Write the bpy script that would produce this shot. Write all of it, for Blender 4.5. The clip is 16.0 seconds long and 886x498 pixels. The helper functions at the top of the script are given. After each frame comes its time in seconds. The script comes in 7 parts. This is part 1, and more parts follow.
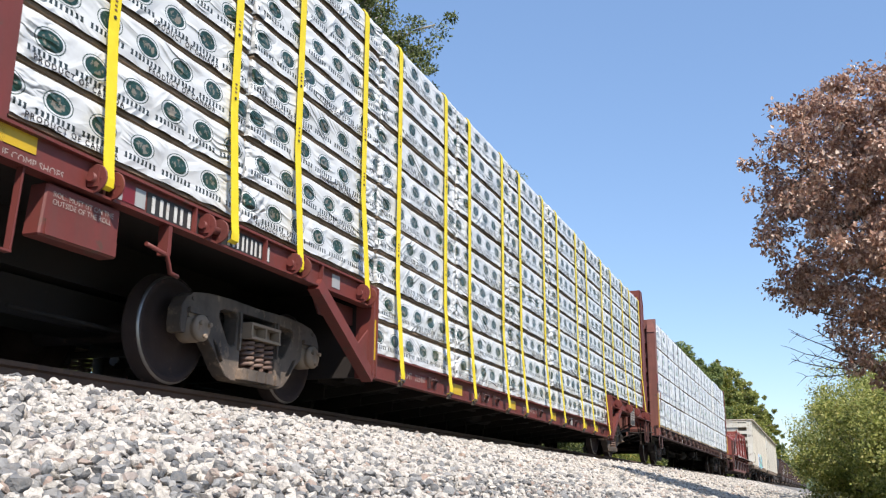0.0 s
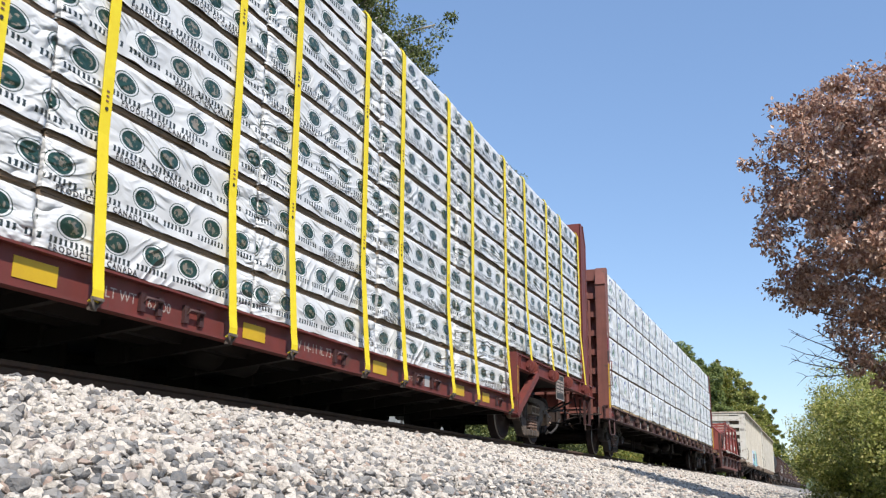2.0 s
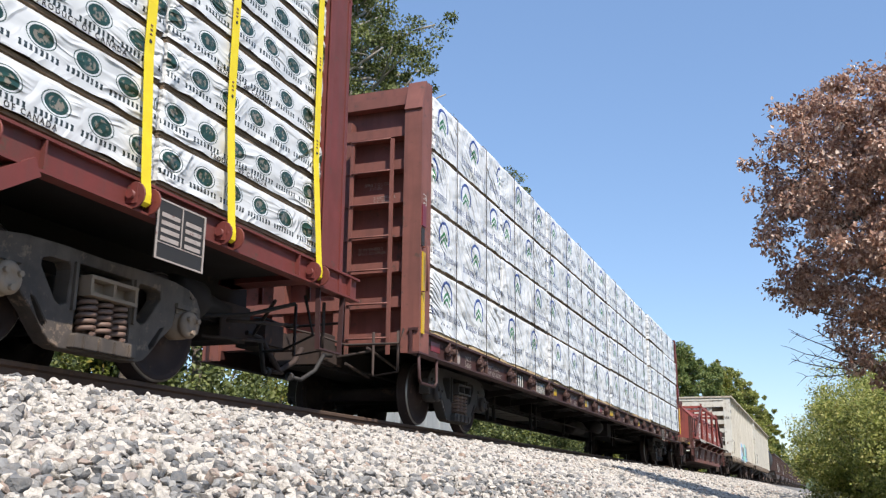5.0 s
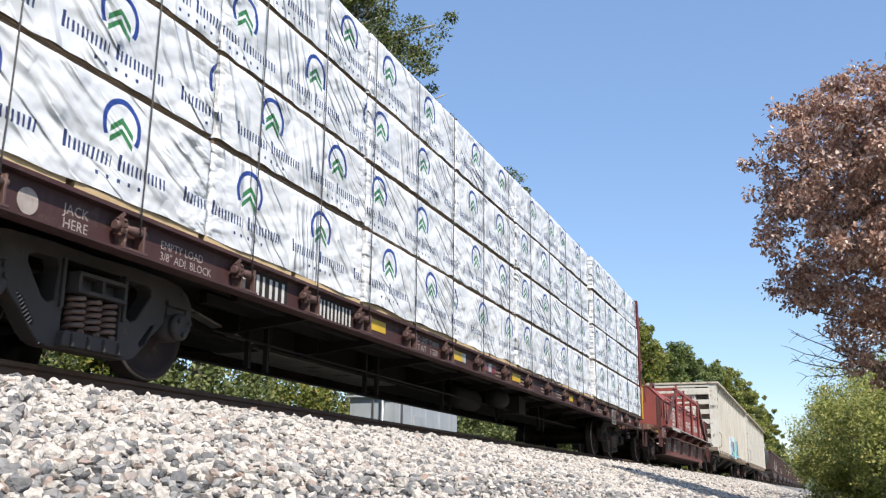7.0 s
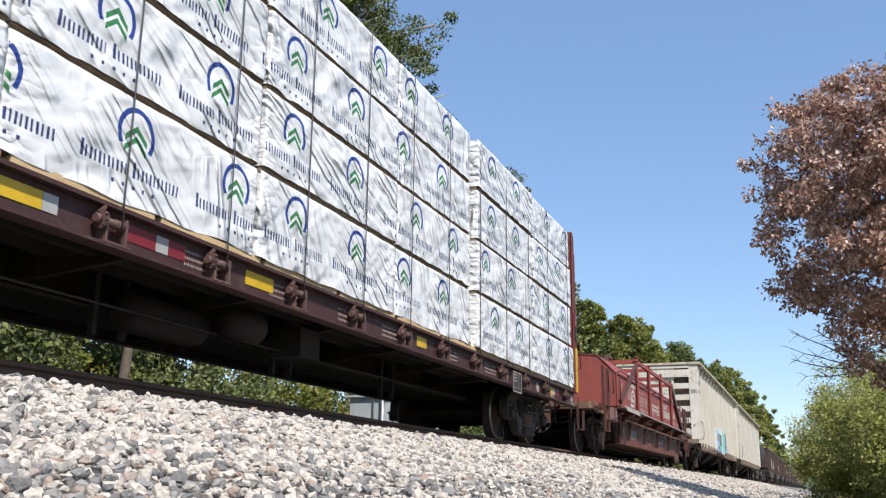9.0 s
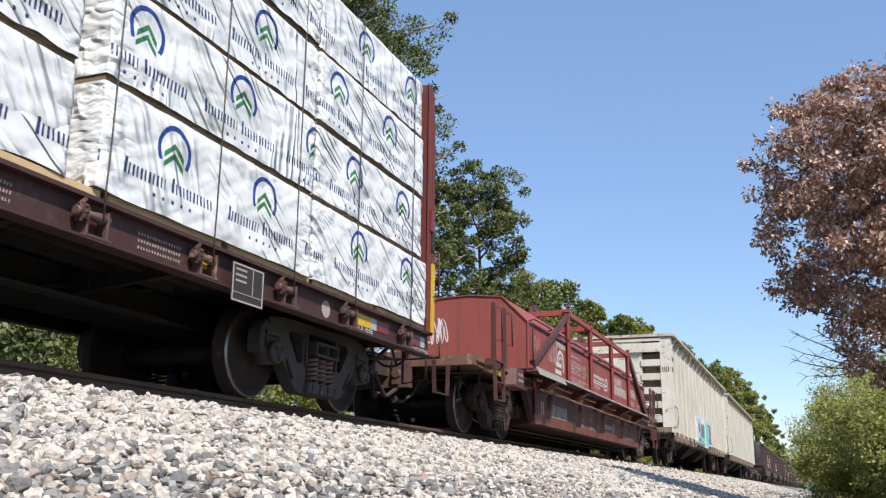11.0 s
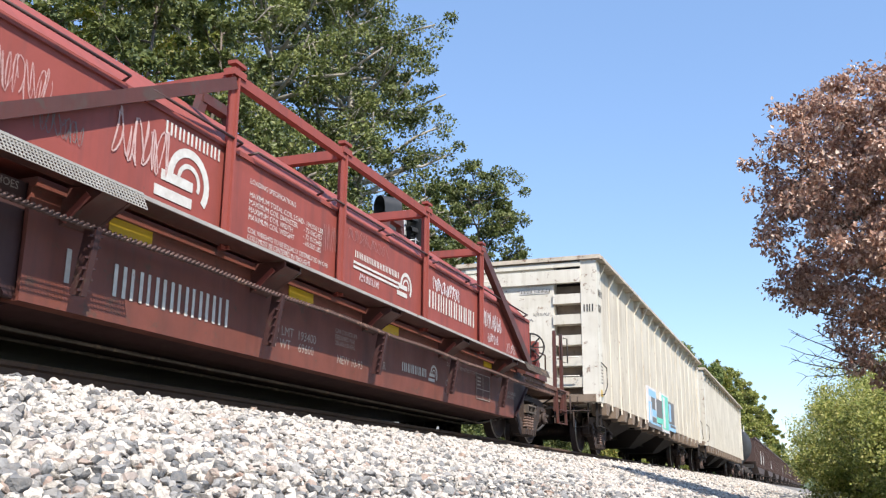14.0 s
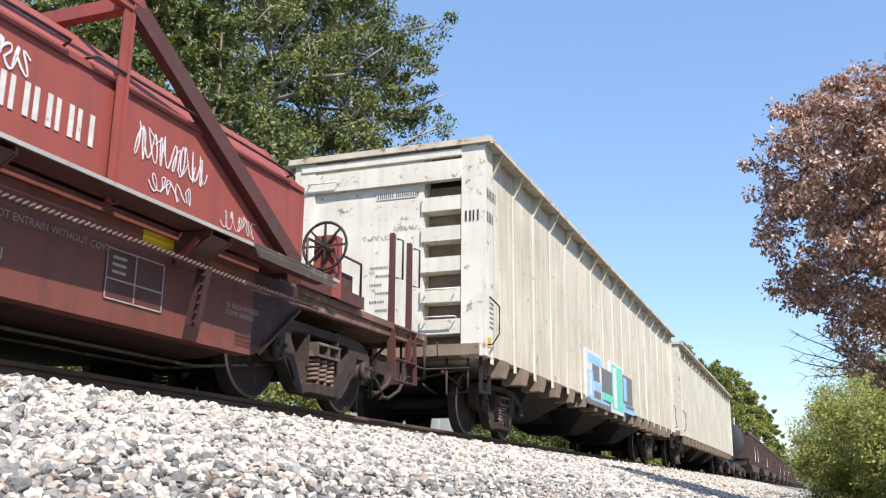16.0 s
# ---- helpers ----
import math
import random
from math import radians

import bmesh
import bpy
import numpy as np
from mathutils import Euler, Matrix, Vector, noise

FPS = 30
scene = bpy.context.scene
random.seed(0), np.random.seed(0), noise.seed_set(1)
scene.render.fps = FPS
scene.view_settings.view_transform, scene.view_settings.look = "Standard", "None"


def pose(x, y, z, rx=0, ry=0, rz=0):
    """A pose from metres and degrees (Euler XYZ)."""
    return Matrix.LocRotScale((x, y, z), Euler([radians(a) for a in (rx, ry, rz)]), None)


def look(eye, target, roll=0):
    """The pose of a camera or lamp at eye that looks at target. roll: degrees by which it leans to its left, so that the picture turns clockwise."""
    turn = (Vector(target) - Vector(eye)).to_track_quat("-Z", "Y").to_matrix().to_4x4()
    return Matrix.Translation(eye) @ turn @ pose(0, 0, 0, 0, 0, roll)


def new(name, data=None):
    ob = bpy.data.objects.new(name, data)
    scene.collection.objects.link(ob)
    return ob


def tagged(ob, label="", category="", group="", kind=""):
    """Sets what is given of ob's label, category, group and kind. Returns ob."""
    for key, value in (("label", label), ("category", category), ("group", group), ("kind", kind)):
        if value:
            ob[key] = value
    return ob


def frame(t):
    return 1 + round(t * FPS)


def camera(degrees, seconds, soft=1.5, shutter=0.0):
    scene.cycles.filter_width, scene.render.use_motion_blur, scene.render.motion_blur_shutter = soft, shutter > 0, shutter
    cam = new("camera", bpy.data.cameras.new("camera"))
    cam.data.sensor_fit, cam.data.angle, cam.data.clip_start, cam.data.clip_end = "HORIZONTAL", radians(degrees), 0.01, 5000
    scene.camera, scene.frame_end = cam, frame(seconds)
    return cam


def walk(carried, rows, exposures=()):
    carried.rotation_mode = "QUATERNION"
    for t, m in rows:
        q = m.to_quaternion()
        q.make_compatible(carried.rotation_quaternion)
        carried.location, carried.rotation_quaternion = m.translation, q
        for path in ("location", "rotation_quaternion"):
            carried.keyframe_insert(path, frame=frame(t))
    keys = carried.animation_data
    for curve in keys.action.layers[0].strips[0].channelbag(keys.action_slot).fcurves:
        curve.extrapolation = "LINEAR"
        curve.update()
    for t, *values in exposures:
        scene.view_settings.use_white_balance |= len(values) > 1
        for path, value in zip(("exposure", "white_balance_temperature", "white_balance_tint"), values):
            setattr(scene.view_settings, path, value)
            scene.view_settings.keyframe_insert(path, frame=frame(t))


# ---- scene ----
# Camera: stands still on the ground beside the ballast shoulder, tilted up at the passing train.
# World: x to the right of the track centre, y along the track, z up from the rail tops.
EYE = Vector((5.772, 0.0, -0.796))
YAW, PITCH, ROLL = 0.36936, 0.24584, 0.587
AIM = EYE + Vector((-math.sin(YAW) * math.cos(PITCH), math.cos(YAW) * math.cos(PITCH), math.sin(PITCH))) * 10
cam = camera(50.08, 16.0, soft=1.25, shutter=0.06)
walk(cam, [(0.0, look(EYE, AIM, ROLL)), (16.0, look(EYE, AIM, ROLL))],
     exposures=[(0.0, 0.74), (1.5, 0.65), (3.5, 0.61), (6.5, 0.73), (8.0, 0.68), (9.0, 0.62), (11.5, 0.66), (12.2, 0.72), (13.0, 0.93), (14.5, 0.98), (16.0, 0.94)])

# ---------------------------------------------------------------- light
SUN_TO = Vector((0.485, -0.445, 0.753)).normalized()
world = bpy.data.worlds.new("sky")
scene.world = world
world.use_nodes = True
wn = world.node_tree.nodes
sky = wn.new("ShaderNodeTexSky")
sky.sky_type = "NISHITA"
sky.sun_disc = False
sky.sun_elevation = math.asin(SUN_TO.z)
sky.sun_rotation = math.atan2(SUN_TO.x, SUN_TO.y)
sky.air_density, sky.dust_density, sky.ozone_density = 1.0, 0.1, 2.0
wn["Background"].inputs["Strength"].default_value = 0.15
even = wn.new("ShaderNodeMix")   # a clear deep-blue day with little paling towards the horizon
even.data_type = "RGBA"
even.inputs[0].default_value = 0.52
even.inputs[7].default_value = (0.87, 1.5, 2.82, 1)
world.node_tree.links.new(sky.outputs["Color"], even.inputs[6])
world.node_tree.links.new(even.outputs[2], wn["Background"].inputs["Color"])
sun = new("sun", bpy.data.lights.new("sun", "SUN"))
sun.data.energy, sun.data.angle, sun.data.color = 4.0, radians(0.55), (1.0, 0.94, 0.855)
sun.matrix_world = look(SUN_TO * 60, (0, 0, 0))


# ---------------------------------------------------------------- materials
def nodes_of(name):
    m = bpy.data.materials.new(name)
    m.use_nodes = True
    return m, m.node_tree.nodes, m.node_tree.links


def add(ns, kind, **sets):
    n = ns.new(kind)
    for k, v in sets.items():
        n.inputs[k].default_value = v
    return n


def calc(ns, ln, op, a, b=None, c=None):
    n = ns.new("ShaderNodeMath")
    n.operation = op
    for i, v in enumerate((a, b, c)):
        if v is None:
            continue
        if isinstance(v, (int, float)):
            n.inputs[i].default_value = v
        else:
            ln.new(v, n.inputs[i])
    return n.outputs[0]


def blend(ns, ln, fac, a, b):
    n = ns.new("ShaderNodeMix")
    n.data_type = "RGBA"
    for sock, v in ((n.inputs[0], fac), (n.inputs[6], a), (n.inputs[7], b)):
        if isinstance(v, (int, float)):
            sock.default_value = v
        elif isinstance(v, tuple):
            sock.default_value = (*v, 1)
        else:
            ln.new(v, sock)
    return n.outputs[2]


def ramp(ns, ln, fac, stops):
    n = ns.new("ShaderNodeValToRGB")
    el = n.color_ramp.elements
    while len(el) < len(stops):
        el.new(0.5)
    for e, (p, c) in zip(el, stops):
        e.position = p
        e.color = (*c, 1) if isinstance(c, tuple) else (c, c, c, 1)
    ln.new(fac, n.inputs[0])
    return n.outputs[0]


def where(ns, ln, spread=50.0):
    """Object-space place, shifted by each object's random number."""
    co, info = ns.new("ShaderNodeTexCoord"), ns.new("ShaderNodeObjectInfo")
    v = ns.new("ShaderNodeVectorMath")
    v.operation = "ADD"
    ln.new(co.outputs["Object"], v.inputs[0])
    ln.new(calc(ns, ln, "MULTIPLY", info.outputs["Random"], spread), v.inputs[1])
    return v.outputs[0], info.outputs["Random"], co.outputs["Object"]


def noise_of(ns, ln, vec, scale, detail=4.0, rough=0.55, stretch=None):
    if stretch:
        mp = ns.new("ShaderNodeMapping")
        mp.inputs["Scale"].default_value = stretch
        ln.new(vec, mp.inputs["Vector"])
        vec = mp.outputs[0]
    n = add(ns, "ShaderNodeTexNoise", Scale=scale, Detail=detail, Roughness=rough)
    ln.new(vec, n.inputs["Vector"])
    return n.outputs["Fac"]


def bump_of(ns, ln, height, strength, distance, normal=None):
    b = add(ns, "ShaderNodeBump", Strength=strength, Distance=distance)
    ln.new(height, b.inputs["Height"])
    if normal:
        ln.new(normal, b.inputs["Normal"])
    return b.outputs[0]


def paint(name, c1, c2, rough=0.55, metal=0.0, scale=2.5, rust=None, rust_at=0.62, rust_scale=6.0, streak=None, grain=60.0,
          relief=0.15, deep=0.004, runs=None):
    """Worn surface: two tones at a large scale, streaks that run down, rust or dirt spots, fine grain in the relief."""
    m, ns, ln = nodes_of(name)
    vec, rnd, raw = where(ns, ln)
    bs = ns["Principled BSDF"]
    big = noise_of(ns, ln, vec, scale, 5.0, 0.6)
    col = blend(ns, ln, ramp(ns, ln, big, [(0.32, 0.0), (0.68, 1.0)]), c1, c2)
    if streak:
        run = noise_of(ns, ln, vec, 7.0, 4.0, 0.6, (1.0, 1.0, 0.08))
        col = blend(ns, ln, calc(ns, ln, "MULTIPLY", ramp(ns, ln, run, [(0.48, 0.0), (0.72, 1.0)]), 0.65), col, streak)
    if runs:   # fine vertical weathering lines
        thin = noise_of(ns, ln, vec, 21.0, 5.0, 0.65, (1.0, 1.0, 0.035))
        col = blend(ns, ln, calc(ns, ln, "MULTIPLY", ramp(ns, ln, thin, [(0.50, 0.0), (0.74, 1.0)]), 0.75), col, runs)
    if rust:
        spots = noise_of(ns, ln, vec, rust_scale, 8.0, 0.68)
        col = blend(ns, ln, ramp(ns, ln, spots, [(rust_at, 0.0), (rust_at + 0.07, 1.0)]), col, rust)
    fine = noise_of(ns, ln, vec, grain, 3.0, 0.6)
    col = blend(ns, ln, calc(ns, ln, "MULTIPLY", fine, 0.22), col, tuple(v * 0.5 for v in c1))
    ln.new(col, bs.inputs["Base Color"])
    ln.new(calc(ns, ln, "MULTIPLY_ADD", big, 0.3, rough - 0.15), bs.inputs["Roughness"])
    bs.inputs["Metallic"].default_value = metal
    ln.new(bump_of(ns, ln, calc(ns, ln, "ADD", fine, calc(ns, ln, "MULTIPLY", big, 1.5)), relief, deep), bs.inputs["Normal"])
    return m


def island_mat(name, stops, rough=0.8, grain=90.0, relief=0.3, deep=0.004, through_light=0.0):
    """For many small joined pieces: each takes its own tone."""
    m, ns, ln = nodes_of(name)
    geo = ns.new("ShaderNodeNewGeometry")
    bs = ns["Principled BSDF"]
    vec, rnd, raw = where(ns, ln)
    fine = noise_of(ns, ln, raw, grain, 4.0, 0.65)
    col = ramp(ns, ln, geo.outputs["Random Per Island"], stops)
    if not through_light:
        mottle = ramp(ns, ln, noise_of(ns, ln, raw, grain * 1.1, 7.0, 0.8), [(0.44, 0.0), (0.66, 0.85)])
        col = blend(ns, ln, mottle, col, (0.24, 0.215, 0.19))
    ln.new(col, bs.inputs["Base Color"])
    bs.inputs["Roughness"].default_value = rough
    if through_light:
        tr = ns.new("ShaderNodeBsdfTranslucent")
        ln.new(col, tr.inputs["Color"])
        mx = ns.new("ShaderNodeMixShader")
        mx.inputs[0].default_value = through_light
        ln.new(bs.outputs[0], mx.inputs[1])
        ln.new(tr.outputs[0], mx.inputs[2])
        ln.new(mx.outputs[0], ns["Material Output"].inputs["Surface"])
    else:
        ln.new(bump_of(ns, ln, fine, relief, deep), bs.inputs["Normal"])
    return m


RED = paint("oxide_red_paint", (0.172, 0.033, 0.026), (0.125, 0.027, 0.021), 0.62, rust=(0.09, 0.045, 0.03), rust_at=0.6, streak=(0.11, 0.04, 0.032))
# Flat car paint; under the coil car it stands in for shade.
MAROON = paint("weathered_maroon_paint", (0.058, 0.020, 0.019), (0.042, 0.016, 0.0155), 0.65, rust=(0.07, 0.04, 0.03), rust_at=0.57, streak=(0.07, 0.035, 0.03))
COIL_RED = paint("chalky_brown_red_paint", (0.305, 0.068, 0.052), (0.262, 0.058, 0.044), 0.66, rust=(0.12, 0.06, 0.05), rust_at=0.66, streak=(0.15, 0.05, 0.045), relief=0.08)
# Sill copy of the paint, lightened for bounce and the lit band.
COIL_WEB = paint("dusty_brown_red_sill_paint", (0.185, 0.054, 0.036), (0.14, 0.042, 0.029), 0.6, rust=(0.10, 0.05, 0.035), rust_at=0.6, streak=(0.09, 0.035, 0.027))
# Darker copy of the hood paint: grime, with shade added to the colour.
COIL_DARK = paint("grimy_brown_red_paint", (0.105, 0.032, 0.024), (0.074, 0.024, 0.019), 0.6, rust=(0.075, 0.045, 0.035), rust_at=0.56, streak=(0.07, 0.04, 0.035))
END_RED = paint("faded_rust_red_paint", (0.235, 0.084, 0.064), (0.172, 0.062, 0.048), 0.66, rust=(0.10, 0.055, 0.042), rust_at=0.58, streak=(0.11, 0.045, 0.037))
END_RUST = paint("tan_stained_rusty_paint", (0.20, 0.105, 0.072), (0.115, 0.055, 0.04), 0.72, scale=3.5, rust=(0.27, 0.18, 0.125), rust_at=0.55)
# Grime taken down to near-black: undercar shade is put into this colour.
GRIME_SHADE = paint("black_underframe_grime", (0.013, 0.0095, 0.0085), (0.024, 0.016, 0.0135), 0.85, rust=(0.045, 0.026, 0.019), rust_at=0.63)
CAST = paint("dusty_cast_steel", (0.155, 0.118, 0.092), (0.060, 0.050, 0.045), 0.72, rust=(0.23, 0.165, 0.12), rust_at=0.56, streak=(0.05, 0.038, 0.032), relief=0.3)
CAST_RUST = paint("oily_rust_brown_casting", (0.056, 0.033, 0.025), (0.026, 0.018, 0.0155), 0.78, rust=(0.13, 0.065, 0.042), rust_at=0.6, relief=0.3)
SPRING_STEEL = paint("rust_red_spring_steel", (0.20, 0.125, 0.095), (0.11, 0.065, 0.05), 0.6, rust=(0.28, 0.19, 0.14), rust_at=0.58, relief=0.2)
JOURNAL = paint("tan_dusted_journal", (0.34, 0.255, 0.185), (0.23, 0.17, 0.125), 0.7, rust=(0.16, 0.10, 0.07), rust_at=0.6, relief=0.3)
# Dusty steel, paled to hold the bounce light on the flange.
PALE_LIT_DUST = paint("pale_dusted_flange", (0.42, 0.40, 0.37), (0.30, 0.28, 0.26), 0.8, rust=(0.12, 0.09, 0.075), rust_at=0.6, rust_scale=3)
CAST_DARK = paint("dark_cast_steel", (0.046, 0.039, 0.036), (0.068, 0.056, 0.050), 0.72, rust=(0.10, 0.068, 0.05), rust_at=0.6, relief=0.3)
WINCH = paint("rusty_winch_steel", (0.11, 0.058, 0.048), (0.075, 0.04, 0.034), 0.6, rust=(0.24, 0.14, 0.10), rust_at=0.57, relief=0.3)
WHEEL = paint("oily_wheel_steel", (0.045, 0.025, 0.021), (0.028, 0.017, 0.015), 0.85, metal=0.0, rust=(0.10, 0.055, 0.04), rust_at=0.6)
TREAD = paint("polished_wheel_tread", (0.36, 0.34, 0.32), (0.28, 0.26, 0.25), 0.38, metal=0.9, scale=8)
RAIL_SIDE = paint("rusty_rail_steel", (0.11, 0.062, 0.04), (0.075, 0.045, 0.032), 0.8, rust=(0.14, 0.075, 0.045), rust_at=0.58)
RAIL_TOP = paint("worn_rail_head", (0.42, 0.40, 0.37), (0.3, 0.27, 0.25), 0.32, metal=0.95, scale=6)
TIE = paint("creosoted_tie_wood", (0.06, 0.045, 0.035), (0.1, 0.08, 0.065), 0.85, streak=(0.05, 0.04, 0.03))
YELLOW = paint("yellow_webbing", (0.80, 0.64, 0.02), (0.74, 0.55, 0.015), 0.55, scale=9, rust=(0.55, 0.42, 0.03), rust_at=0.7, grain=220, relief=0.25, deep=0.002)
YELLOW_PAINT = paint("faded_yellow_sheeting", (0.62, 0.40, 0.015), (0.52, 0.32, 0.015), 0.45, rust=(0.35, 0.22, 0.03), rust_at=0.66)
WHITE_MARK = paint("white_stencil_paint", (0.66, 0.64, 0.60), (0.52, 0.49, 0.45), 0.6, scale=14, rust=(0.28, 0.15, 0.12), rust_at=0.63, rust_scale=18, relief=0.05)
PALE_MARK = paint("dusty_stencil_paint", (0.42, 0.36, 0.32), (0.32, 0.26, 0.23), 0.7, scale=14, rust=(0.16, 0.07, 0.06), rust_at=0.6, rust_scale=20, relief=0.05)
BLACK_MARK = paint("black_stencil_panel", (0.02, 0.019, 0.018), (0.035, 0.03, 0.028), 0.6, relief=0.05)
REFLECT_RED = paint("red_reflector_sheeting", (0.20, 0.018, 0.025), (0.15, 0.016, 0.022), 0.4)
REFLECT_GREY = paint("silver_reflector_sheeting", (0.40, 0.40, 0.39), (0.32, 0.31, 0.30), 0.35)
WIRE = paint("steel_cable", (0.10, 0.09, 0.085), (0.06, 0.052, 0.05), 0.5, metal=0.7, scale=30)
LUMBER = paint("sawn_lumber", (0.26, 0.18, 0.115), (0.18, 0.125, 0.08), 0.8, scale=6, streak=(0.16, 0.10, 0.06))
DUNNAGE = paint("pale_softwood_boards", (0.58, 0.42, 0.23), (0.48, 0.33, 0.17), 0.75, scale=5, rust=(0.33, 0.22, 0.12), rust_at=0.62)
HOPPER_CAP = paint("rusty_cream_coping", (0.60, 0.53, 0.43), (0.40, 0.33, 0.26), 0.7, scale=3.0, rust=(0.20, 0.115, 0.075), rust_at=0.56)
HOPPER = paint("chalky_cream_paint", (0.70, 0.63, 0.515), (0.53, 0.475, 0.385), 0.62, scale=0.8, rust=(0.22, 0.135, 0.08), rust_at=0.615, rust_scale=4.2, streak=(0.33, 0.25, 0.17), runs=(0.33, 0.245, 0.165))
HOPPER_END = paint("chalky_white_paint", (0.73, 0.69, 0.61), (0.60, 0.555, 0.47), 0.62, scale=1.4, rust=(0.24, 0.15, 0.10), rust_at=0.59, rust_scale=5, streak=(0.50, 0.45, 0.36))
HOPPER_LOW = paint("dusty_hopper_underside", (0.25, 0.185, 0.135), (0.17, 0.125, 0.092), 0.75, rust=(0.14, 0.09, 0.06), rust_at=0.58)
BLACK_CAR = paint("sooty_black_paint", (0.022, 0.020, 0.020), (0.036, 0.031, 0.029), 0.7, rust=(0.09, 0.05, 0.04), rust_at=0.63)
BROWN_CAR = paint("dark_brown_car_paint", (0.075, 0.04, 0.032), (0.05, 0.03, 0.026), 0.6, rust=(0.1, 0.06, 0.045), rust_at=0.6)
TEAL = paint("mint_spray_paint", (0.16, 0.62, 0.48), (0.13, 0.55, 0.42), 0.5, scale=5)
SKYBLUE = paint("pale_blue_spray_paint", (0.22, 0.44, 0.66), (0.35, 0.58, 0.76), 0.5, scale=7)
SLATE = paint("slate_spray_paint", (0.13, 0.12, 0.12), (0.19, 0.17, 0.16), 0.55, scale=6)
RUSTY = paint("orange_brown_spray_paint", (0.24, 0.11, 0.06), (0.20, 0.10, 0.06), 0.55, scale=6)
SIGNAL_BLACK = paint("matt_black_signal_paint", (0.018, 0.019, 0.022), (0.03, 0.031, 0.034), 0.55)
GALV = paint("galvanised_steel", (0.50, 0.51, 0.52), (0.40, 0.41, 0.42), 0.42, metal=0.75, scale=9)
SHED = paint("grey_painted_aluminium", (0.50, 0.53, 0.55), (0.42, 0.45, 0.47), 0.5, metal=0.2, scale=1.5, streak=(0.36, 0.38, 0.39))
BARK = paint("grey_brown_bark", (0.17, 0.135, 0.105), (0.10, 0.08, 0.062), 0.9, scale=6, grain=30, relief=0.6, deep=0.02)
PALE_BARK = paint("pale_bark", (0.42, 0.38, 0.32), (0.27, 0.24, 0.20), 0.9, scale=5, grain=30, relief=0.5, deep=0.02)
SOIL = paint("weedy_soil", (0.10, 0.085, 0.055), (0.07, 0.085, 0.035), 0.95, scale=0.7, rust=(0.19, 0.16, 0.12), rust_at=0.58, rust_scale=1.8, grain=25, relief=0.6, deep=0.03)
# Fines kept darker than the stones, deepening the shade in their gaps by colour.
STONE_BED = paint("ballast_fines", (0.20, 0.185, 0.17), (0.12, 0.112, 0.105), 0.9, scale=14, rust=(0.30, 0.285, 0.27), rust_at=0.52, rust_scale=22, grain=40, relief=1.0, deep=0.03)
STONES = island_mat("crushed_stone", [(0.0, (0.130, 0.128, 0.131)), (0.10, (0.242, 0.233, 0.225)), (0.20, (0.419, 0.398, 0.369)), (0.29, (0.428, 0.311, 0.243)), (0.33, (0.558, 0.503, 0.446)),
                                      (0.75, (0.614, 0.558, 0.495)), (1.0, (0.465, 0.421, 0.373))], 0.88, 45.0, 1.0, 0.012)
GREY_STONES = island_mat("greyer_crushed_stone", [(0.0, (0.093, 0.096, 0.101)), (0.22, (0.186, 0.187, 0.189)), (0.40, (0.335, 0.323, 0.308)), (0.50, (0.353, 0.228, 0.167)), (0.54, (0.539, 0.487, 0.427)),
                                      (0.85, (0.614, 0.551, 0.480)), (1.0, (0.391, 0.359, 0.326))], 0.88, 45.0, 1.0, 0.012)
GREEN_LEAF = island_mat("broad_green_leaves", [(0.0, (0.058, 0.080, 0.022)), (0.45, (0.140, 0.168, 0.044)), (0.8, (0.215, 0.24, 0.07)), (1.0, (0.28, 0.29, 0.10))], 0.55, through_light=0.32)
YELLOW_LEAF = island_mat("yellowing_green_leaves", [(0.0, (0.100, 0.135, 0.025)), (0.5, (0.190, 0.215, 0.040)), (0.85, (0.280, 0.265, 0.057)), (1.0, (0.360, 0.270, 0.069))], 0.5, through_light=0.42)
FAR_LEAF = island_mat("far_foliage", [(0.0, (0.088, 0.131, 0.036)), (0.5, (0.150, 0.200, 0.054)), (1.0, (0.250, 0.263, 0.078))], 0.6, through_light=0.35)
SUNNY_LEAF = island_mat("sunlit_yellow_green_leaves", [(0.0, (0.12, 0.15, 0.035)), (0.4, (0.27, 0.30, 0.075)), (0.8, (0.42, 0.42, 0.12)), (1.0, (0.54, 0.48, 0.19))], 0.5, through_light=0.45)
# Darker copy of the green leaf: the woods' shade side is in its colour.
SHADE_LEAF = island_mat("deep_green_leaves", [(0.0, (0.046, 0.066, 0.020)), (0.45, (0.102, 0.128, 0.035)), (0.8, (0.16, 0.185, 0.052)), (1.0, (0.23, 0.24, 0.08))], 0.55, through_light=0.28)
BROWN_LEAF = island_mat("dead_brown_leaves", [(0.0, (0.19, 0.098, 0.07)), (0.4, (0.39, 0.222, 0.155)), (0.8, (0.56, 0.37, 0.275)), (1.0, (0.74, 0.60, 0.51))], 0.36, through_light=0.3)
HILL = paint("hazy_far_woods", (0.06, 0.09, 0.05), (0.09, 0.11, 0.055), 0.95, scale=0.02, rust=(0.04, 0.06, 0.035), rust_at=0.52, rust_scale=0.08, grain=0.5)
GRAFFITI = paint("white_spray_paint", (0.72, 0.70, 0.70), (0.6, 0.55, 0.55), 0.6, scale=10, rust=(0.35, 0.18, 0.17), rust_at=0.68, rust_scale=14, relief=0.05)
PINKISH = paint("thin_pinkish_spray_paint", (0.60, 0.44, 0.41), (0.45, 0.26, 0.24), 0.6, scale=10, relief=0.05)
FAINT = paint("faint_pink_spray_paint", (0.38, 0.17, 0.16), (0.30, 0.12, 0.11), 0.6, scale=10, relief=0.05)


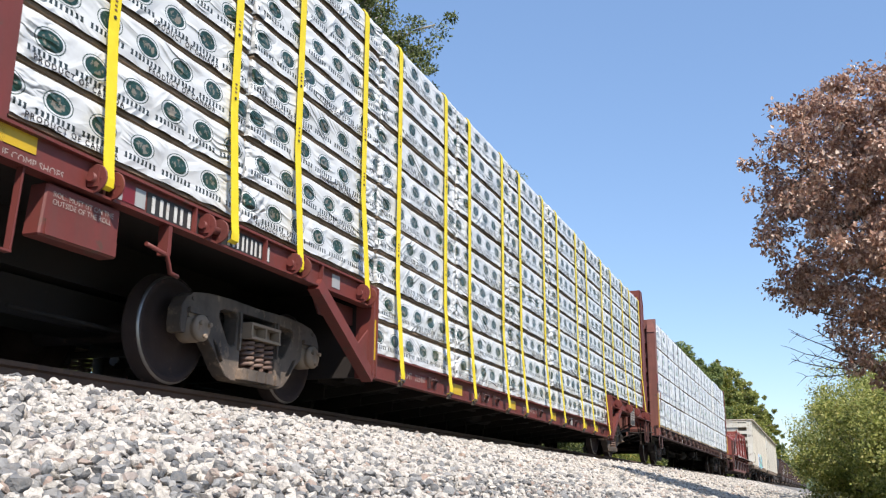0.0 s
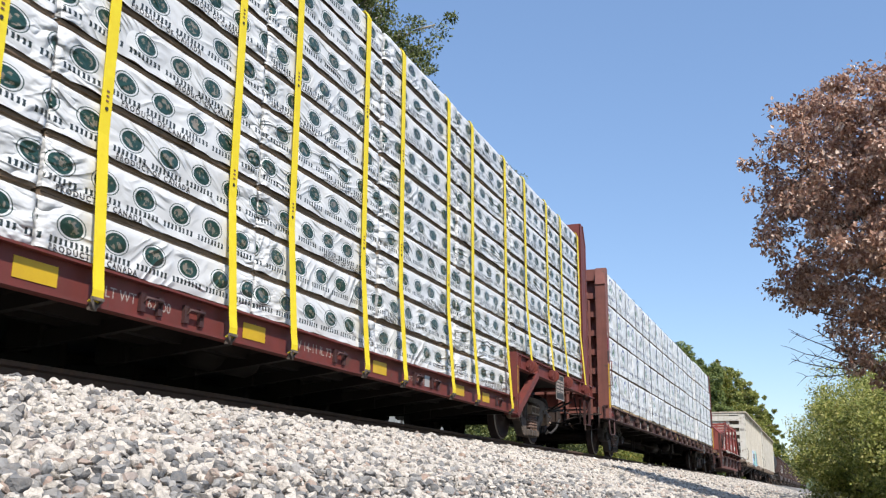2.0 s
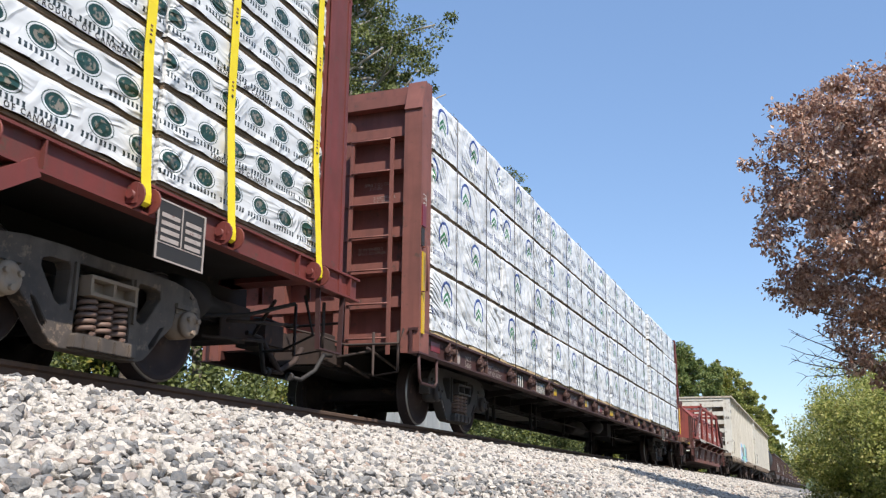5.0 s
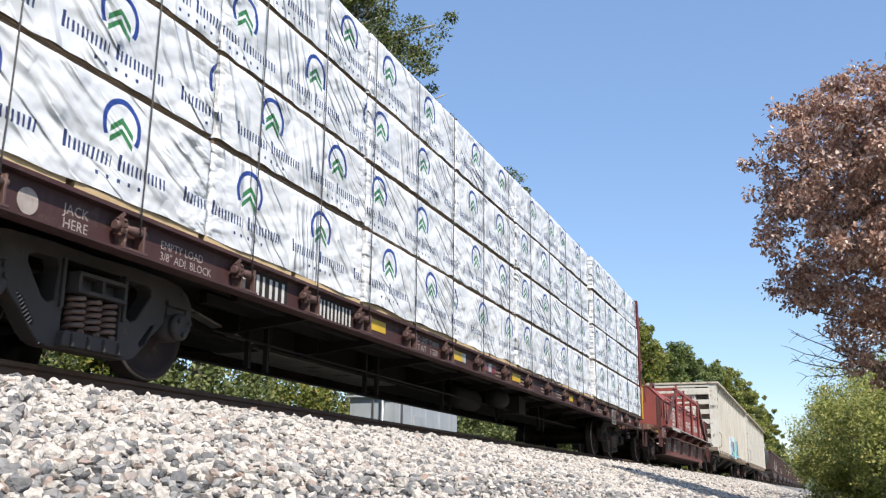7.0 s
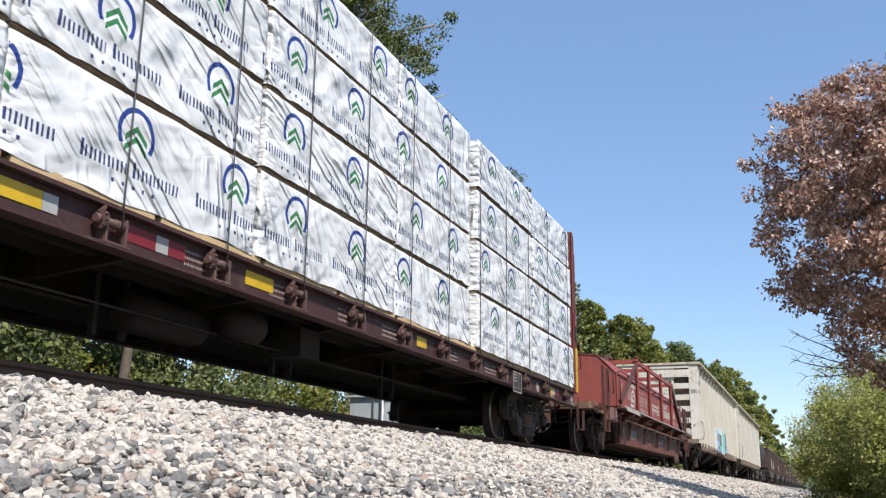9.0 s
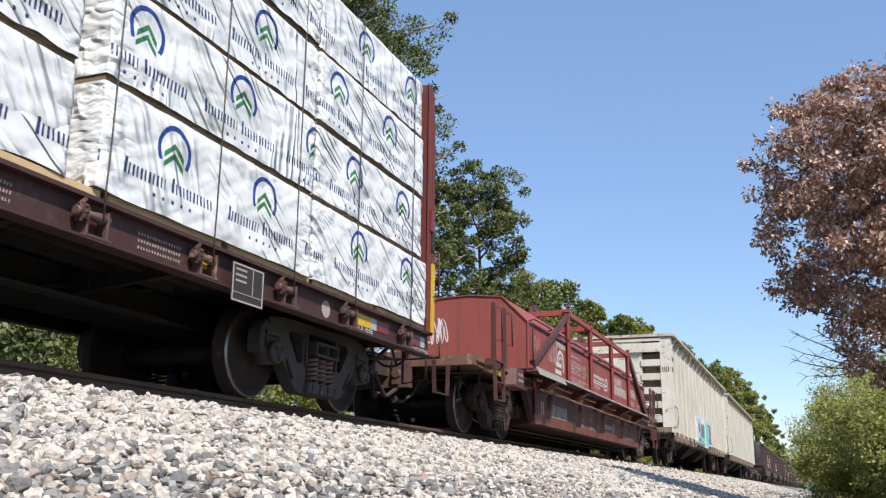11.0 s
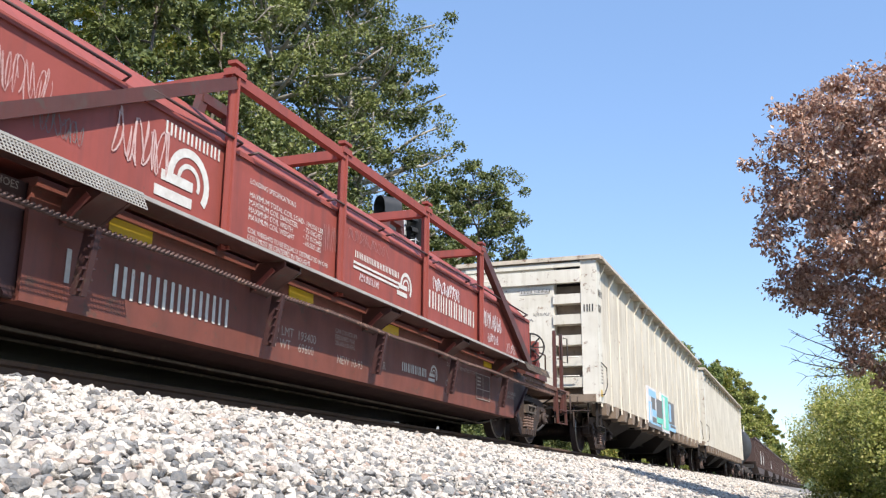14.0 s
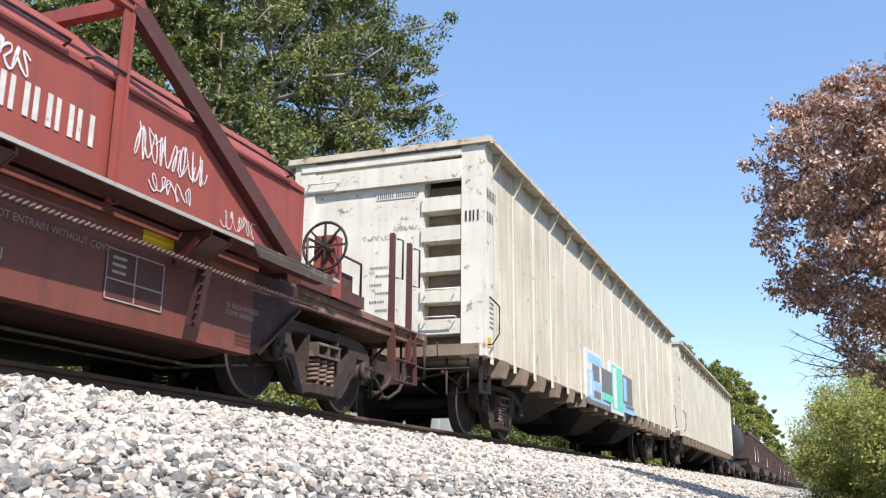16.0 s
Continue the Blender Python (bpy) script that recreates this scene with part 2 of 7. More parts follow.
def film_wrap(name, big):
    """White plastic lumber wrap with its printed emblems, bars and folds."""
    m, ns, ln = nodes_of(name)
    vec, rnd, raw = where(ns, ln, 30.0)
    bs = ns["Principled BSDF"]
    sep = ns.new("ShaderNodeSeparateXYZ")
    ln.new(raw, sep.inputs[0])
    y, z = sep.outputs[1], sep.outputs[2]
    c = lambda op, a, b=None, d=None: calc(ns, ln, op, a, b, d)
    pitch = 1.262 if big else 0.4125
    face = ns.new("ShaderNodeSeparateXYZ")   # the print lies on the long sides alone
    ln.new(ns.new("ShaderNodeTexCoord").outputs["Normal"], face.inputs[0])
    side = c("GREATER_THAN", c("ABSOLUTE", face.outputs[0]), 0.45)
    if big:   # the print starts where each sheet was cut
        cut, spot = ns.new("ShaderNodeUVMap"), ns.new("ShaderNodeSeparateXYZ")
        cut.uv_map = "print"
        ln.new(cut.outputs[0], spot.inputs[0])
        along = spot.outputs[0]
    else:
        along = c("ADD", y, c("MULTIPLY", rnd, 5.0 * pitch))
    u = c("SUBTRACT", c("MULTIPLY", c("FRACT", c("ADD", c("DIVIDE", along, pitch), 20.5)), pitch), pitch / 2)
    within = lambda v, lo, hi: c("MULTIPLY", c("GREATER_THAN", v, lo), c("LESS_THAN", v, hi))
    def letters(v, step, fill):
        """Upright bars of uneven width, one to a letter."""
        q = c("ADD", c("DIVIDE", v, step), 40.0)
        hash_ = c("FRACT", c("MULTIPLY", c("SINE", c("MULTIPLY", c("FLOOR", q), 12.9898)), 43.75))
        return c("LESS_THAN", c("FRACT", q), c("MULTIPLY_ADD", hash_, fill * 0.5, fill * 0.7))
    au = c("ABSOLUTE", u)
    white = blend(ns, ln, noise_of(ns, ln, vec, 3.0, 4.0), (0.735, 0.735, 0.73) if big else (0.69, 0.69, 0.685), (0.61, 0.612, 0.615) if big else (0.55, 0.55, 0.55))
    if big:
        v = c("SUBTRACT", z, 0.50)
        r = c("SQRT", c("ADD", c("MULTIPLY", u, u), c("MULTIPLY", v, v)))
        arc = c("MULTIPLY", within(r, 0.158, 0.198), c("GREATER_THAN", c("ADD", v, c("MULTIPLY", au, 0.25)), -0.06))
        arc = c("MULTIPLY", arc, c("GREATER_THAN", v, -0.11))
        col = blend(ns, ln, arc, white, (0.018, 0.045, 0.22))
        w = c("ADD", v, c("MULTIPLY", au, 0.8))
        chev = c("MULTIPLY", c("LESS_THAN", au, 0.115), c("MAXIMUM", within(w, 0.02, 0.068), within(w, -0.055, -0.01)))
        chev = c("MULTIPLY", chev, c("GREATER_THAN", v, -0.15))
        col = blend(ns, ln, chev, col, (0.035, 0.17, 0.05))
        q = c("ADD", c("DIVIDE", u, 0.088), 40.0)
        fr = c("FRACT", q)
        odd = c("FRACT", c("MULTIPLY", c("SINE", c("MULTIPLY", c("FLOOR", q), 12.9898)), 43.75))
        stem = c("MAXIMUM", within(fr, 0.02, 0.27), c("MULTIPLY", within(fr, 0.52, 0.72), c("GREATER_THAN", odd, 0.25)))
        word = c("MULTIPLY", c("MULTIPLY", within(z, 0.185, 0.268), c("LESS_THAN", au, 0.53)), stem)
        word = c("MULTIPLY", word, c("SUBTRACT", 1.0, within(u, -0.075, -0.012)))
        cap = c("MULTIPLY", within(z, 0.185, 0.30), c("MAXIMUM", within(u, -0.528, -0.50), within(u, -0.004, 0.024)))
        small = c("MULTIPLY", c("MULTIPLY", within(z, 0.10, 0.128), c("LESS_THAN", au, 0.26)), letters(u, 0.105, 0.26))
        col = blend(ns, ln, c("MAXIMUM", c("MAXIMUM", word, cap), small), col, (0.026, 0.04, 0.12))
    else:
        v = c("SUBTRACT", z, 0.235)
        eu, ev = c("DIVIDE", u, 0.132), c("DIVIDE", v, 0.083)
        r = c("SQRT", c("ADD", c("MULTIPLY", eu, eu), c("MULTIPLY", ev, ev)))
        dark = c("MAXIMUM", c("LESS_THAN", r, 0.80), within(r, 0.93, 1.0))
        col = blend(ns, ln, dark, white, (0.014, 0.046, 0.034))
        fig = c("MULTIPLY", c("LESS_THAN", r, 0.55), c("GREATER_THAN", noise_of(ns, ln, raw, 26.0, 2.0), 0.53))
        col = blend(ns, ln, fig, col, (0.20, 0.17, 0.13))
        word = c("MULTIPLY", c("MULTIPLY", within(z, 0.104, 0.147), c("LESS_THAN", au, 0.18)), letters(u, 0.045, 0.56))
        word = c("MULTIPLY", word, c("SUBTRACT", 1.0, c("MULTIPLY", within(z, 0.115, 0.136), letters(c("ADD", u, 0.008), 0.045, 0.26))))
        col = blend(ns, ln, word, col, (0.02, 0.03, 0.03))
    col = blend(ns, ln, side, white, col)
    slack = noise_of(ns, ln, vec, 1.3 if big else 2.0, 2.0, 0.5)
    warp = ns.new("ShaderNodeVectorMath")   # the folds wander a little
    warp.operation = "MULTIPLY_ADD"
    wob = add(ns, "ShaderNodeTexNoise", Scale=1.7, Detail=2.0)
    ln.new(vec, wob.inputs["Vector"])
    ln.new(wob.outputs["Color"], warp.inputs[0])
    warp.inputs[1].default_value = (0.0, 0.10, 0.10) if big else (0.0, 0.2, 0.2)
    ln.new(vec, warp.inputs[2])

    def drape(angle, vary, scale, squash, gate, sharp):
        """Long folds that lie one way on each package, gathered where the sheet is slack."""
        turn, way = ns.new("ShaderNodeMapping"), ns.new("ShaderNodeCombineXYZ")
        ln.new(c("ADD", radians(angle), c("MULTIPLY", c("SUBTRACT", rnd, 0.5), radians(vary))), way.inputs[0])
        ln.new(way.outputs[0], turn.inputs["Rotation"])
        ln.new(warp.outputs[0], turn.inputs["Vector"])
        f = noise_of(ns, ln, turn.outputs[0], scale, 1.5, 0.4, (0.5, squash, 1.0))
        f = c("SUBTRACT", 1.0, c("MULTIPLY", c("ABSOLUTE", c("SUBTRACT", f, 0.5)), sharp))
        f = c("SMOOTH_MAX", f, 0.0, 0.3)
        return c("MULTIPLY", f, ramp(ns, ln, gate, [(0.50, 0.0), (0.64, 1.0)]))
    other = c("SUBTRACT", 1.0, slack)
    half_len = c("ABSOLUTE", y)
    bunch = ramp(ns, ln, c("SUBTRACT", half_len, 0.75 if not big else 1.0), [(0.0, 0.0), (0.42, 1.0)])
    wrinkle = noise_of(ns, ln, warp.outputs[0], 6.0, 2.5, 0.5, (0.5, 0.45, 1.0))
    wrinkle = c("MULTIPLY", c("POWER", c("ABSOLUTE", c("SUBTRACT", wrinkle, 0.5)), 0.9), bunch)
    if big:
        height = c("ADD", c("MULTIPLY", drape(34, 24, 8.0, 0.045, slack, 12.0), 1.5), c("MULTIPLY", drape(58, 70, 6.0, 0.07, other, 11.0), 1.4))
        height = c("ADD", height, c("MULTIPLY", wrinkle, 3.2))
        for angle, vary, k in ((38, 50, 3.4), (-40, 60, 2.0)):   # broad slack folds
            turn, way = ns.new("ShaderNodeMapping"), ns.new("ShaderNodeCombineXYZ")
            ln.new(c("ADD", radians(angle), c("MULTIPLY", c("SUBTRACT", rnd, 0.5), radians(vary))), way.inputs[0])
            ln.new(way.outputs[0], turn.inputs["Rotation"])
            ln.new(warp.outputs[0], turn.inputs["Vector"])
            height = c("ADD", height, c("MULTIPLY", noise_of(ns, ln, turn.outputs[0], 3.6, 2.0, 0.5, (0.5, 0.10, 1.0)), k))
    else:
        height = c("ADD", drape(12, 40, 10.0, 0.09, slack, 9.0), c("MULTIPLY", drape(-26, 60, 8.0, 0.13, other, 8.0), 0.8))
        height = c("ADD", height, c("MULTIPLY", wrinkle, 7.0))
    sag = noise_of(ns, ln, vec, 2.6, 2.0, 0.4, (1.0, 0.6, 1.5))
    height = c("ADD", height, c("MULTIPLY", sag, 2.5))
    dirt = noise_of(ns, ln, vec, 9.0, 7.0, 0.7)
    col = blend(ns, ln, ramp(ns, ln, dirt, [(0.60, 0.0), (0.78, 0.5)]), col, (0.42, 0.41, 0.40))
    ln.new(col, bs.inputs["Base Color"])
    bs.inputs["Roughness"].default_value = 0.30 if not big else 0.40
    nrm = bump_of(ns, ln, height, 1.0, 0.021 if not big else 0.028)
    nrm = bump_of(ns, ln, noise_of(ns, ln, vec, 22.0, 3.0, 0.55), 0.12, 0.006, nrm)
    ln.new(nrm, bs.inputs["Normal"])
    return m


WRAP_SMALL = film_wrap("printed_white_wrap_green", False)
WRAP_BIG = film_wrap("printed_white_wrap_blue", True)


# ---------------------------------------------------------------- mesh tools
def box(bm, x0, x1, y0, y1, z0, z1):
    v = [bm.verts.new(p) for p in ((x0, y0, z0), (x1, y0, z0), (x1, y1, z0), (x0, y1, z0), (x0, y0, z1), (x1, y0, z1), (x1, y1, z1), (x0, y1, z1))]
    for f in ((3, 2, 1, 0), (4, 5, 6, 7), (0, 1, 5, 4), (1, 2, 6, 5), (2, 3, 7, 6), (3, 0, 4, 7)):
        bm.faces.new([v[i] for i in f])
    return v


def bar(bm, a, b, w, h, up=(0, 0, 1)):
    """A straight bar of w x h from a to b."""
    a, b = Vector(a), Vector(b)
    d = (b - a).normalized()
    side = d.cross(Vector(up))
    if side.length < 1e-4:
        side = d.cross(Vector((1, 0, 0)))
    side.normalize()
    top = side.cross(d)
    q = [(-w / 2, -h / 2), (w / 2, -h / 2), (w / 2, h / 2), (-w / 2, h / 2)]
    r0 = [bm.verts.new(a + side * i + top * j) for i, j in q]
    r1 = [bm.verts.new(b + side * i + top * j) for i, j in q]
    for i in range(4):
        bm.faces.new((r0[i], r0[(i + 1) % 4], r1[(i + 1) % 4], r1[i]))
    bm.faces.new(r0[::-1])
    bm.faces.new(r1)


def tube(bm, pts, r, n=8, r_end=None):
    """A round bar along pts."""
    pts = [Vector(p) for p in pts]
    rings = []
    ref = Vector((0.31, 0.22, 0.92))
    for i, p in enumerate(pts):
        d = (pts[min(i + 1, len(pts) - 1)] - pts[max(i - 1, 0)]).normalized()
        s = d.cross(ref)
        if s.length < 0.05:
            s = d.cross(Vector((1, 0, 0)))
        s.normalize()
        t = s.cross(d)
        rr = r if r_end is None else r + (r_end - r) * i / (len(pts) - 1)
        rings.append([bm.verts.new(p + (s * math.cos(a) + t * math.sin(a)) * rr) for a in [2 * math.pi * k / n for k in range(n)]])
    for a, b in zip(rings, rings[1:]):
        for k in range(n):
            bm.faces.new((a[k], a[(k + 1) % n], b[(k + 1) % n], b[k])).smooth = True
    bm.faces.new(rings[0][::-1])
    bm.faces.new(rings[-1])


def lathe(bm, profile, n=40, at=(0, 0, 0), axis="x", sharp=True):
    """Turns (radius, along) round an axis."""
    rings = []
    for r, a in profile:
        ring = []
        for k in range(n):
            c, s = r * math.cos(2 * math.pi * k / n), r * math.sin(2 * math.pi * k / n)
            p = {"x": (a, c, s), "y": (s, a, c), "z": (c, s, a)}[axis]
            ring.append(bm.verts.new((p[0] + at[0], p[1] + at[1], p[2] + at[2])))
        rings.append(ring)
    for a, b in zip(rings, rings[1:]):
        for k in range(n):
            bm.faces.new((a[k], a[(k + 1) % n], b[(k + 1) % n], b[k])).smooth = True
    bm.faces.new(rings[0][::-1])
    bm.faces.new(rings[-1])


def plate(bm, outline, x0, x1, holes=()):
    """A flat casting or plate: an outline in (y, z), with holes, between x0 and x1."""
    tmp = bmesh.new()
    for loop in (outline, *holes):
        vs = [tmp.verts.new((x0, y, z)) for y, z in loop]
        for a, b in zip(vs, vs[1:] + vs[:1]):
            tmp.edges.new((a, b))
    bmesh.ops.triangle_fill(tmp, edges=tmp.edges[:], use_beauty=True)
    ex = bmesh.ops.extrude_face_region(tmp, geom=tmp.faces[:])
    for v in ex["geom"]:
        if isinstance(v, bmesh.types.BMVert):
            v.co.x = x1
    me = bpy.data.meshes.new("tmp")
    tmp.to_mesh(me)
    tmp.free()
    bm.from_mesh(me)
    bpy.data.meshes.remove(me)


def section(bm, outline, y0, y1):
    """A rolled section: an outline in (x, z) run from y0 to y1."""
    a = [bm.verts.new((x, y0, z)) for x, z in outline]
    b = [bm.verts.new((x, y1, z)) for x, z in outline]
    for i in range(len(a)):
        bm.faces.new((a[i], a[(i + 1) % len(a)], b[(i + 1) % len(a)], b[i]))
    bm.faces.new(a[::-1])
    bm.faces.new(b)


def finish(name, bm, material, bevel=0.0):
    if bevel:
        es = [e for e in bm.edges if len(e.link_faces) == 2 and e.calc_face_angle(0) > 0.9]
        bmesh.ops.bevel(bm, geom=es, offset=bevel, segments=1, affect="EDGES", clamp_overlap=True)
    bmesh.ops.recalc_face_normals(bm, faces=bm.faces[:])
    me = bpy.data.meshes.new(name)
    bm.to_mesh(me)
    bm.free()
    for m in (material if isinstance(material, (list, tuple)) else [material]):
        me.materials.append(m)
    return me


def part(name, bm, material, parent, label="", bevel=0.0):
    ob = new(name, finish(name, bm, material, bevel) if isinstance(bm, bmesh.types.BMesh) else bm)
    ob.parent = parent
    return tagged(ob, label)


def again(ob, parent, m):
    """Another piece on the same mesh, with its own sub-pieces."""
    o = new(ob.name.split(".")[0], ob.data)
    o.parent = parent
    o.matrix_local = m
    for k in ("label",):
        if k in ob:
            o[k] = ob[k]
    for ch in ob.children:
        again(ch, o, ch.matrix_local.copy())
    return o


def thing(name, label, category, group="", at=(0, 0, 0)):
    ob = new(name)
    ob.location = at
    return tagged(ob, label, category, group)


MOVING = []
SPINNING = []


def run(t):
    """How far the train has rolled since 8 s, towards -y."""
    u = (t - 8.0) / 8.0
    return 30.517 * u + 0.4143 * u ** 2 - 0.1934 * u ** 3 - 0.0247 * u ** 4


def rolling(ob, y, x=0.0, z=0.0):
    """A thing that rides with the train; y is its place at 8 s."""
    ob.location = (x, y, z)
    MOVING.append((ob, x, y, z))
    return ob


def writing(body, height, spacing=1.0, bold=0.0):
    """Stencilled words as a flat mesh, facing +x, that starts at the origin."""
    cu = bpy.data.curves.new("words", "FONT")
    cu.body, cu.size, cu.space_character, cu.space_line = body, height * 1.42, spacing, 0.95
    cu.resolution_u, cu.offset = 2, bold
    ob = new("words", cu)
    me = bpy.data.meshes.new_from_object(ob.evaluated_get(bpy.context.evaluated_depsgraph_get()))
    bpy.data.objects.remove(ob)
    co = np.empty(len(me.vertices) * 3)
    me.vertices.foreach_get("co", co)
    co = co.reshape(-1, 3)
    me.vertices.foreach_set("co", np.stack([co[:, 2], co[:, 0], co[:, 1]], 1).ravel())
    me.materials.clear()
    return me


def words(body, height, material, parent, at, label="", spacing=1.0, name="stencil_text"):
    me = writing(body, height, spacing)
    me.materials.append(material)
    ob = tagged(part(name, me, None, parent, label), kind="stuff")
    ob.location = at
    return ob


def bars(widths, height, material, parent, at, name="marking", step=None):
    """Plain bars in place of marks: widths in metres, negative for a gap."""
    bm, y = bmesh.new(), 0.0
    for w in widths:
        if w > 0:
            box(bm, 0, 0.002, y, y + w, 0, height)
        y += abs(w)
    ob = tagged(part(name, bm, material, parent), kind="stuff")
    ob.location = at
    return ob


def marks(count, w, gap):
    """Two upright bars to a letter."""
    out = []
    for k in range(count):
        out += [w * 0.24, -w * 0.48, w * 0.28, -gap] if k % 3 else [w * 0.28, -w * 0.44, w * 0.28, -gap]
    return out


def scrawl(parent, material, at, size, seed, strokes=7, name="graffiti", thick=0.02, m=None):
    """Spray-can scribbles, laid 3 mm proud of the panel that faces +x."""
    rng = random.Random(seed)
    w, h = size
    strokes, thick = int(strokes * 1.7), thick * 0.62
    pts = []
    for s in range(strokes):
        y = w * (s + 0.2) / strokes
        ph, k1, k2 = rng.uniform(0, 6), rng.uniform(2, 4.5), rng.uniform(3, 6)
        for i in range(14):
            a = i / 13
            pts.append(Vector((y + w / strokes * (0.9 * a + 0.45 * math.sin(k1 * a * 2 + ph)), h * (0.5 + 0.42 * math.sin(k2 * a * 1.6 + ph * 1.7) * (1 - 0.3 * a)))))
    bm = bmesh.new()
    rows = []
    for i, q in enumerate(pts):   # one ribbon, as from one can
        d = pts[min(i + 1, len(pts) - 1)] - pts[max(i - 1, 0)]
        n = Vector((-d.y, d.x)).normalized() * thick * (0.42 + 0.12 * math.sin(i * 0.9))
        x = 0.0012 * math.sin(i * 0.37)
        rows.append([bm.verts.new((x, q.x + n.x, q.y + n.y)), bm.verts.new((x, q.x - n.x, q.y - n.y))])
    for (a, b), (c, d) in zip(rows, rows[1:]):
        bm.faces.new((a, b, d, c))
    ob = part(name, bm, material, parent)
    ob.matrix_local = m if m else Matrix.Translation(at)
    return ob


# ---------------------------------------------------------------- ground and track
def shoulder(x):
    """Height of the ballast and the ground across the track."""
    pts = [(-3000, -1.3), (-14, -1.3), (-5.5, -1.05), (-3.9, -0.85), (-1.75, -0.23), (1.62, -0.225), (2.6, -0.45), (4.15, -0.86), (4.9, -1.0), (9, -1.15), (16, -0.9), (3000, -0.9)]
    for (x0, z0), (x1, z1) in zip(pts, pts[1:]):
        if x <= x1:
            return z0 + (z1 - z0) * (x - x0) / (x1 - x0)
    return pts[-1][1]


def strip(name, xs, ys, lift, material, label, category, rough=0.0):
    bm = bmesh.new()
    grid = [[bm.verts.new((x, y, shoulder(x) + lift + rough * noise.noise((x * 1.7, y * 1.1, 3.0)))) for x in xs] for y in ys]
    for a, b in zip(grid, grid[1:]):
        for i in range(len(xs) - 1):
            bm.faces.new((a[i], a[i + 1], b[i + 1], b[i])).smooth = True
    ob = new(name, finish(name, bm, material))
    return tagged(ob, label, category, kind="structure")


strip("ground", [-3000, -600, -150, -40, -14, -9, -5.5, -3.9, -1.75, 1.62, 2.6, 4.15, 4.9, 6, 9, 16, 40, 150, 600, 3000],
      [-400, -60, -10, 0, 10, 30, 60, 120, 300, 800, 3000], -0.06, SOIL, "bare weedy soil beside the railway", "ground")
strip("ballast_bed", [-3.9, -3, -1.75, -0.8, 0, 0.8, 1.62, 2.1, 2.6, 3.2, 3.7, 4.15, 4.6, 5.1], [-120 + 4 * i for i in range(135)], -0.03, STONE_BED,
      "packed pale crushed stone under the track", "ballast", 0.02)


def stone_shapes(count, rng):
    shapes = []
    for _ in range(count):
        bm = bmesh.new()
        sx, sy, sz = rng.uniform(0.75, 1.35), rng.uniform(0.65, 1.1), rng.uniform(0.42, 0.8)
        for _ in range(20):   # a cleft block with knocked-off corners
            p = Vector((rng.uniform(-1, 1), rng.uniform(-1, 1), rng.uniform(-1, 1)))
            p = p / max(abs(p.x), abs(p.y), abs(p.z)) * rng.uniform(0.82, 1.0)
            p = p.lerp(p.normalized(), 0.6)
            bm.verts.new((p.x * sx * 0.52, p.y * sy * 0.52, p.z * sz * 0.52))
        bmesh.ops.convex_hull(bm, input=bm.verts[:])
        bmesh.ops.delete(bm, geom=[v for v in bm.verts if not v.link_faces], context="VERTS")
        bmesh.ops.triangulate(bm, faces=bm.faces[:])
        bmesh.ops.recalc_face_normals(bm, faces=bm.faces[:])
        bm.verts.index_update()
        shapes.append((np.array([v.co for v in bm.verts]), np.array([[v.index for v in f.verts] for f in bm.faces])))
        bm.free()
    return shapes


def mesh_from(name, verts, faces, material, smooth=False):
    """A joined mesh from arrays of equal-sided faces."""
    k = faces.shape[1]
    me = bpy.data.meshes.new(name)
    me.vertices.add(len(verts))
    me.vertices.foreach_set("co", verts.astype(np.float32).ravel())
    me.loops.add(faces.size)
    me.loops.foreach_set("vertex_index", faces.astype(np.int32).ravel())
    me.polygons.add(len(faces))
    me.polygons.foreach_set("loop_start", np.arange(0, faces.size, k, dtype=np.int32))
    me.polygons.foreach_set("use_smooth", np.full(len(faces), smooth))
    me.update(calc_edges=True)
    me.materials.append(material)
    return me


def random_turns(rng, n):
    q = rng.normal(size=(n, 4))
    q /= np.linalg.norm(q, axis=1)[:, None]
    w, x, y, z = q.T
    return np.stack([np.stack([1 - 2 * (y * y + z * z), 2 * (x * y - z * w), 2 * (x * z + y * w)], -1),
                     np.stack([2 * (x * y + z * w), 1 - 2 * (x * x + z * z), 2 * (y * z - x * w)], -1),
                     np.stack([2 * (x * z - y * w), 2 * (y * z + x * w), 1 - 2 * (x * x + y * y)], -1)], 1)


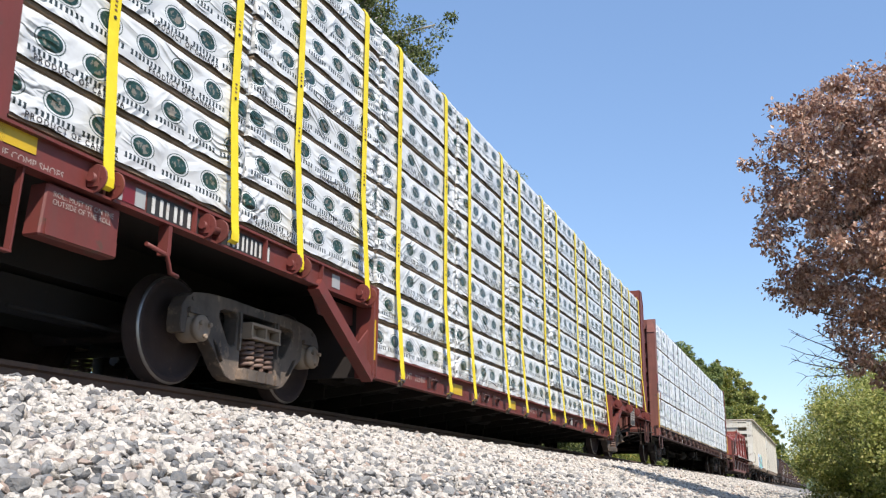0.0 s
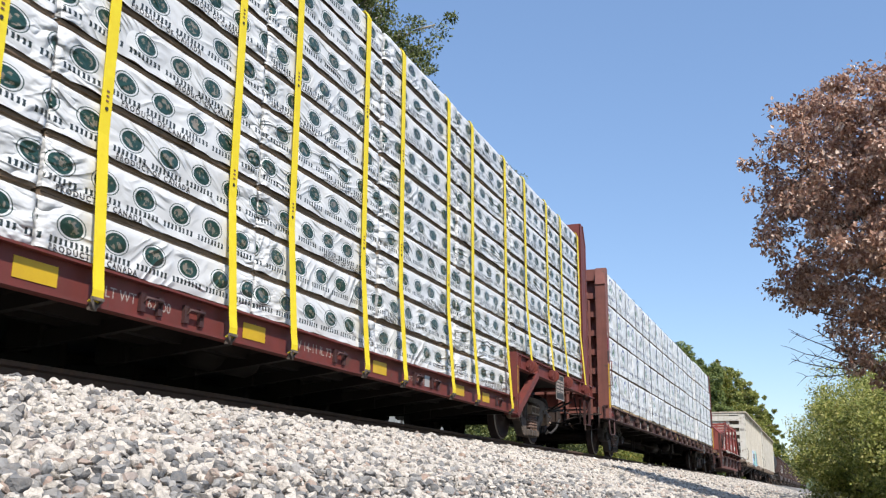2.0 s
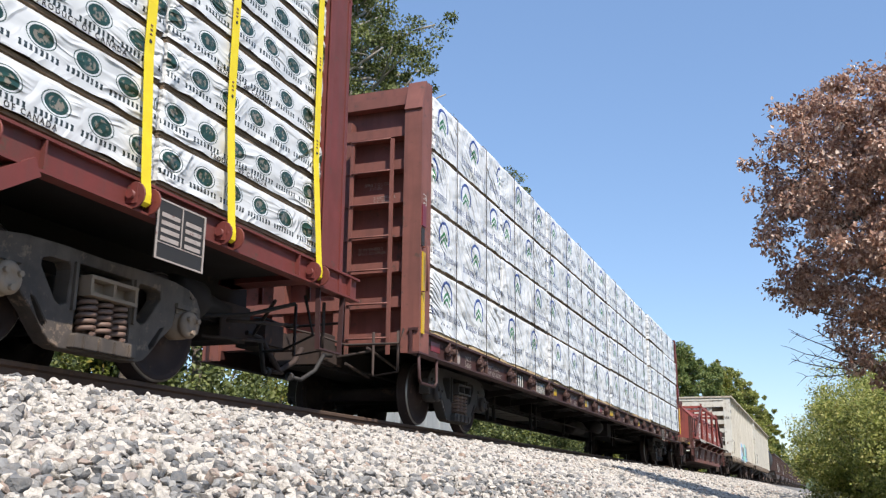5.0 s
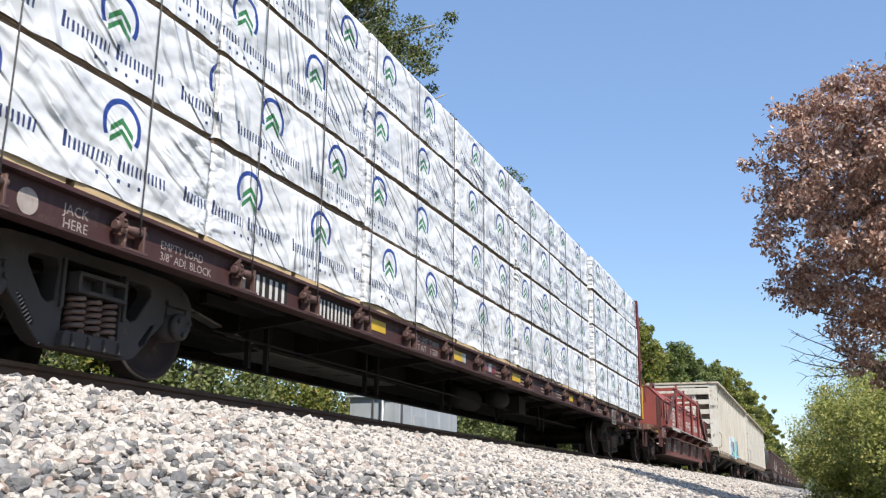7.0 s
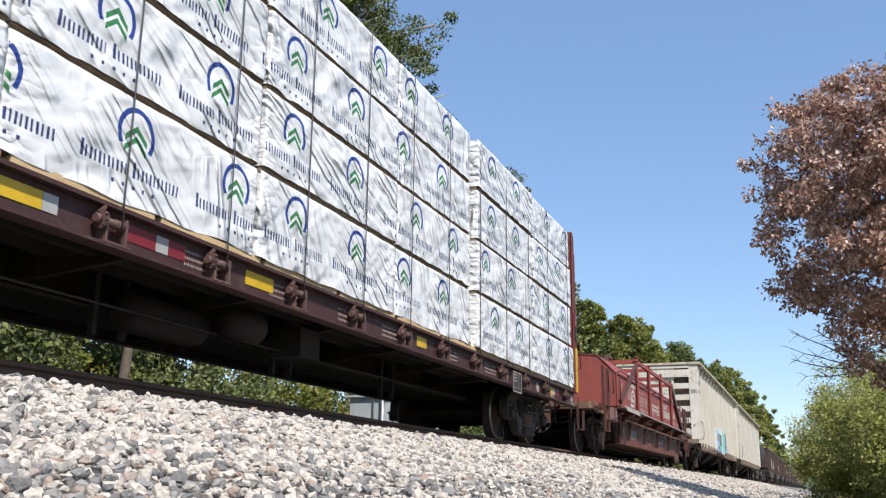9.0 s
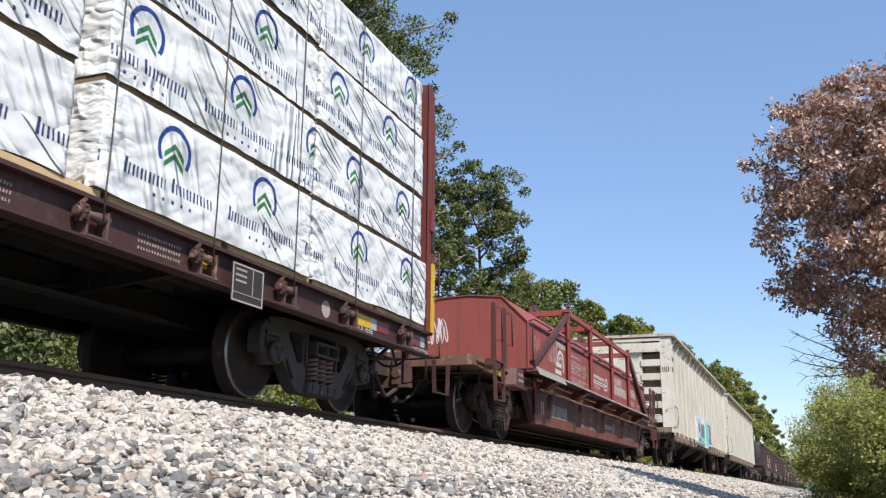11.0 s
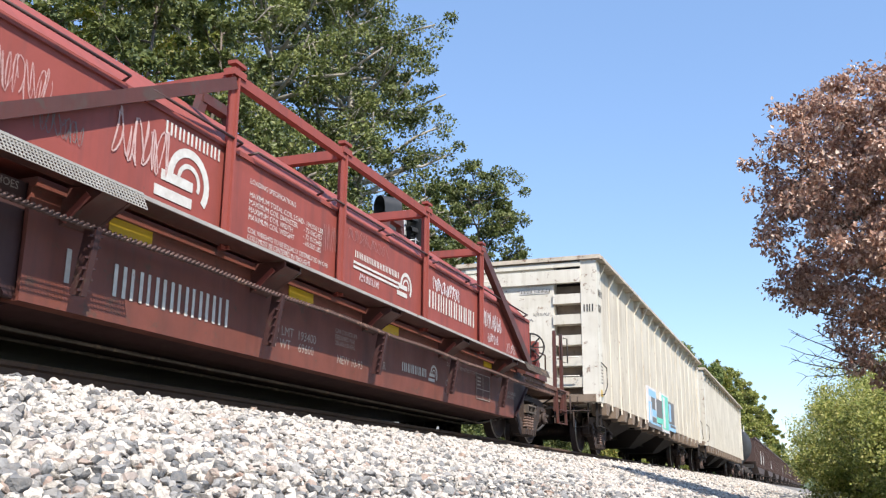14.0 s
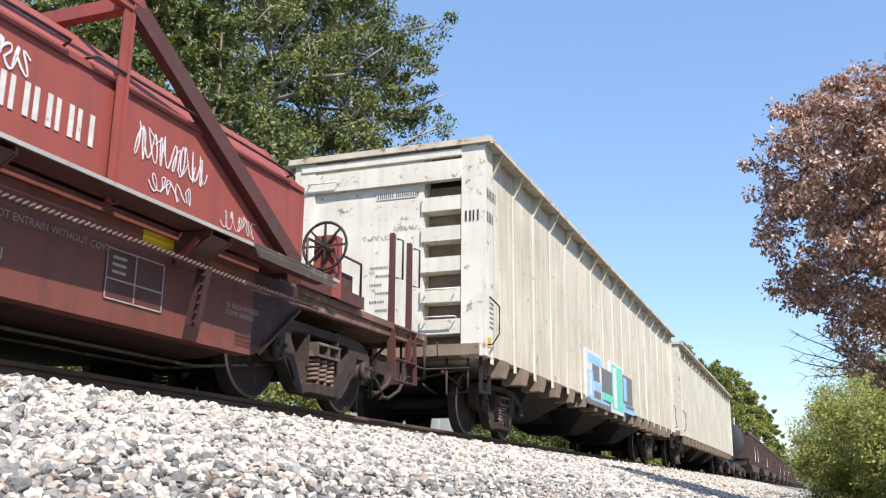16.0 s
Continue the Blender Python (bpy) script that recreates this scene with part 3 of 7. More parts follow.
def ballast(y0, y1, x0, x1, size, cover, seed, material=None):
    rng = np.random.default_rng(seed)
    shapes = stone_shapes(14, random.Random(seed))
    n = int((y1 - y0) * (x1 - x0) / (size * size) * cover)
    px, py = rng.uniform(x0, x1, n), rng.uniform(y0, y1, n)
    s = size * np.clip(rng.lognormal(-0.05, 0.28, n), 0.5, 1.6)
    hs = np.interp(px, [-3.9, -1.75, 1.62, 2.6, 4.15, 4.9, 9], [-0.85, -0.23, -0.225, -0.45, -0.86, -1.0, -1.15])
    pz = hs + rng.uniform(-0.3, 0.45, n) * s - 0.02
    rot = random_turns(rng, n)
    flat = np.array([1, 1, 0.85])
    pick = rng.integers(0, len(shapes), n)
    vs, fs, base = [], [], 0
    for k, (v, f) in enumerate(shapes):
        idx = np.nonzero(pick == k)[0]
        pts = np.einsum("nij,vj->nvi", rot[idx], v) * flat * s[idx, None, None] + np.stack([px[idx], py[idx], pz[idx]], 1)[:, None]
        vs.append(pts.reshape(-1, 3))
        fs.append((f[None] + base + (np.arange(len(idx)) * len(v))[:, None, None]).reshape(-1, 3))
        base += len(idx) * len(v)
    ob = new("ballast_stones", mesh_from("ballast_stones", np.concatenate(vs), np.concatenate(fs), material or STONES))
    return tagged(ob, "loose pale grey and white crushed stone ballast", "gravel", kind="stuff")


ballast(1.0, 9.0, 1.42, 3.7, 0.047, 1.6, 1)
ballast(1.0, 9.0, 3.1, 4.75, 0.046, 1.25, 5, GREY_STONES)
ballast(9.0, 24.0, 1.42, 4.2, 0.053, 1.4, 2)
ballast(9.0, 24.0, 3.5, 5.3, 0.053, 1.1, 6, GREY_STONES)
ballast(24.0, 75.0, 1.42, 5.2, 0.08, 0.9, 3)
ballast(2.0, 40.0, -1.3, 1.42, 0.075, 0.45, 4)
ballast(-8.0, 1.0, 1.42, 4.75, 0.075, 1.0, 7)


RAIL = [(-0.070, -0.172), (0.070, -0.172), (0.070, -0.160), (0.012, -0.142), (0.010, -0.05), (0.034, -0.036), (0.036, -0.008), (0.028, 0.0),
        (-0.028, 0.0), (-0.036, -0.008), (-0.034, -0.036), (-0.010, -0.05), (-0.012, -0.142), (-0.070, -0.160)]


def track():
    tr = tagged(new("track"), "single railway track with rusty rails on timber ties", "railway track", kind="structure")
    for x in (0.754, -0.754):
        bm = bmesh.new()
        section(bm, RAIL, -120, 420)
        me = finish("rail", bm, [RAIL_SIDE, RAIL_TOP])
        for p in me.polygons:
            if p.normal.z > 0.9 and p.center.z > -0.02:
                p.material_index = 1
        part("rail", me, None, tr, "rusty steel rail with a worn bright head").location.x = x
    bm = bmesh.new()
    box(bm, -1.3, 1.3, -0.115, 0.115, -0.36, -0.182)
    tie = part("railway_tie", bm, TIE, tr, bevel=0.012)
    tie.location.y = -6.0
    bm = bmesh.new()
    box(bm, -0.09, 0.09, -0.09, 0.09, -0.182, -0.168)
    for dx in (-0.078, 0.078):
        for dy in (-0.05, 0.05):
            box(bm, dx - 0.012, dx + 0.012, dy - 0.012, dy + 0.012, -0.17, -0.14)
    pl = part("tie_plate", bm, RAIL_SIDE, tie)
    pl.location.x = 0.754
    again(pl, tie, Matrix.Translation((-0.754, 0, 0)))
    for i in range(1, 130):
        again(tie, tr, pose(random.uniform(-0.02, 0.02), -6.0 + 0.51 * i, 0, 0, 0, random.uniform(-0.8, 0.8)))


track()


# ---------------------------------------------------------------- running gear
def side_frame_mesh(material):
    """Cast truck side: a bowed top chord, sloping tension arms, triangular windows and an open bay for the springs."""
    half = [(0.0, 0.785), (0.45, 0.795), (0.80, 0.785), (1.0, 0.755), (1.10, 0.70), (1.16, 0.61), (1.17, 0.47), (1.15, 0.405), (1.09, 0.40), (1.075, 0.57), (0.83, 0.57), (0.81, 0.43),
            (0.745, 0.365), (0.66, 0.295), (0.55, 0.17), (0.485, 0.115), (0.40, 0.088), (0.0, 0.085)]
    outline = half + [(-y, z) for y, z in half[-2:0:-1]]
    window = [(0.352, 0.64), (0.38, 0.69), (0.56, 0.688), (0.625, 0.665), (0.63, 0.61), (0.475, 0.40), (0.425, 0.375), (0.37, 0.40)]
    slot = [(0.70, 0.40), (0.655, 0.385), (0.53, 0.235), (0.545, 0.20), (0.60, 0.235)]
    holes = [[(-0.285, 0.70), (0.285, 0.70), (0.285, 0.21), (-0.285, 0.21)], window, [(-y, z) for y, z in window[::-1]], slot, [(-y, z) for y, z in slot[::-1]]]
    bm = bmesh.new()
    plate(bm, outline, 0.92, 1.06, holes)
    bmesh.ops.recalc_face_normals(bm, faces=bm.faces[:])
    for sy in (-1, 1):   # pedestal roofs and cast lugs
        box(bm, 0.93, 1.09, sy * 0.95 - 0.135, sy * 0.95 + 0.135, 0.575, 0.615)
        lathe(bm, [(0.02, 1.04), (0.02, 1.075)], 8, (0, sy * 1.02, 0.70))
        box(bm, 1.05, 1.085, sy * 0.318 - 0.014, sy * 0.318 + 0.014, 0.36, 0.70)
    plate(bm, [(-0.33, 0.10), (0.33, 0.10), (0.315, 0.185), (0.30, 0.205), (-0.30, 0.205), (-0.315, 0.185)], 0.96, 1.12)   # spring seat
    for k in range(4):
        y = -0.235 + 0.157 * k
        plate(bm, [(y - 0.012, 0.10), (y + 0.012, 0.10), (y + 0.012, 0.19), (y - 0.012, 0.19)], 1.10, 1.14)
    es = [e for e in bm.edges if len(e.link_faces) == 2 and e.calc_face_angle(0) > 0.9]
    bmesh.ops.bevel(bm, geom=es, offset=0.016, segments=2, affect="EDGES", clamp_overlap=True)
    return finish("side_frame", bm, material)


def bolster_end_mesh(material):
    """The open-pocketed end of the bolster, over the springs."""
    bm = bmesh.new()
    box(bm, 0.93, 1.05, -0.245, 0.245, 0.485, 0.61)
    for z0, z1 in ((0.475, 0.50), (0.595, 0.62)):
        box(bm, 1.05, 1.155, -0.25, 0.25, z0, z1)
    for y in (-0.25, -0.014, 0.222):
        box(bm, 1.05, 1.15, y, y + 0.028, 0.50, 0.595)
    return finish("bolster_end", bm, material, 0.006)


def spring_mesh():
    bm = bmesh.new()
    tube(bm, [(0.062 * math.cos(a * 0.9), 0.062 * math.sin(a * 0.9), 0.215 + 0.26 * a / 39) for a in range(40)], 0.0185, 6)
    return finish("spring", bm, SPRING_STEEL)


def wheel_set_mesh(r):
    bm = bmesh.new()
    for s in (1, -1):
        prof = [(0.09, 0.60), (0.14, 0.66), (0.15, 0.735), (r - 0.12, 0.765), (r - 0.075, 0.695), (r + 0.02, 0.69), (r + 0.026, 0.70), (r + 0.02, 0.715), (r + 0.002, 0.735),
                (r - 0.003, 0.815), (r - 0.02, 0.832), (r - 0.055, 0.832), (r - 0.07, 0.826), (r - 0.085, 0.80), (0.17, 0.785), (0.15, 0.83), (0.10, 0.84), (0.085, 0.84)]
        lathe(bm, [(a, b * s) for a, b in prof], 48)
    lathe(bm, [(0.085, -0.95), (0.085, 0.95)], 16)
    for k in range(3):  # chalk and casting marks
        a = 2.1 * k
        bar(bm, (0.833, math.cos(a) * (r - 0.03), math.sin(a) * (r - 0.03)), (0.833, math.cos(a + 0.1) * (r - 0.03), math.sin(a + 0.1) * (r - 0.03)), 0.002, 0.012)
    me = finish("wheel_set", bm, [WHEEL, TREAD])
    for p in me.polygons:
        rad = math.hypot(p.center.y, p.center.z)
        if r - 0.02 < rad < r - 0.006 and 0.818 < abs(p.center.x) < 0.83:
            p.material_index = 1
    return me


def bearing_mesh(material):
    bm = bmesh.new()
    lathe(bm, [(0.105, 0.92), (0.118, 0.94), (0.118, 1.05), (0.10, 1.06), (0.10, 1.085), (0.112, 1.09), (0.112, 1.12), (0.09, 1.14), (0.05, 1.145), (0.045, 1.135), (0.01, 1.135)], 20)
    for k in range(3):
        a = 2 * math.pi * k / 3 + 0.5
        lathe(bm, [(0.021, 1.13), (0.021, 1.17)], 6, (0, 0.068 * math.cos(a), 0.068 * math.sin(a)))
    box(bm, 0.94, 1.06, -0.11, 0.11, 0.085, 0.145)
    return finish("bearing", bm, material)


SPRING = spring_mesh()
FRAME_A, FRAME_B, FRAME_C = side_frame_mesh(CAST), side_frame_mesh(CAST_DARK), side_frame_mesh(CAST_RUST)
BEARINGS = {FRAME_A: bearing_mesh(JOURNAL), FRAME_B: bearing_mesh(CAST_DARK), FRAME_C: bearing_mesh(CAST_RUST)}
BOLSTERS = {FRAME_A: bolster_end_mesh(JOURNAL), FRAME_B: bolster_end_mesh(CAST_DARK), FRAME_C: bolster_end_mesh(CAST)}
SETS = {0.457: wheel_set_mesh(0.457), 0.42: wheel_set_mesh(0.42)}


def truck(car, y, frame_mesh=None, r=0.457, base=1.9):
    """A two-axle freight truck under a car."""
    bm = bmesh.new()
    box(bm, -1.02, 1.02, -0.22, 0.22, 0.50, 0.64)
    box(bm, -0.6, 0.6, -0.3, 0.3, 0.42, 0.7)
    lathe(bm, [(0.2, 0.70), (0.2, 0.80)], 16, axis="z")
    for s in (-1, 1):  # brake beams and their rigging
        box(bm, -0.85, 0.85, s * 0.40 - 0.03, s * 0.40 + 0.03, 0.34, 0.40)
        bar(bm, (0.75, s * 0.40, 0.37), (0.72, s * (base / 2 - 0.47), 0.42), 0.08, 0.22)
        bar(bm, (-0.75, s * 0.40, 0.37), (-0.72, s * (base / 2 - 0.47), 0.42), 0.08, 0.22)
    tk = part("truck", bm, CAST_DARK, car, "two-axle freight truck with coil springs", 0.01)
    tk.location.y = y
    for s in (1, -1):
        sf = part("side_frame", frame_mesh or FRAME_A, None, tk)
        be = part("bolster_end", BOLSTERS[frame_mesh or FRAME_A], None, tk)
        if s < 0:
            sf.rotation_euler.z = be.rotation_euler.z = math.pi
    for s in (1, -1):
        for k in (-0.16, 0.0, 0.16):
            sp = part("spring", SPRING, None, tk)
            sp.location = (s * 1.05, k, 0)
    for dy in (-base / 2, base / 2):
        ws = part("wheel_set", SETS[r], None, tk, "steel wheels on an axle")
        ws.location = (0, dy, r)
        SPINNING.append((ws, dy, r))
        for s in (0, math.pi):
            b = part("bearing", BEARINGS[frame_mesh or FRAME_A], None, tk)
            b.location, b.rotation_euler = (0, dy, r), (0, 0, s)
    return tk


def coupler(car, y, way, z=0.84):
    bm = bmesh.new()
    box(bm, -0.09, 0.09, min(0, way * 0.55), max(0, way * 0.55), z - 0.09, z + 0.09)
    box(bm, -0.17, 0.14, min(way * 0.5, way * 0.72), max(way * 0.5, way * 0.72), z - 0.15, z + 0.15)
    bar(bm, (0.15, way * 0.5, z), (0.10, way * 0.85, z), 0.10, 0.24)
    bar(bm, (-0.16, way * 0.6, z), (-0.08, way * 0.82, z), 0.09, 0.28)
    tube(bm, [(0.30, way * 0.25, z - 0.1), (0.32, way * 0.45, z - 0.28), (0.28, way * 0.72, z - 0.42), (0.2, way * 0.9, z - 0.4)], 0.032, 7)
    ob = part("coupler", bm, CAST_RUST, car, "knuckle coupler with a drooping air hose", 0.015)
    ob.location.y = y
    return ob


def end_gear(car, y, way, material, low=0.62):
    """What hangs about a coupler: uncoupling lever, air hoses with their end fittings, brake rods and a corner ladder."""
    bm = bmesh.new()
    tube(bm, [(1.42, y + way * 0.02, 0.98), (1.40, y + way * 0.10, 0.80), (0.75, y + way * 0.16, 0.80), (0.42, y + way * 0.25, 0.92), (0.15, y + way * 0.45, 0.98)], 0.014, 6)
    part("uncoupling_lever", bm, CAST_RUST, car)
    for x, reach in ((0.42, 0.50),):
        bm = bmesh.new()
        tube(bm, [(x, y - way * 0.1, 0.72), (x + 0.02, y + way * 0.12, 0.70), (x - 0.02, y + way * reach * 0.5, 0.50), (x - 0.1, y + way * reach * 0.85, 0.38), (x - 0.16, y + way * reach * 1.15, 0.40)], 0.026, 7)
        lathe(bm, [(0.05, y + way * (reach * 1.15 - 0.03)), (0.055, y + way * reach * 1.15), (0.05, y + way * (reach * 1.15 + 0.03))], 10, (x - 0.16, 0, 0.40), "y")
        part("air_hose", bm, BLACK_CAR, car)
    bm = bmesh.new()
    box(bm, -0.30, 0.34, min(y - way * 0.35, y), max(y - way * 0.35, y), low, 1.0)
    for x in (-0.36, 0.34):
        plate(bm, [(y - way * 0.5, low), (y + way * 0.03, low + 0.04), (y + way * 0.03, 0.99), (y - way * 0.5, 0.99)], x, x + 0.03)
    part("draft_pocket", bm, CAST_RUST, car, bevel=0.01)
    bm = bmesh.new()
    for a, b in (((0.5, y - way * 1.0, 0.55), (0.62, y - way * 0.1, 0.62)), ((0.85, y - way * 1.1, 0.66), (0.95, y, 0.78)), ((1.1, y - way * 0.7, 0.90), (0.5, y - way * 0.1, 0.70))):
        tube(bm, [a, b], 0.018, 6)
    tube(bm, [(1.3, y - way * 0.1, 0.98), (1.3, y - way * 0.1, 0.50), (0.98, y - way * 0.1, 0.46), (0.98, y - way * 0.1, 0.98)], 0.018, 6)
    part("brake_rod", bm, CAST_RUST, car)


def grab(car, pts, material, name="grab_iron", r=0.012):
    bm = bmesh.new()
    tube(bm, pts, r, 6)
    return part(name, bm, material, car)


def c_step(car, y0, y1, x, ztop, zlow, material):
    """A sill step bent from flat bar."""
    bm = bmesh.new()
    for a, b in (((x, y0, ztop), (x, y0 + 0.03, zlow)), ((x, y1, ztop), (x, y1 - 0.03, zlow))):
        bar(bm, a, b, 0.05, 0.014, (0, 1, 0))
    bar(bm, (x, y0 + 0.02, zlow), (x, y1 - 0.02, zlow), 0.05, 0.014)
    return part("sill_step", bm, material, car, bevel=0.003)


def winch_mesh(material, big):
    bm = bmesh.new()
    if big:
        w = 0.085
        for dy in (-w, w):
            lathe(bm, [(0.095, dy - 0.008), (0.1, dy), (0.095, dy + 0.008)], 16, (0.05, 0, 0), "y")
            for k in range(5):
                a = 2 * math.pi * k / 5
                lathe(bm, [(0.011, dy - 0.011), (0.011, dy + 0.011)], 6, (0.05 + 0.055 * math.cos(a), 0, 0.055 * math.sin(a)), "y")
            box(bm, -0.04, 0.09, dy - 0.022 if dy < 0 else dy + 0.008, dy - 0.008 if dy < 0 else dy + 0.022, -0.06, 0.07)
        lathe(bm, [(0.032, -w - 0.05), (0.032, w + 0.05)], 12, (0.05, 0, 0), "y")
        return finish("winch", bm, material)
    # cable winch: a ratchet wheel, a drum on its shaft, two cheeks and a shelf
    lathe(bm, [(0.035, -0.20), (0.045, -0.19), (0.045, -0.15)], 8, (0.075, 0, 0), "y")
    for k in range(9):
        a = 2 * math.pi * k / 9
        bar(bm, (0.075, -0.135, 0), (0.075 + 0.078 * math.cos(a), -0.135, 0.078 * math.sin(a)), 0.03, 0.034, (0, 1, 0))
    lathe(bm, [(0.058, -0.15), (0.06, -0.135), (0.058, -0.12)], 14, (0.075, 0, 0), "y")
    lathe(bm, [(0.034, -0.12), (0.034, 0.02), (0.042, 0.03), (0.042, 0.12), (0.034, 0.13), (0.034, 0.18)], 12, (0.075, 0, 0), "y")
    for dy, h in ((-0.085, 0.05), (0.15, 0.06)):
        plate(bm, [(dy - 0.012, -0.17), (dy + 0.012, -0.17), (dy + 0.012, h), (dy - 0.012, h)], 0.0, 0.11)
    box(bm, 0.0, 0.12, -0.12, 0.19, -0.185, -0.165)
    bar(bm, (0.075, -0.16, 0.05), (0.085, -0.10, 0.12), 0.02, 0.03)
    return finish("winch", bm, material, 0.004)


# ---------------------------------------------------------------- centre-beam lumber cars
def bulkhead(car, y, way, top, low, material, width=1.5, deep=0.62, slim=False, strips=True):
    """The end wall of a centre-beam car: a braced face of horizontal panels between two posts. way: the outward direction."""
    bm = bmesh.new()
    inner, outer = y, y + way * deep
    foot = low - (0.0 if slim else 0.28)
    lo, hi = min(inner, outer), max(inner, outer)
    face = y + way * 0.10
    box(bm, -width + 0.02, width - 0.02, min(y, face), max(y, face), low, top)
    bh = part("bulkhead", bm, material, car, "end wall of braced steel panels", 0.012)
    for s in (-1, 1):
        b2 = bmesh.new()
        prof = [(inner, low), (inner, top), (inner + way * min(0.22, deep * 0.6), top + 0.0), (outer, top - (0.12 if slim else 0.42)), (outer, foot), (inner, foot)]
        plate(b2, prof, s * (width - 0.02), s * (width - 0.055))
        bar(b2, (s * (width - 0.13), outer - way * 0.03, foot), (s * (width - 0.13), outer - way * 0.03, top - 0.43), 0.24, 0.06, (0, 1, 0))
        bar(b2, (s * (width - 0.13), inner + way * 0.2, top - 0.02), (s * (width - 0.13), outer, top - 0.43), 0.24, 0.05)
        part("bulkhead_post", b2, material, bh, bevel=0.012)
    n = 7
    for i in range(n + 1):
        z = low - 0.15 + (top - low - 0.15) * i / n
        b2 = bmesh.new()
        d = deep if z < top - 0.5 else 0.3
        box(b2, -width + 0.25, width - 0.25, min(face, y + way * (d - 0.06)), max(face, y + way * (d - 0.06)), z, z + 0.13)
        part("panel_rib", b2, material, bh, bevel=0.01)
    for x in (-0.55, 0.32):
        b2 = bmesh.new()
        box(b2, x, x + 0.16, min(face, y + way * (deep - 0.08)), max(face, y + way * (deep - 0.08)), low - 0.15, top - 0.46)
        part("panel_rib", b2, material, bh, bevel=0.01)
    for x in (width - 0.95, width - 0.40):
        b2 = bmesh.new()
        bar(b2, (x, outer + way * 0.03, low - 0.3), (x, outer + way * 0.03, top - 0.8), 0.05, 0.02, (0, 1, 0))
        part("ladder_stile", b2, material, bh)
    for i in range(7):
        z = low - 0.1 + 0.42 * i
        if z > top - 0.6:
            break
        yy = y + way * (deep + 0.05)
        grab(bh, [(width - 0.95, outer, z), (width - 0.95, yy, z), (width - 0.42, yy, z), (width - 0.42, outer, z)], material)
    if not strips:
        return bh
    b2 = bmesh.new()
    x = width + 0.004
    e0, e1, zl, zh = (deep - 0.085, deep, low + 0.0, low + 0.86) if slim else (deep - 0.13, deep - 0.05, low - 0.05, low + 0.95)
    box(b2, x - 0.02, x, min(y + way * e0, y + way * e1), max(y + way * e0, y + way * e1), zl, zh)
    part("reflector_strip", b2, YELLOW_PAINT, bh, "faded yellow reflector strip")
    b2 = bmesh.new()
    box(b2, x - 0.02, x, min(y + way * (deep - 0.14), y + way * (deep - 0.02)), max(y + way * (deep - 0.14), y + way * (deep - 0.02)), low + 1.27, low + 1.54)
    part("reflector_strip", b2, REFLECT_RED, bh, "red reflector patch")
    # Flat black patch paints the shaded opening of the lifting slot.
    b2 = bmesh.new()
    box(b2, x - 0.02, x + 0.001, min(y + way * (deep - 0.09), y + way * (deep - 0.01)), max(y + way * (deep - 0.09), y + way * (deep - 0.01)), low + 1.02, low + 1.24)
    part("lift_slot", b2, BLACK_MARK, bh, "lifting slot, its shaded opening a flat black patch")
    g = y + way * (deep - 0.04)
    grab(bh, [(width, g, low + 0.45), (width + 0.07, g, low + 0.45), (width + 0.07, g, low + 1.0), (width, g, low + 1.0)], material)
    return bh


def centre_beam(car, y0, y1, low, top, material):
    bm = bmesh.new()
    box(bm, -0.11, 0.11, y0, y1, top - 0.28, top)
    box(bm, -0.09, 0.09, y0, y1, low + 0.0, low + 0.22)
    cb = part("centre_beam", bm, material, car, "truss wall down the middle of the car")
    n = 12
    for i in range(n + 1):
        y = y0 + 0.1 + (y1 - y0 - 0.2) * i / n
        b2 = bmesh.new()
        box(b2, -0.07, 0.07, y - 0.08, y + 0.08, low + 0.2, top - 0.28)
        if i < n:
            bar(b2, (0, y, low + 0.3), (0, y + (y1 - y0) / n, top - 0.4), 0.08, 0.12)
        part("beam_post", b2, material, cb)
    return cb


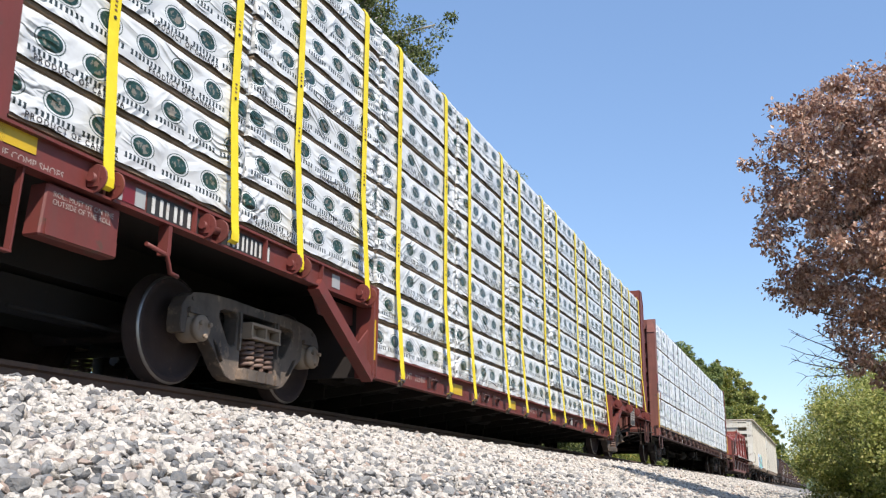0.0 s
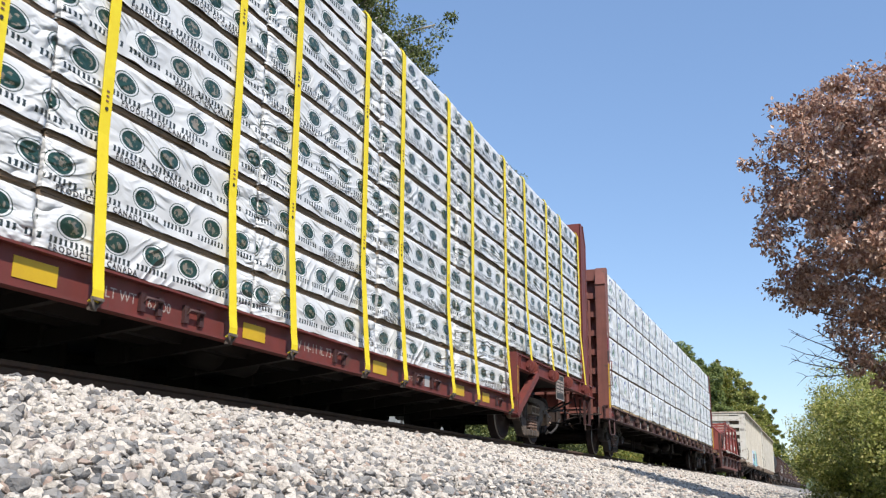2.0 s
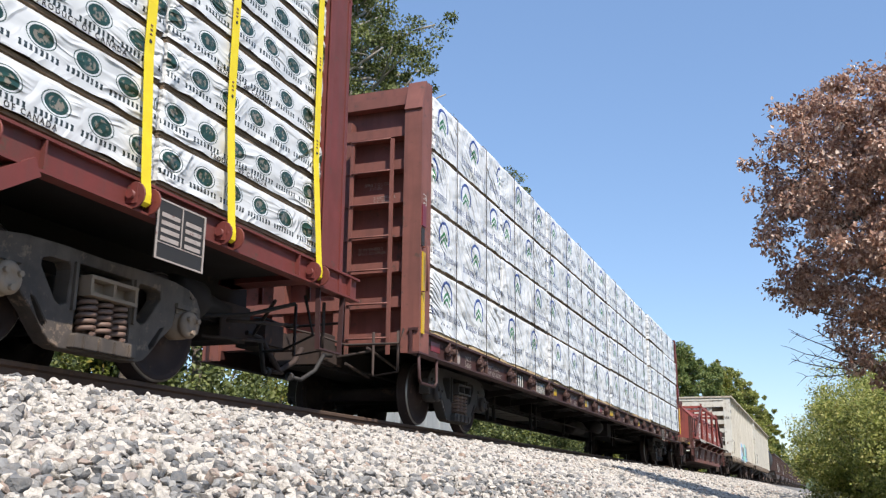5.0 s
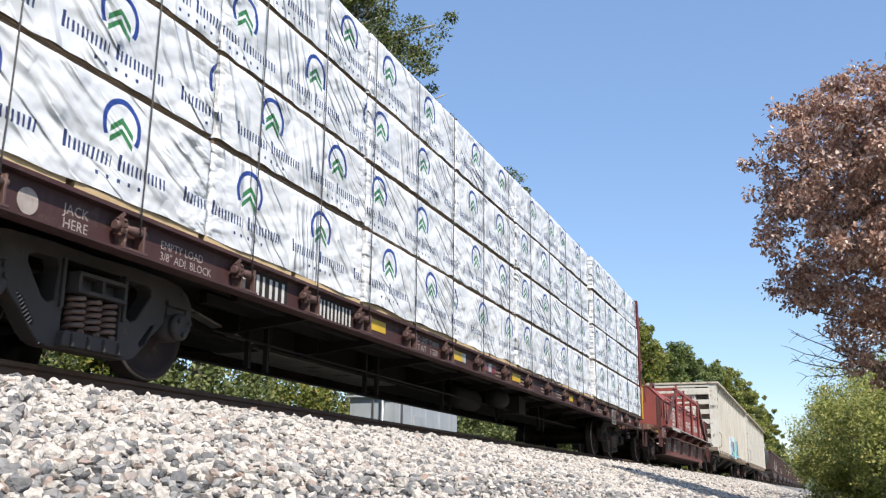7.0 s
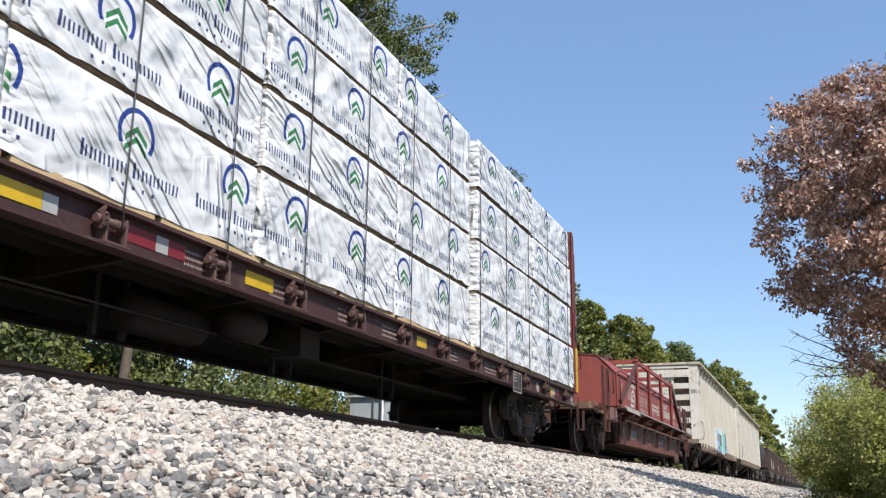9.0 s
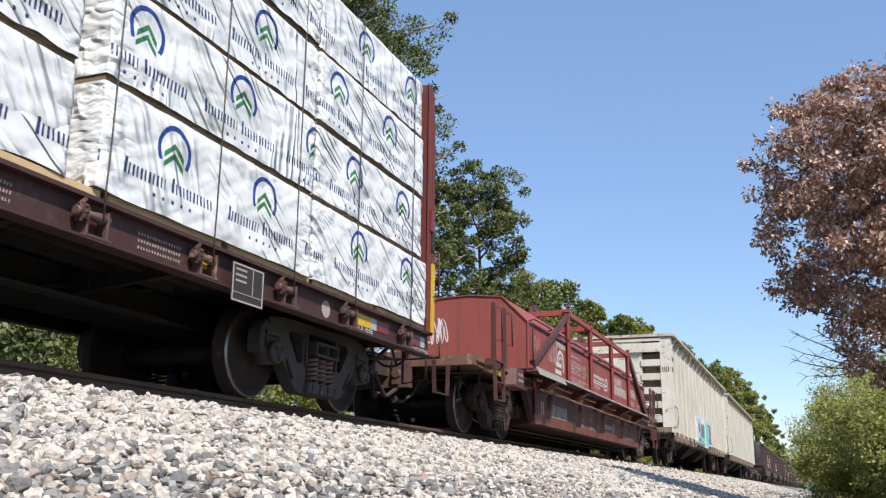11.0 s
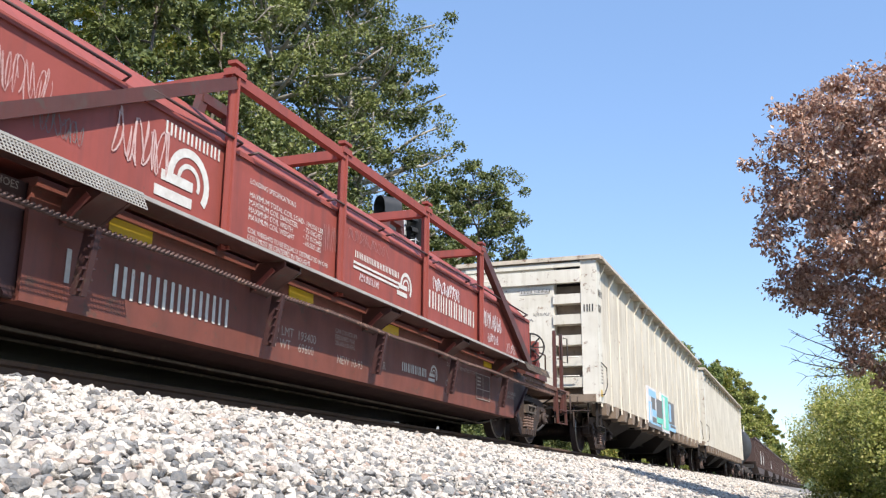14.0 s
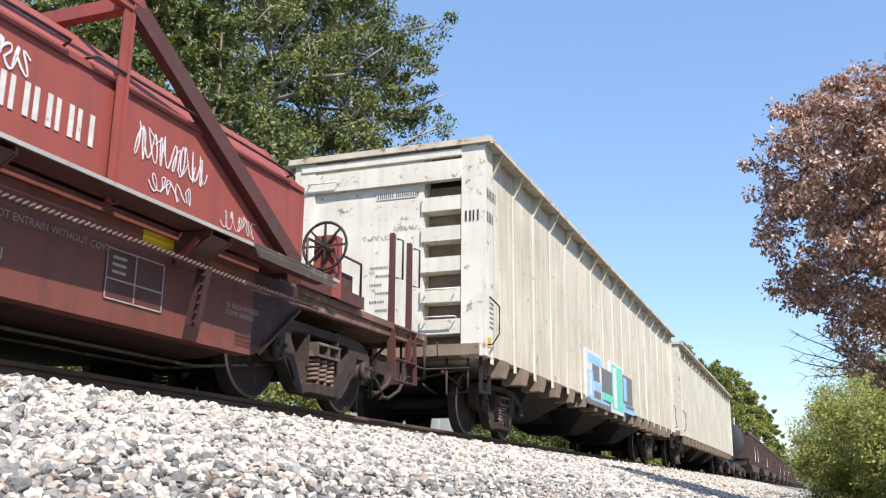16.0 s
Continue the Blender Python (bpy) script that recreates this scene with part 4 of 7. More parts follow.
def flat_underframe(car, y0, y1, low, material, mid0, mid1, n=14, arm=None):
    """Centre sill, cross bearers and stringers below the deck."""
    bm = bmesh.new()
    section(bm, [(-0.25, low - 0.32), (0.25, low - 0.32), (0.25, low - 0.29), (0.19, low - 0.29), (0.19, low), (-0.19, low), (-0.19, low - 0.29), (-0.25, low - 0.29)], y0, y1)
    cs = part("centre_sill", bm, material, car)
    arm = arm or low
    for i in range(n):
        y = mid0 + (mid1 - mid0) * (i + 0.5) / n
        b2 = bmesh.new()
        for s in (-1, 1):
            plate(b2, [(y - 0.05, 0)] and [(y - 0.04, arm - 0.24), (y + 0.04, arm - 0.24), (y + 0.04, arm), (y - 0.04, arm)], s * 0.19, s * 0.5)
            bar(b2, (s * 0.2, y, arm - 0.22), (s * 1.42, y + 0.12, arm - 0.06), 0.07, 0.10)
        part("cross_bearer", b2, material, cs)
    for x in (-0.95, 0.95, 0.62):
        b2 = bmesh.new()
        bar(b2, (x, mid0, arm - 0.05), (x, mid1, arm - 0.05), 0.08, 0.1)
        part("stringer", b2, material, cs)
    b2 = bmesh.new()
    yc = (mid0 + mid1) / 2
    lathe(b2, [(0.02, yc - 0.9), (0.14, yc - 0.85), (0.165, yc - 0.78), (0.165, yc + 0.1), (0.14, yc + 0.17), (0.02, yc + 0.22)], 18, (0.62, 0, low - 0.36), "y")
    part("air_reservoir", b2, GRIME_SHADE, cs)
    b2 = bmesh.new()
    tube(b2, [(0.42, y0 + 0.6, low - 0.30), (0.42, yc, low - 0.34), (0.42, y1 - 0.6, low - 0.30)], 0.022, 6)
    tube(b2, [(0.75, mid0, low - 0.36), (0.85, yc + 2.5, low - 0.42), (0.6, mid1, low - 0.34)], 0.014, 6)
    part("brake_pipe", b2, GRIME_SHADE, cs)
    return cs


def lumber_car_stepped():
    """Drop-deck centre-beam car: a low deck between the trucks, high decks over them."""
    Y = -14.6
    car = rolling(thing("lumber_car", "oxide red centre-beam flat car with yellow-strapped lumber", "freight car"), Y)
    L = lambda v: v - Y
    a0, a1, b0, b1 = L(-26.05), L(-20.95), L(-8.50), L(-3.16)
    HI, LO = 1.27, 0.50
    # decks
    # Near-black decks: the shade on their undersides is put into the colour.
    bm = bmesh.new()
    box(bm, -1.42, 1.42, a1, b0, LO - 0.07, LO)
    part("low_deck", bm, GRIME_SHADE, car)
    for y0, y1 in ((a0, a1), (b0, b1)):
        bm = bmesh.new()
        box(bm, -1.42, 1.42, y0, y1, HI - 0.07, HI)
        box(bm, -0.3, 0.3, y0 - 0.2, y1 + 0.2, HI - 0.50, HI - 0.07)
        part("high_deck", bm, GRIME_SHADE, car)
    for s in (-1, 1):
        bm = bmesh.new()
        section(bm, [(s * 1.54, 0.30), (s * 1.44, 0.30), (s * 1.44, 0.33), (s * 1.45, 0.33), (s * 1.45, 0.54), (s * 1.44, 0.54), (s * 1.44, 0.565), (s * 1.54, 0.565), (s * 1.54, 0.548), (s * 1.475, 0.548), (s * 1.475, 0.318), (s * 1.54, 0.318)], a1 - 0.1, b0 + 0.1)
        part("side_sill", bm, RED, car, "low side sill", 0.004)
        for y0, y1 in ((a0 - 0.45, a1), (b0, b1 + 0.35)):
            bm = bmesh.new()
            section(bm, [(s * 1.55, 1.02), (s * 1.44, 1.02), (s * 1.44, 1.05), (s * 1.46, 1.05), (s * 1.46, 1.22), (s * 1.44, 1.22), (s * 1.44, 1.255), (s * 1.55, 1.255), (s * 1.55, 1.235), (s * 1.505, 1.235), (s * 1.505, 1.038), (s * 1.55, 1.038)], y0, y1)
            sill = part("end_side_sill", bm, RED, car, "high side sill", 0.004)
            for k in range(6):
                b2 = bmesh.new()
                yy = y0 + 0.3 + (y1 - y0 - 0.5) * k / 5
                box(b2, s * 1.50, s * 1.548, yy - 0.008, yy + 0.008, 1.04, 1.234)
                part("stiffener", b2, RED, sill)
        for y, way in ((a1, -1), (b0, 1)):   # riser, gussets and raking brace where the deck steps
            bm = bmesh.new()
            box(bm, s * 1.36, s * 1.55, y - 0.10 if way < 0 else y, y if way < 0 else y + 0.10, 0.29, 1.24)
            box(bm, s * 1.40, s * 1.57, y + way * 0.10 - 0.012, y + way * 0.10 + 0.012, 0.33, 1.22)
            box(bm, s * 1.40, s * 1.57, y + way * 0.01 - 0.012, y + way * 0.01 + 0.012, 0.31, 1.24)
            bar(bm, (s * 1.50, y + way * 0.06, 0.30), (s * 1.50, y + way * 1.28, 1.04), 0.12, 0.12, (1, 0, 0))
            plate(bm, [(y, 0.30), (y + way * 0.42, 0.56), (y + way * 0.10, 0.80), (y, 0.80)], s * 1.49, s * 1.51)
            plate(bm, [(y + way * 0.1, 1.03), (y + way * 0.1, 0.84), (y + way * 0.85, 0.84), (y + way * 1.0, 1.03)], s * 1.30, s * 1.32)
            part("riser_bracket", bm, RED, car, "welded riser with a raking brace", 0.006)
    # Riser plates coloured near-black for the shade inside the step.
    for y in (a1 - 0.05, b0 + 0.05):
        bm = bmesh.new()
        box(bm, -1.36, 1.36, y - 0.04, y + 0.04, 0.30, 1.2)
        part("riser_plate", bm, GRIME_SHADE, car)
    flat_underframe(car, L(-25.4), L(-3.8), 0.74, GRIME_SHADE, a1 + 0.4, b0 - 0.4, 12, 0.42)
    centre_beam(car, a0 + 0.1, b1 - 0.1, 1.0, 4.66, RED)
    bulkhead(car, a0 + 0.05, -1, 4.62, 1.30, RED, 1.53, 0.55)
    bulkhead(car, b1 - 0.42, 1, 4.62, 1.30, RED, 1.53, 0.42, strips=False)
    truck(car, L(-22.46))
    truck(car, L(-5.97))
    coupler(car, L(-27.0), -1)
    coupler(car, L(-2.9), 1)
    end_gear(car, L(-26.85), -1, RED)
    end_gear(car, L(-3.0), 1, RED)
    bm = bmesh.new()
    box(bm, -1.5, 1.5, L(-27.0), L(-26.1), 0.98, 1.06)
    part("end_platform", bm, RED, car)
    # winches, straps
    low_y = [-20.3, -18.78, -17.84, -16.30, -15.34, -13.85, -12.86, -11.32, -10.36, -8.80]
    high_y = [-25.2, -23.71, -22.65, -21.25, -7.68, -6.26, -5.20, -3.74]
    wm = winch_mesh(RED, True)
    bm = bmesh.new()   # flat hook at the foot of a strap
    bar(bm, (0.085, -0.055, -0.03), (0.085, 0.055, -0.03), 0.02, 0.02)
    tube(bm, [(0.085, -0.05, -0.03), (0.07, -0.02, -0.09), (0.05, 0.02, -0.09), (0.085, 0.05, -0.03)], 0.011, 6)
    box(bm, 0.03, 0.06, -0.03, 0.03, -0.1, -0.04)
    hm = finish("strap_hook", bm, CAST, 0.003)
    for v in low_y + high_y:
        y, hi = L(v), v in high_y
        for s in (1, -1):
            bm = bmesh.new()
            z0 = (1.12 if hi else 0.37)
            path = [(1.55, z0 - 0.05), (1.585, z0 - 0.03), (1.588, z0 + 0.03), (1.575, z0 + 0.12), (1.499, z0 + 1.1), (1.483, 4.30), (1.45, 4.372), (0.7, 4.39), (0.12, 4.63)]
            w = 0.052
            for (x, z), (x2, z2) in zip(path, path[1:]):
                q = [bm.verts.new((s * px, y + dy, pz)) for px, dy, pz in ((x, -w, z), (x, w, z), (x2, w, z2), (x2, -w, z2))]
                bm.faces.new(q)
            bmesh.ops.remove_doubles(bm, verts=bm.verts[:], dist=0.0005)
            bmesh.ops.solidify(bm, geom=bm.faces[:], thickness=0.004)
            part("strap", bm, YELLOW, car, "yellow webbing strap, ratcheted tight")
            wn_ = part("winch" if hi else "strap_hook", wm if hi else hm, None, car)
            wn_.location = (s * 1.50, y - (0.27 if v == -23.71 else 0.0), z0)
            if s < 0:
                wn_.rotation_euler.z = math.pi
            if s > 0:  # print on the webbing
                b2 = bmesh.new()
                for k in range(2):
                    zz = max(z0 + 1.2, 1.7 + 1.3 * k + random.uniform(-0.2, 0.2))
                    on = lambda z_: 1.503 + (1.483 - 1.499) * (z_ - z0 - 1.1) / (3.2 - z0)
                    lathe(b2, [(0.015, on(zz) - 0.002), (0.015, on(zz) + 0.001)], 12, (0, y, zz))
                    b3 = bmesh.new()
                    for j in range(3):
                        box(b3, on(zz + 0.08) - 0.003, on(zz + 0.08) + 0.001, y - 0.012, y + 0.012, zz + 0.05 + 0.035 * j, zz + 0.062 + 0.035 * j)
                    tagged(part("strap_print", b3, RUSTY, car), kind="stuff")
                tagged(part("strap_print", b2, BLACK_MARK, car), kind="stuff")
    hk = bmesh.new()   # hook brackets along the low sill
    tube(hk, [(0.0, -0.09, -0.05), (0.05, -0.09, 0.03), (0.05, 0.09, 0.03), (0.0, 0.09, -0.05)], 0.014, 6)
    box(hk, 0, 0.03, -0.12, -0.07, -0.07, 0.06)
    box(hk, 0, 0.03, 0.07, 0.12, -0.07, 0.06)
    hook = part("tie_down_hook", hk, MAROON, car)
    hook.location = (1.475, L(-19.2), 0.43)
    for v in (-16.7, -14.3, -11.75, -9.2, -17.2, -12.3):
        again(hook, car, Matrix.Translation((1.475, L(v), 0.43)))
    # reflector patches
    for v, z, m, w in ((-18.45, 0.37, YELLOW_PAINT, 0.36), (-16.0, 0.37, YELLOW_PAINT, 0.34), (-13.5, 0.37, YELLOW_PAINT, 0.34), (-11.0, 0.37, YELLOW_PAINT, 0.34), (-9.9, 0.37, YELLOW_PAINT, 0.3),
                       (-26.22, 1.125, YELLOW_PAINT, 0.46), (-25.08, 1.07, REFLECT_GREY, 0.11), (-24.97, 1.07, REFLECT_RED, 0.13), (-24.84, 1.07, REFLECT_GREY, 0.11), (-21.9, 1.08, REFLECT_GREY, 0.16),
                       (-12.05, 0.37, REFLECT_GREY, 0.15), (-20.75, 0.6, YELLOW_PAINT, 0.0)):
        if w:
            bm = bmesh.new()
            box(bm, 0, 0.004, 0, w, 0, 0.13 if z < 1.1 else 0.11)
            part("reflector_patch", bm, m, car).location = (1.476 if z < 1 else 1.506, L(v), z)
    bm = bmesh.new()
    box(bm, 1.552, 1.556, a1 - 0.088, a1 - 0.014, 0.48, 0.90)
    part("reflector_strip", bm, YELLOW_PAINT, car)
    bm = bmesh.new()
    box(bm, 1.552, 1.558, b0 + 0.08, b0 + 0.13, 0.62, 1.05)
    part("reflector_strip", bm, YELLOW_PAINT, car)
    # black number panels on the front sill
    bm = bmesh.new()
    box(bm, 0, 0.003, 0, 0.62, 0, 0.165)
    part("number_panel", bm, BLACK_MARK, car).location = (1.507, L(-24.71), 1.045)
    bm = bmesh.new()
    box(bm, 0, 0.003, 0, 0.80, 0, 0.165)
    part("number_panel", bm, BLACK_MARK, car).location = (1.507, L(-23.86), 1.045)
    bars(marks(3, 0.125, 0.04), 0.125, WHITE_MARK, car, (1.511, L(-24.66), 1.065))
    bars(marks(5, 0.098, 0.034), 0.125, WHITE_MARK, car, (1.511, L(-23.70), 1.065))
    words("LD LMT   223400", 0.075, PALE_MARK, car, (1.477, L(-20.15), 0.40))
    words("LT WT    62600", 0.075, PALE_MARK, car, (1.477, L(-17.66), 0.40))
    words("EW 14-11 IL 73-0", 0.085, PALE_MARK, car, (1.477, L(-15.22), 0.40))
    words("2 INCH HF COMP SHOES", 0.05, PALE_MARK, car, (1.507, L(-26.3), 1.045))
    words("EMPTY CU 5295", 0.055, PALE_MARK, car, (1.477, L(-12.6), 0.39))
    # tool box under the front sill, lever and steps
    bm = bmesh.new()
    plate(bm, [(L(-25.63), 1.0), (L(-24.96), 1.0), (L(-24.96), 0.66), (L(-25.66), 0.66)], 1.36, 1.50)
    bar(bm, (1.5, L(-25.62), 0.72), (1.5, L(-24.98), 0.72), 0.02, 0.1)
    part("tool_box", bm, RED, car, "steel box hung below the sill", 0.012)
    words("ROLL MUST SIT ON THE\nOUTSIDE OF THE ROLL", 0.036, PALE_MARK, car, (1.504, L(-25.58), 0.92))
    bm = bmesh.new()
    bar(bm, (1.5, L(-24.47), 1.02), (1.5, L(-24.47), 0.80), 0.09, 0.04, (0, 1, 0))
    tube(bm, [(1.5, L(-24.67), 0.84), (1.53, L(-24.47), 0.80), (1.53, L(-24.42), 0.68), (1.53, L(-24.33), 0.67)], 0.018, 6)
    part("lever_bracket", bm, RED, car, bevel=0.003)
    c_step(car, L(-26.5), L(-25.85), 1.5, 1.04, 0.5, RED)
    c_step(car, L(-3.6), L(-3.1), 1.5, 1.04, 0.45, MAROON)
    # service placard near the rear truck
    bm = bmesh.new()
    box(bm, 0, 0.008, 0, 0.33, 0, 0.42)
    pc = part("service_placard", bm, BLACK_MARK, car, "black stencilled service placard")
    pc.location, pc.scale = (1.556, L(-6.10), 0.74), (1, 1.75, 1.05)
    bm = bmesh.new()
    for k in range(4):
        box(bm, 0.009, 0.011, 0.03, 0.15, 0.30 - 0.055 * k, 0.33 - 0.055 * k)
        box(bm, 0.009, 0.011, 0.19, 0.30, 0.30 - 0.055 * k, 0.33 - 0.055 * k)
    for a in ((0, 0.33, 0, 0.012), (0, 0.33, 0.408, 0.42), (0, 0.012, 0, 0.42), (0.318, 0.33, 0, 0.42), (0.163, 0.170, 0.12, 0.42), (0, 0.33, 0.115, 0.122)):
        box(bm, 0.009, 0.011, *a)
    tagged(part("placard_print", bm, PALE_MARK, pc), kind="stuff")
    bm = bmesh.new()   # brake gear behind the rear truck
    tube(bm, [(0.9, L(-4.6), 0.62), (1.0, L(-4.0), 0.72), (1.2, L(-3.5), 0.9)], 0.02, 6)
    tube(bm, [(1.25, L(-3.4), 1.0), (1.3, L(-3.3), 0.62), (0.9, L(-3.2), 0.5), (0.5, L(-2.9), 0.55)], 0.016, 6)
    lathe(bm, [(0.02, L(-5.0)), (0.17, L(-4.95)), (0.17, L(-4.6)), (0.1, L(-4.5)), (0.05, L(-4.1))], 16, (0.85, 0, 0.75), "y")
    part("brake_cylinder", bm, GRIME_SHADE, car)
    return car


def lumber_car_flat():
    Y = 10.7
    car = rolling(thing("lumber_car", "weathered maroon centre-beam flat car with cable-tied lumber", "freight car"), Y)
    L = lambda v: v - Y
    y0, y1 = L(-0.85), L(22.2)
    # Deck and underframe hold the shade beneath the car in their colour.
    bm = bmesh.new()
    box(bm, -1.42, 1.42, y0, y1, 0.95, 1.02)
    part("deck", bm, GRIME_SHADE, car)
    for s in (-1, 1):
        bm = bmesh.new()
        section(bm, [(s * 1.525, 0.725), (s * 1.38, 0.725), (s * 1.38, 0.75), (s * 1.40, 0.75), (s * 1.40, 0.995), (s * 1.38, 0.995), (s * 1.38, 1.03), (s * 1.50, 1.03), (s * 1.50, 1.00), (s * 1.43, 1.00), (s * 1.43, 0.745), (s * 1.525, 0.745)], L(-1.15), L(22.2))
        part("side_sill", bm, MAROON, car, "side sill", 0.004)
    flat_underframe(car, L(-1.3), L(22.7), 0.92, GRIME_SHADE, L(3.4), L(18.2), 9)
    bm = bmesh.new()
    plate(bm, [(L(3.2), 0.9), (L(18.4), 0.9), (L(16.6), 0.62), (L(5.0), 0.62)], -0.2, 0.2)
    part("fishbelly_sill", bm, GRIME_SHADE, car)
    # Front run is paled for light off the ballast, the rest darkened for shade.
    for m, label, run_ in ((PALE_LIT_DUST, "dusty bottom flange, paled for bounce light", ((3.2, 0.9, 5.0, 0.61), (5.0, 0.61, 8.6, 0.61))), (GRIME_SHADE, "grimy bottom flange, darkened for shade", ((8.6, 0.61, 16.6, 0.61), (16.6, 0.61, 18.4, 0.9)))):
        bm = bmesh.new()
        for ya, za, yb, zb in run_:
            bar(bm, (0, L(ya), za), (0, L(yb), zb), 0.62, 0.022)
        part("bottom_flange", bm, m, car, label)
    for v in (4.3, 7.0, 9.7, 12.4, 15.1):
        for d in (0.0, 0.35):
            bm = bmesh.new()
            bar(bm, (0.55, L(v + d), 0.88), (0.55, L(v + d), 0.33), 0.05, 0.05, (0, 1, 0))
            part("pipe_hanger", bm, GRIME_SHADE, car)
    centre_beam(car, y0 + 0.1, y1 - 0.1, 1.0, 4.3, MAROON)
    bulkhead(car, L(-0.78), -1, 4.24, 1.02, END_RED, 1.52, 0.34)
    bulkhead(car, L(21.97), 1, 4.22, 1.02, RED, 1.53, 0.2, True)
    front = truck(car, L(1.48), FRAME_B, 0.42)
    rear = truck(car, L(20.17), FRAME_B, 0.42)
    for tk, way in ((front, -1), (rear, 1)):
        ob = bars(marks(10, 0.036, 0.017), 0.055, PALE_MARK, tk, (0, 0, 0))
        ob.matrix_local = Matrix.Translation((1.052, way * 0.62 - 0.18, 0.185 if way > 0 else 0.47)) @ Matrix.Rotation(radians(48 * way), 4, "X")
    coupler(car, L(-1.5), -1)
    coupler(car, L(22.75), 1)
    end_gear(car, L(-1.35), -1, MAROON)
    end_gear(car, L(22.6), 1, MAROON)
    bm = bmesh.new()   # hand brake wheel on the end wall
    wy = L(22.42)
    tube(bm, [(0.85 + 0.26 * math.cos(math.pi * k / 12), wy, 0.93 + 0.26 * math.sin(math.pi * k / 12)) for k in range(25)], 0.016, 6)
    for k in range(5):
        a = 2 * math.pi * k / 5
        bar(bm, (0.85, wy, 0.93), (0.85 + 0.25 * math.cos(a), wy, 0.93 + 0.25 * math.sin(a)), 0.02, 0.03, (0, 1, 0))
    lathe(bm, [(0.05, wy - 0.2), (0.05, wy + 0.04)], 10, (0.85, 0, 0.93), "y")
    part("brake_wheel", bm, CAST_DARK, car, "spoked hand brake wheel")
    wm = winch_mesh(WINCH, False)
    for v in [0.1, 1.35, 2.78, 3.91] + [5.05 + 1.2475 * i for i in range(13)] + [21.46]:
        y = L(v)
        for s in (1, -1):
            bm = bmesh.new()
            tube(bm, [(s * 1.53, y, 0.86), (s * 1.525, y, 1.1), (s * 1.522, y + 0.01, 1.3), (s * 1.522, y + 0.02, 4.1), (s * 1.47, y + 0.02, 4.17), (s * 0.12, y, 4.29)], 0.0065, 5)
            part("tie_cable", bm, WIRE, car, "taut steel tie-down cable")
            w_ = part("winch", wm, None, car)
            w_.location, w_.rotation_euler = (s * 1.43, y - s * 0.06, 0.895), (0, 0, 0 if s > 0 else math.pi)
            w_.scale = (0.82, 0.82, 0.82)
    for v, m, w in ((-0.55, REFLECT_RED, 0.3), (5.22, YELLOW_PAINT, 0.44), (7.72, YELLOW_PAINT, 0.44), (8.165, REFLECT_GREY, 0.13),
                    (8.94, REFLECT_RED, 0.33), (9.275, REFLECT_GREY, 0.14), (9.42, REFLECT_RED, 0.2), (10.46, YELLOW_PAINT, 0.44), (14.2, YELLOW_PAINT, 0.3), (17.4, YELLOW_PAINT, 0.3), (20.08, YELLOW_PAINT, 0.5), (20.585, REFLECT_GREY, 0.14), (20.73, REFLECT_RED, 0.31), (21.67, REFLECT_RED, 0.3), (21.975, REFLECT_GREY, 0.13)):
        bm = bmesh.new()
        box(bm, 0, 0.004, 0, w, 0, 0.12)
        part("reflector_patch", bm, m, car).location = (1.431, L(v), 0.835)
    words("JACK\nHERE", 0.07, PALE_MARK, car, (1.432, L(0.72), 0.87))
    words("EMPTY LOAD\n3/8\" ADJ. BLOCK", 0.062, PALE_MARK, car, (1.432, L(1.70), 0.87))
    words("LD LMT  224800\nLT WT    61200", 0.075, PALE_MARK, car, (1.432, L(6.55), 0.89))
    words("2 INCH HF COMP SHOES", 0.042, WHITE_MARK, car, (1.432, L(21.60), 0.775), spacing=0.95)
    words("JACK HERE", 0.06, WHITE_MARK, car, (1.432, L(20.22), 0.785))
    for body, x, y, z in (("36 IN WHEELS\nEF511 COUPLER", 0.56, -0.886, 2.08), ("2 OC STABIL\n2 IC STABIL", 0.84, -1.066, 2.69), ("SPRG 7 OC D5\n     7 IC D5", 0.62, -0.886, 2.93)):
        words(body, 0.038, PALE_MARK, car, (x, L(y), z)).rotation_euler.z = -math.pi / 2
    words("PLATE", 0.034, WHITE_MARK, car, (1.504, L(-1.075), 2.64))
    words("C", 0.06, WHITE_MARK, car, (1.504, L(-1.04), 2.55))
    for a, b, c_, d in ((0, 0.16, 0, 0.008), (0, 0.16, 0.172, 0.18), (0, 0.008, 0, 0.18), (0.152, 0.16, 0, 0.18)):
        bm = bmesh.new()
        box(bm, 0, 0.002, a, b, c_, d)
        part("sign_border", bm, WHITE_MARK, car).location = (1.503, L(-1.10), 2.53)
    for v, n, w, gap in ((2.68, 4, 0.155, 0.055), (3.90, 6, 0.112, 0.045)):
        bm = bmesh.new()
        box(bm, 0, 0.002, 0, n * (w + gap) + 0.05, 0, 0.235)
        part("number_panel", bm, GRIME_SHADE, car).location = (1.4302, L(v - 0.05), 0.747)
        bars(marks(n, w, gap), 0.185, WHITE_MARK, car, (1.433, L(v), 0.765))
    for v, wd in ((9.62, 0.45), (10.85, 0.5), (12.15, 0.4), (13.2, 0.45), (15.2, 0.4), (16.75, 0.5)):
        for k in range(3):
            bars(marks(8, wd / 11, wd / 30), 0.021, PALE_MARK, car, (1.432, L(v), 0.91 - 0.05 * k))
    bm = bmesh.new()
    box(bm, 0, 0.01, 0, 0.50, 0, 0.40)
    pc = part("service_placard", bm, BLACK_MARK, car, "black service placard with tan border")
    pc.location, pc.scale = (1.53, L(17.78), 0.63), (1, 0.92, 0.78)
    bm = bmesh.new()
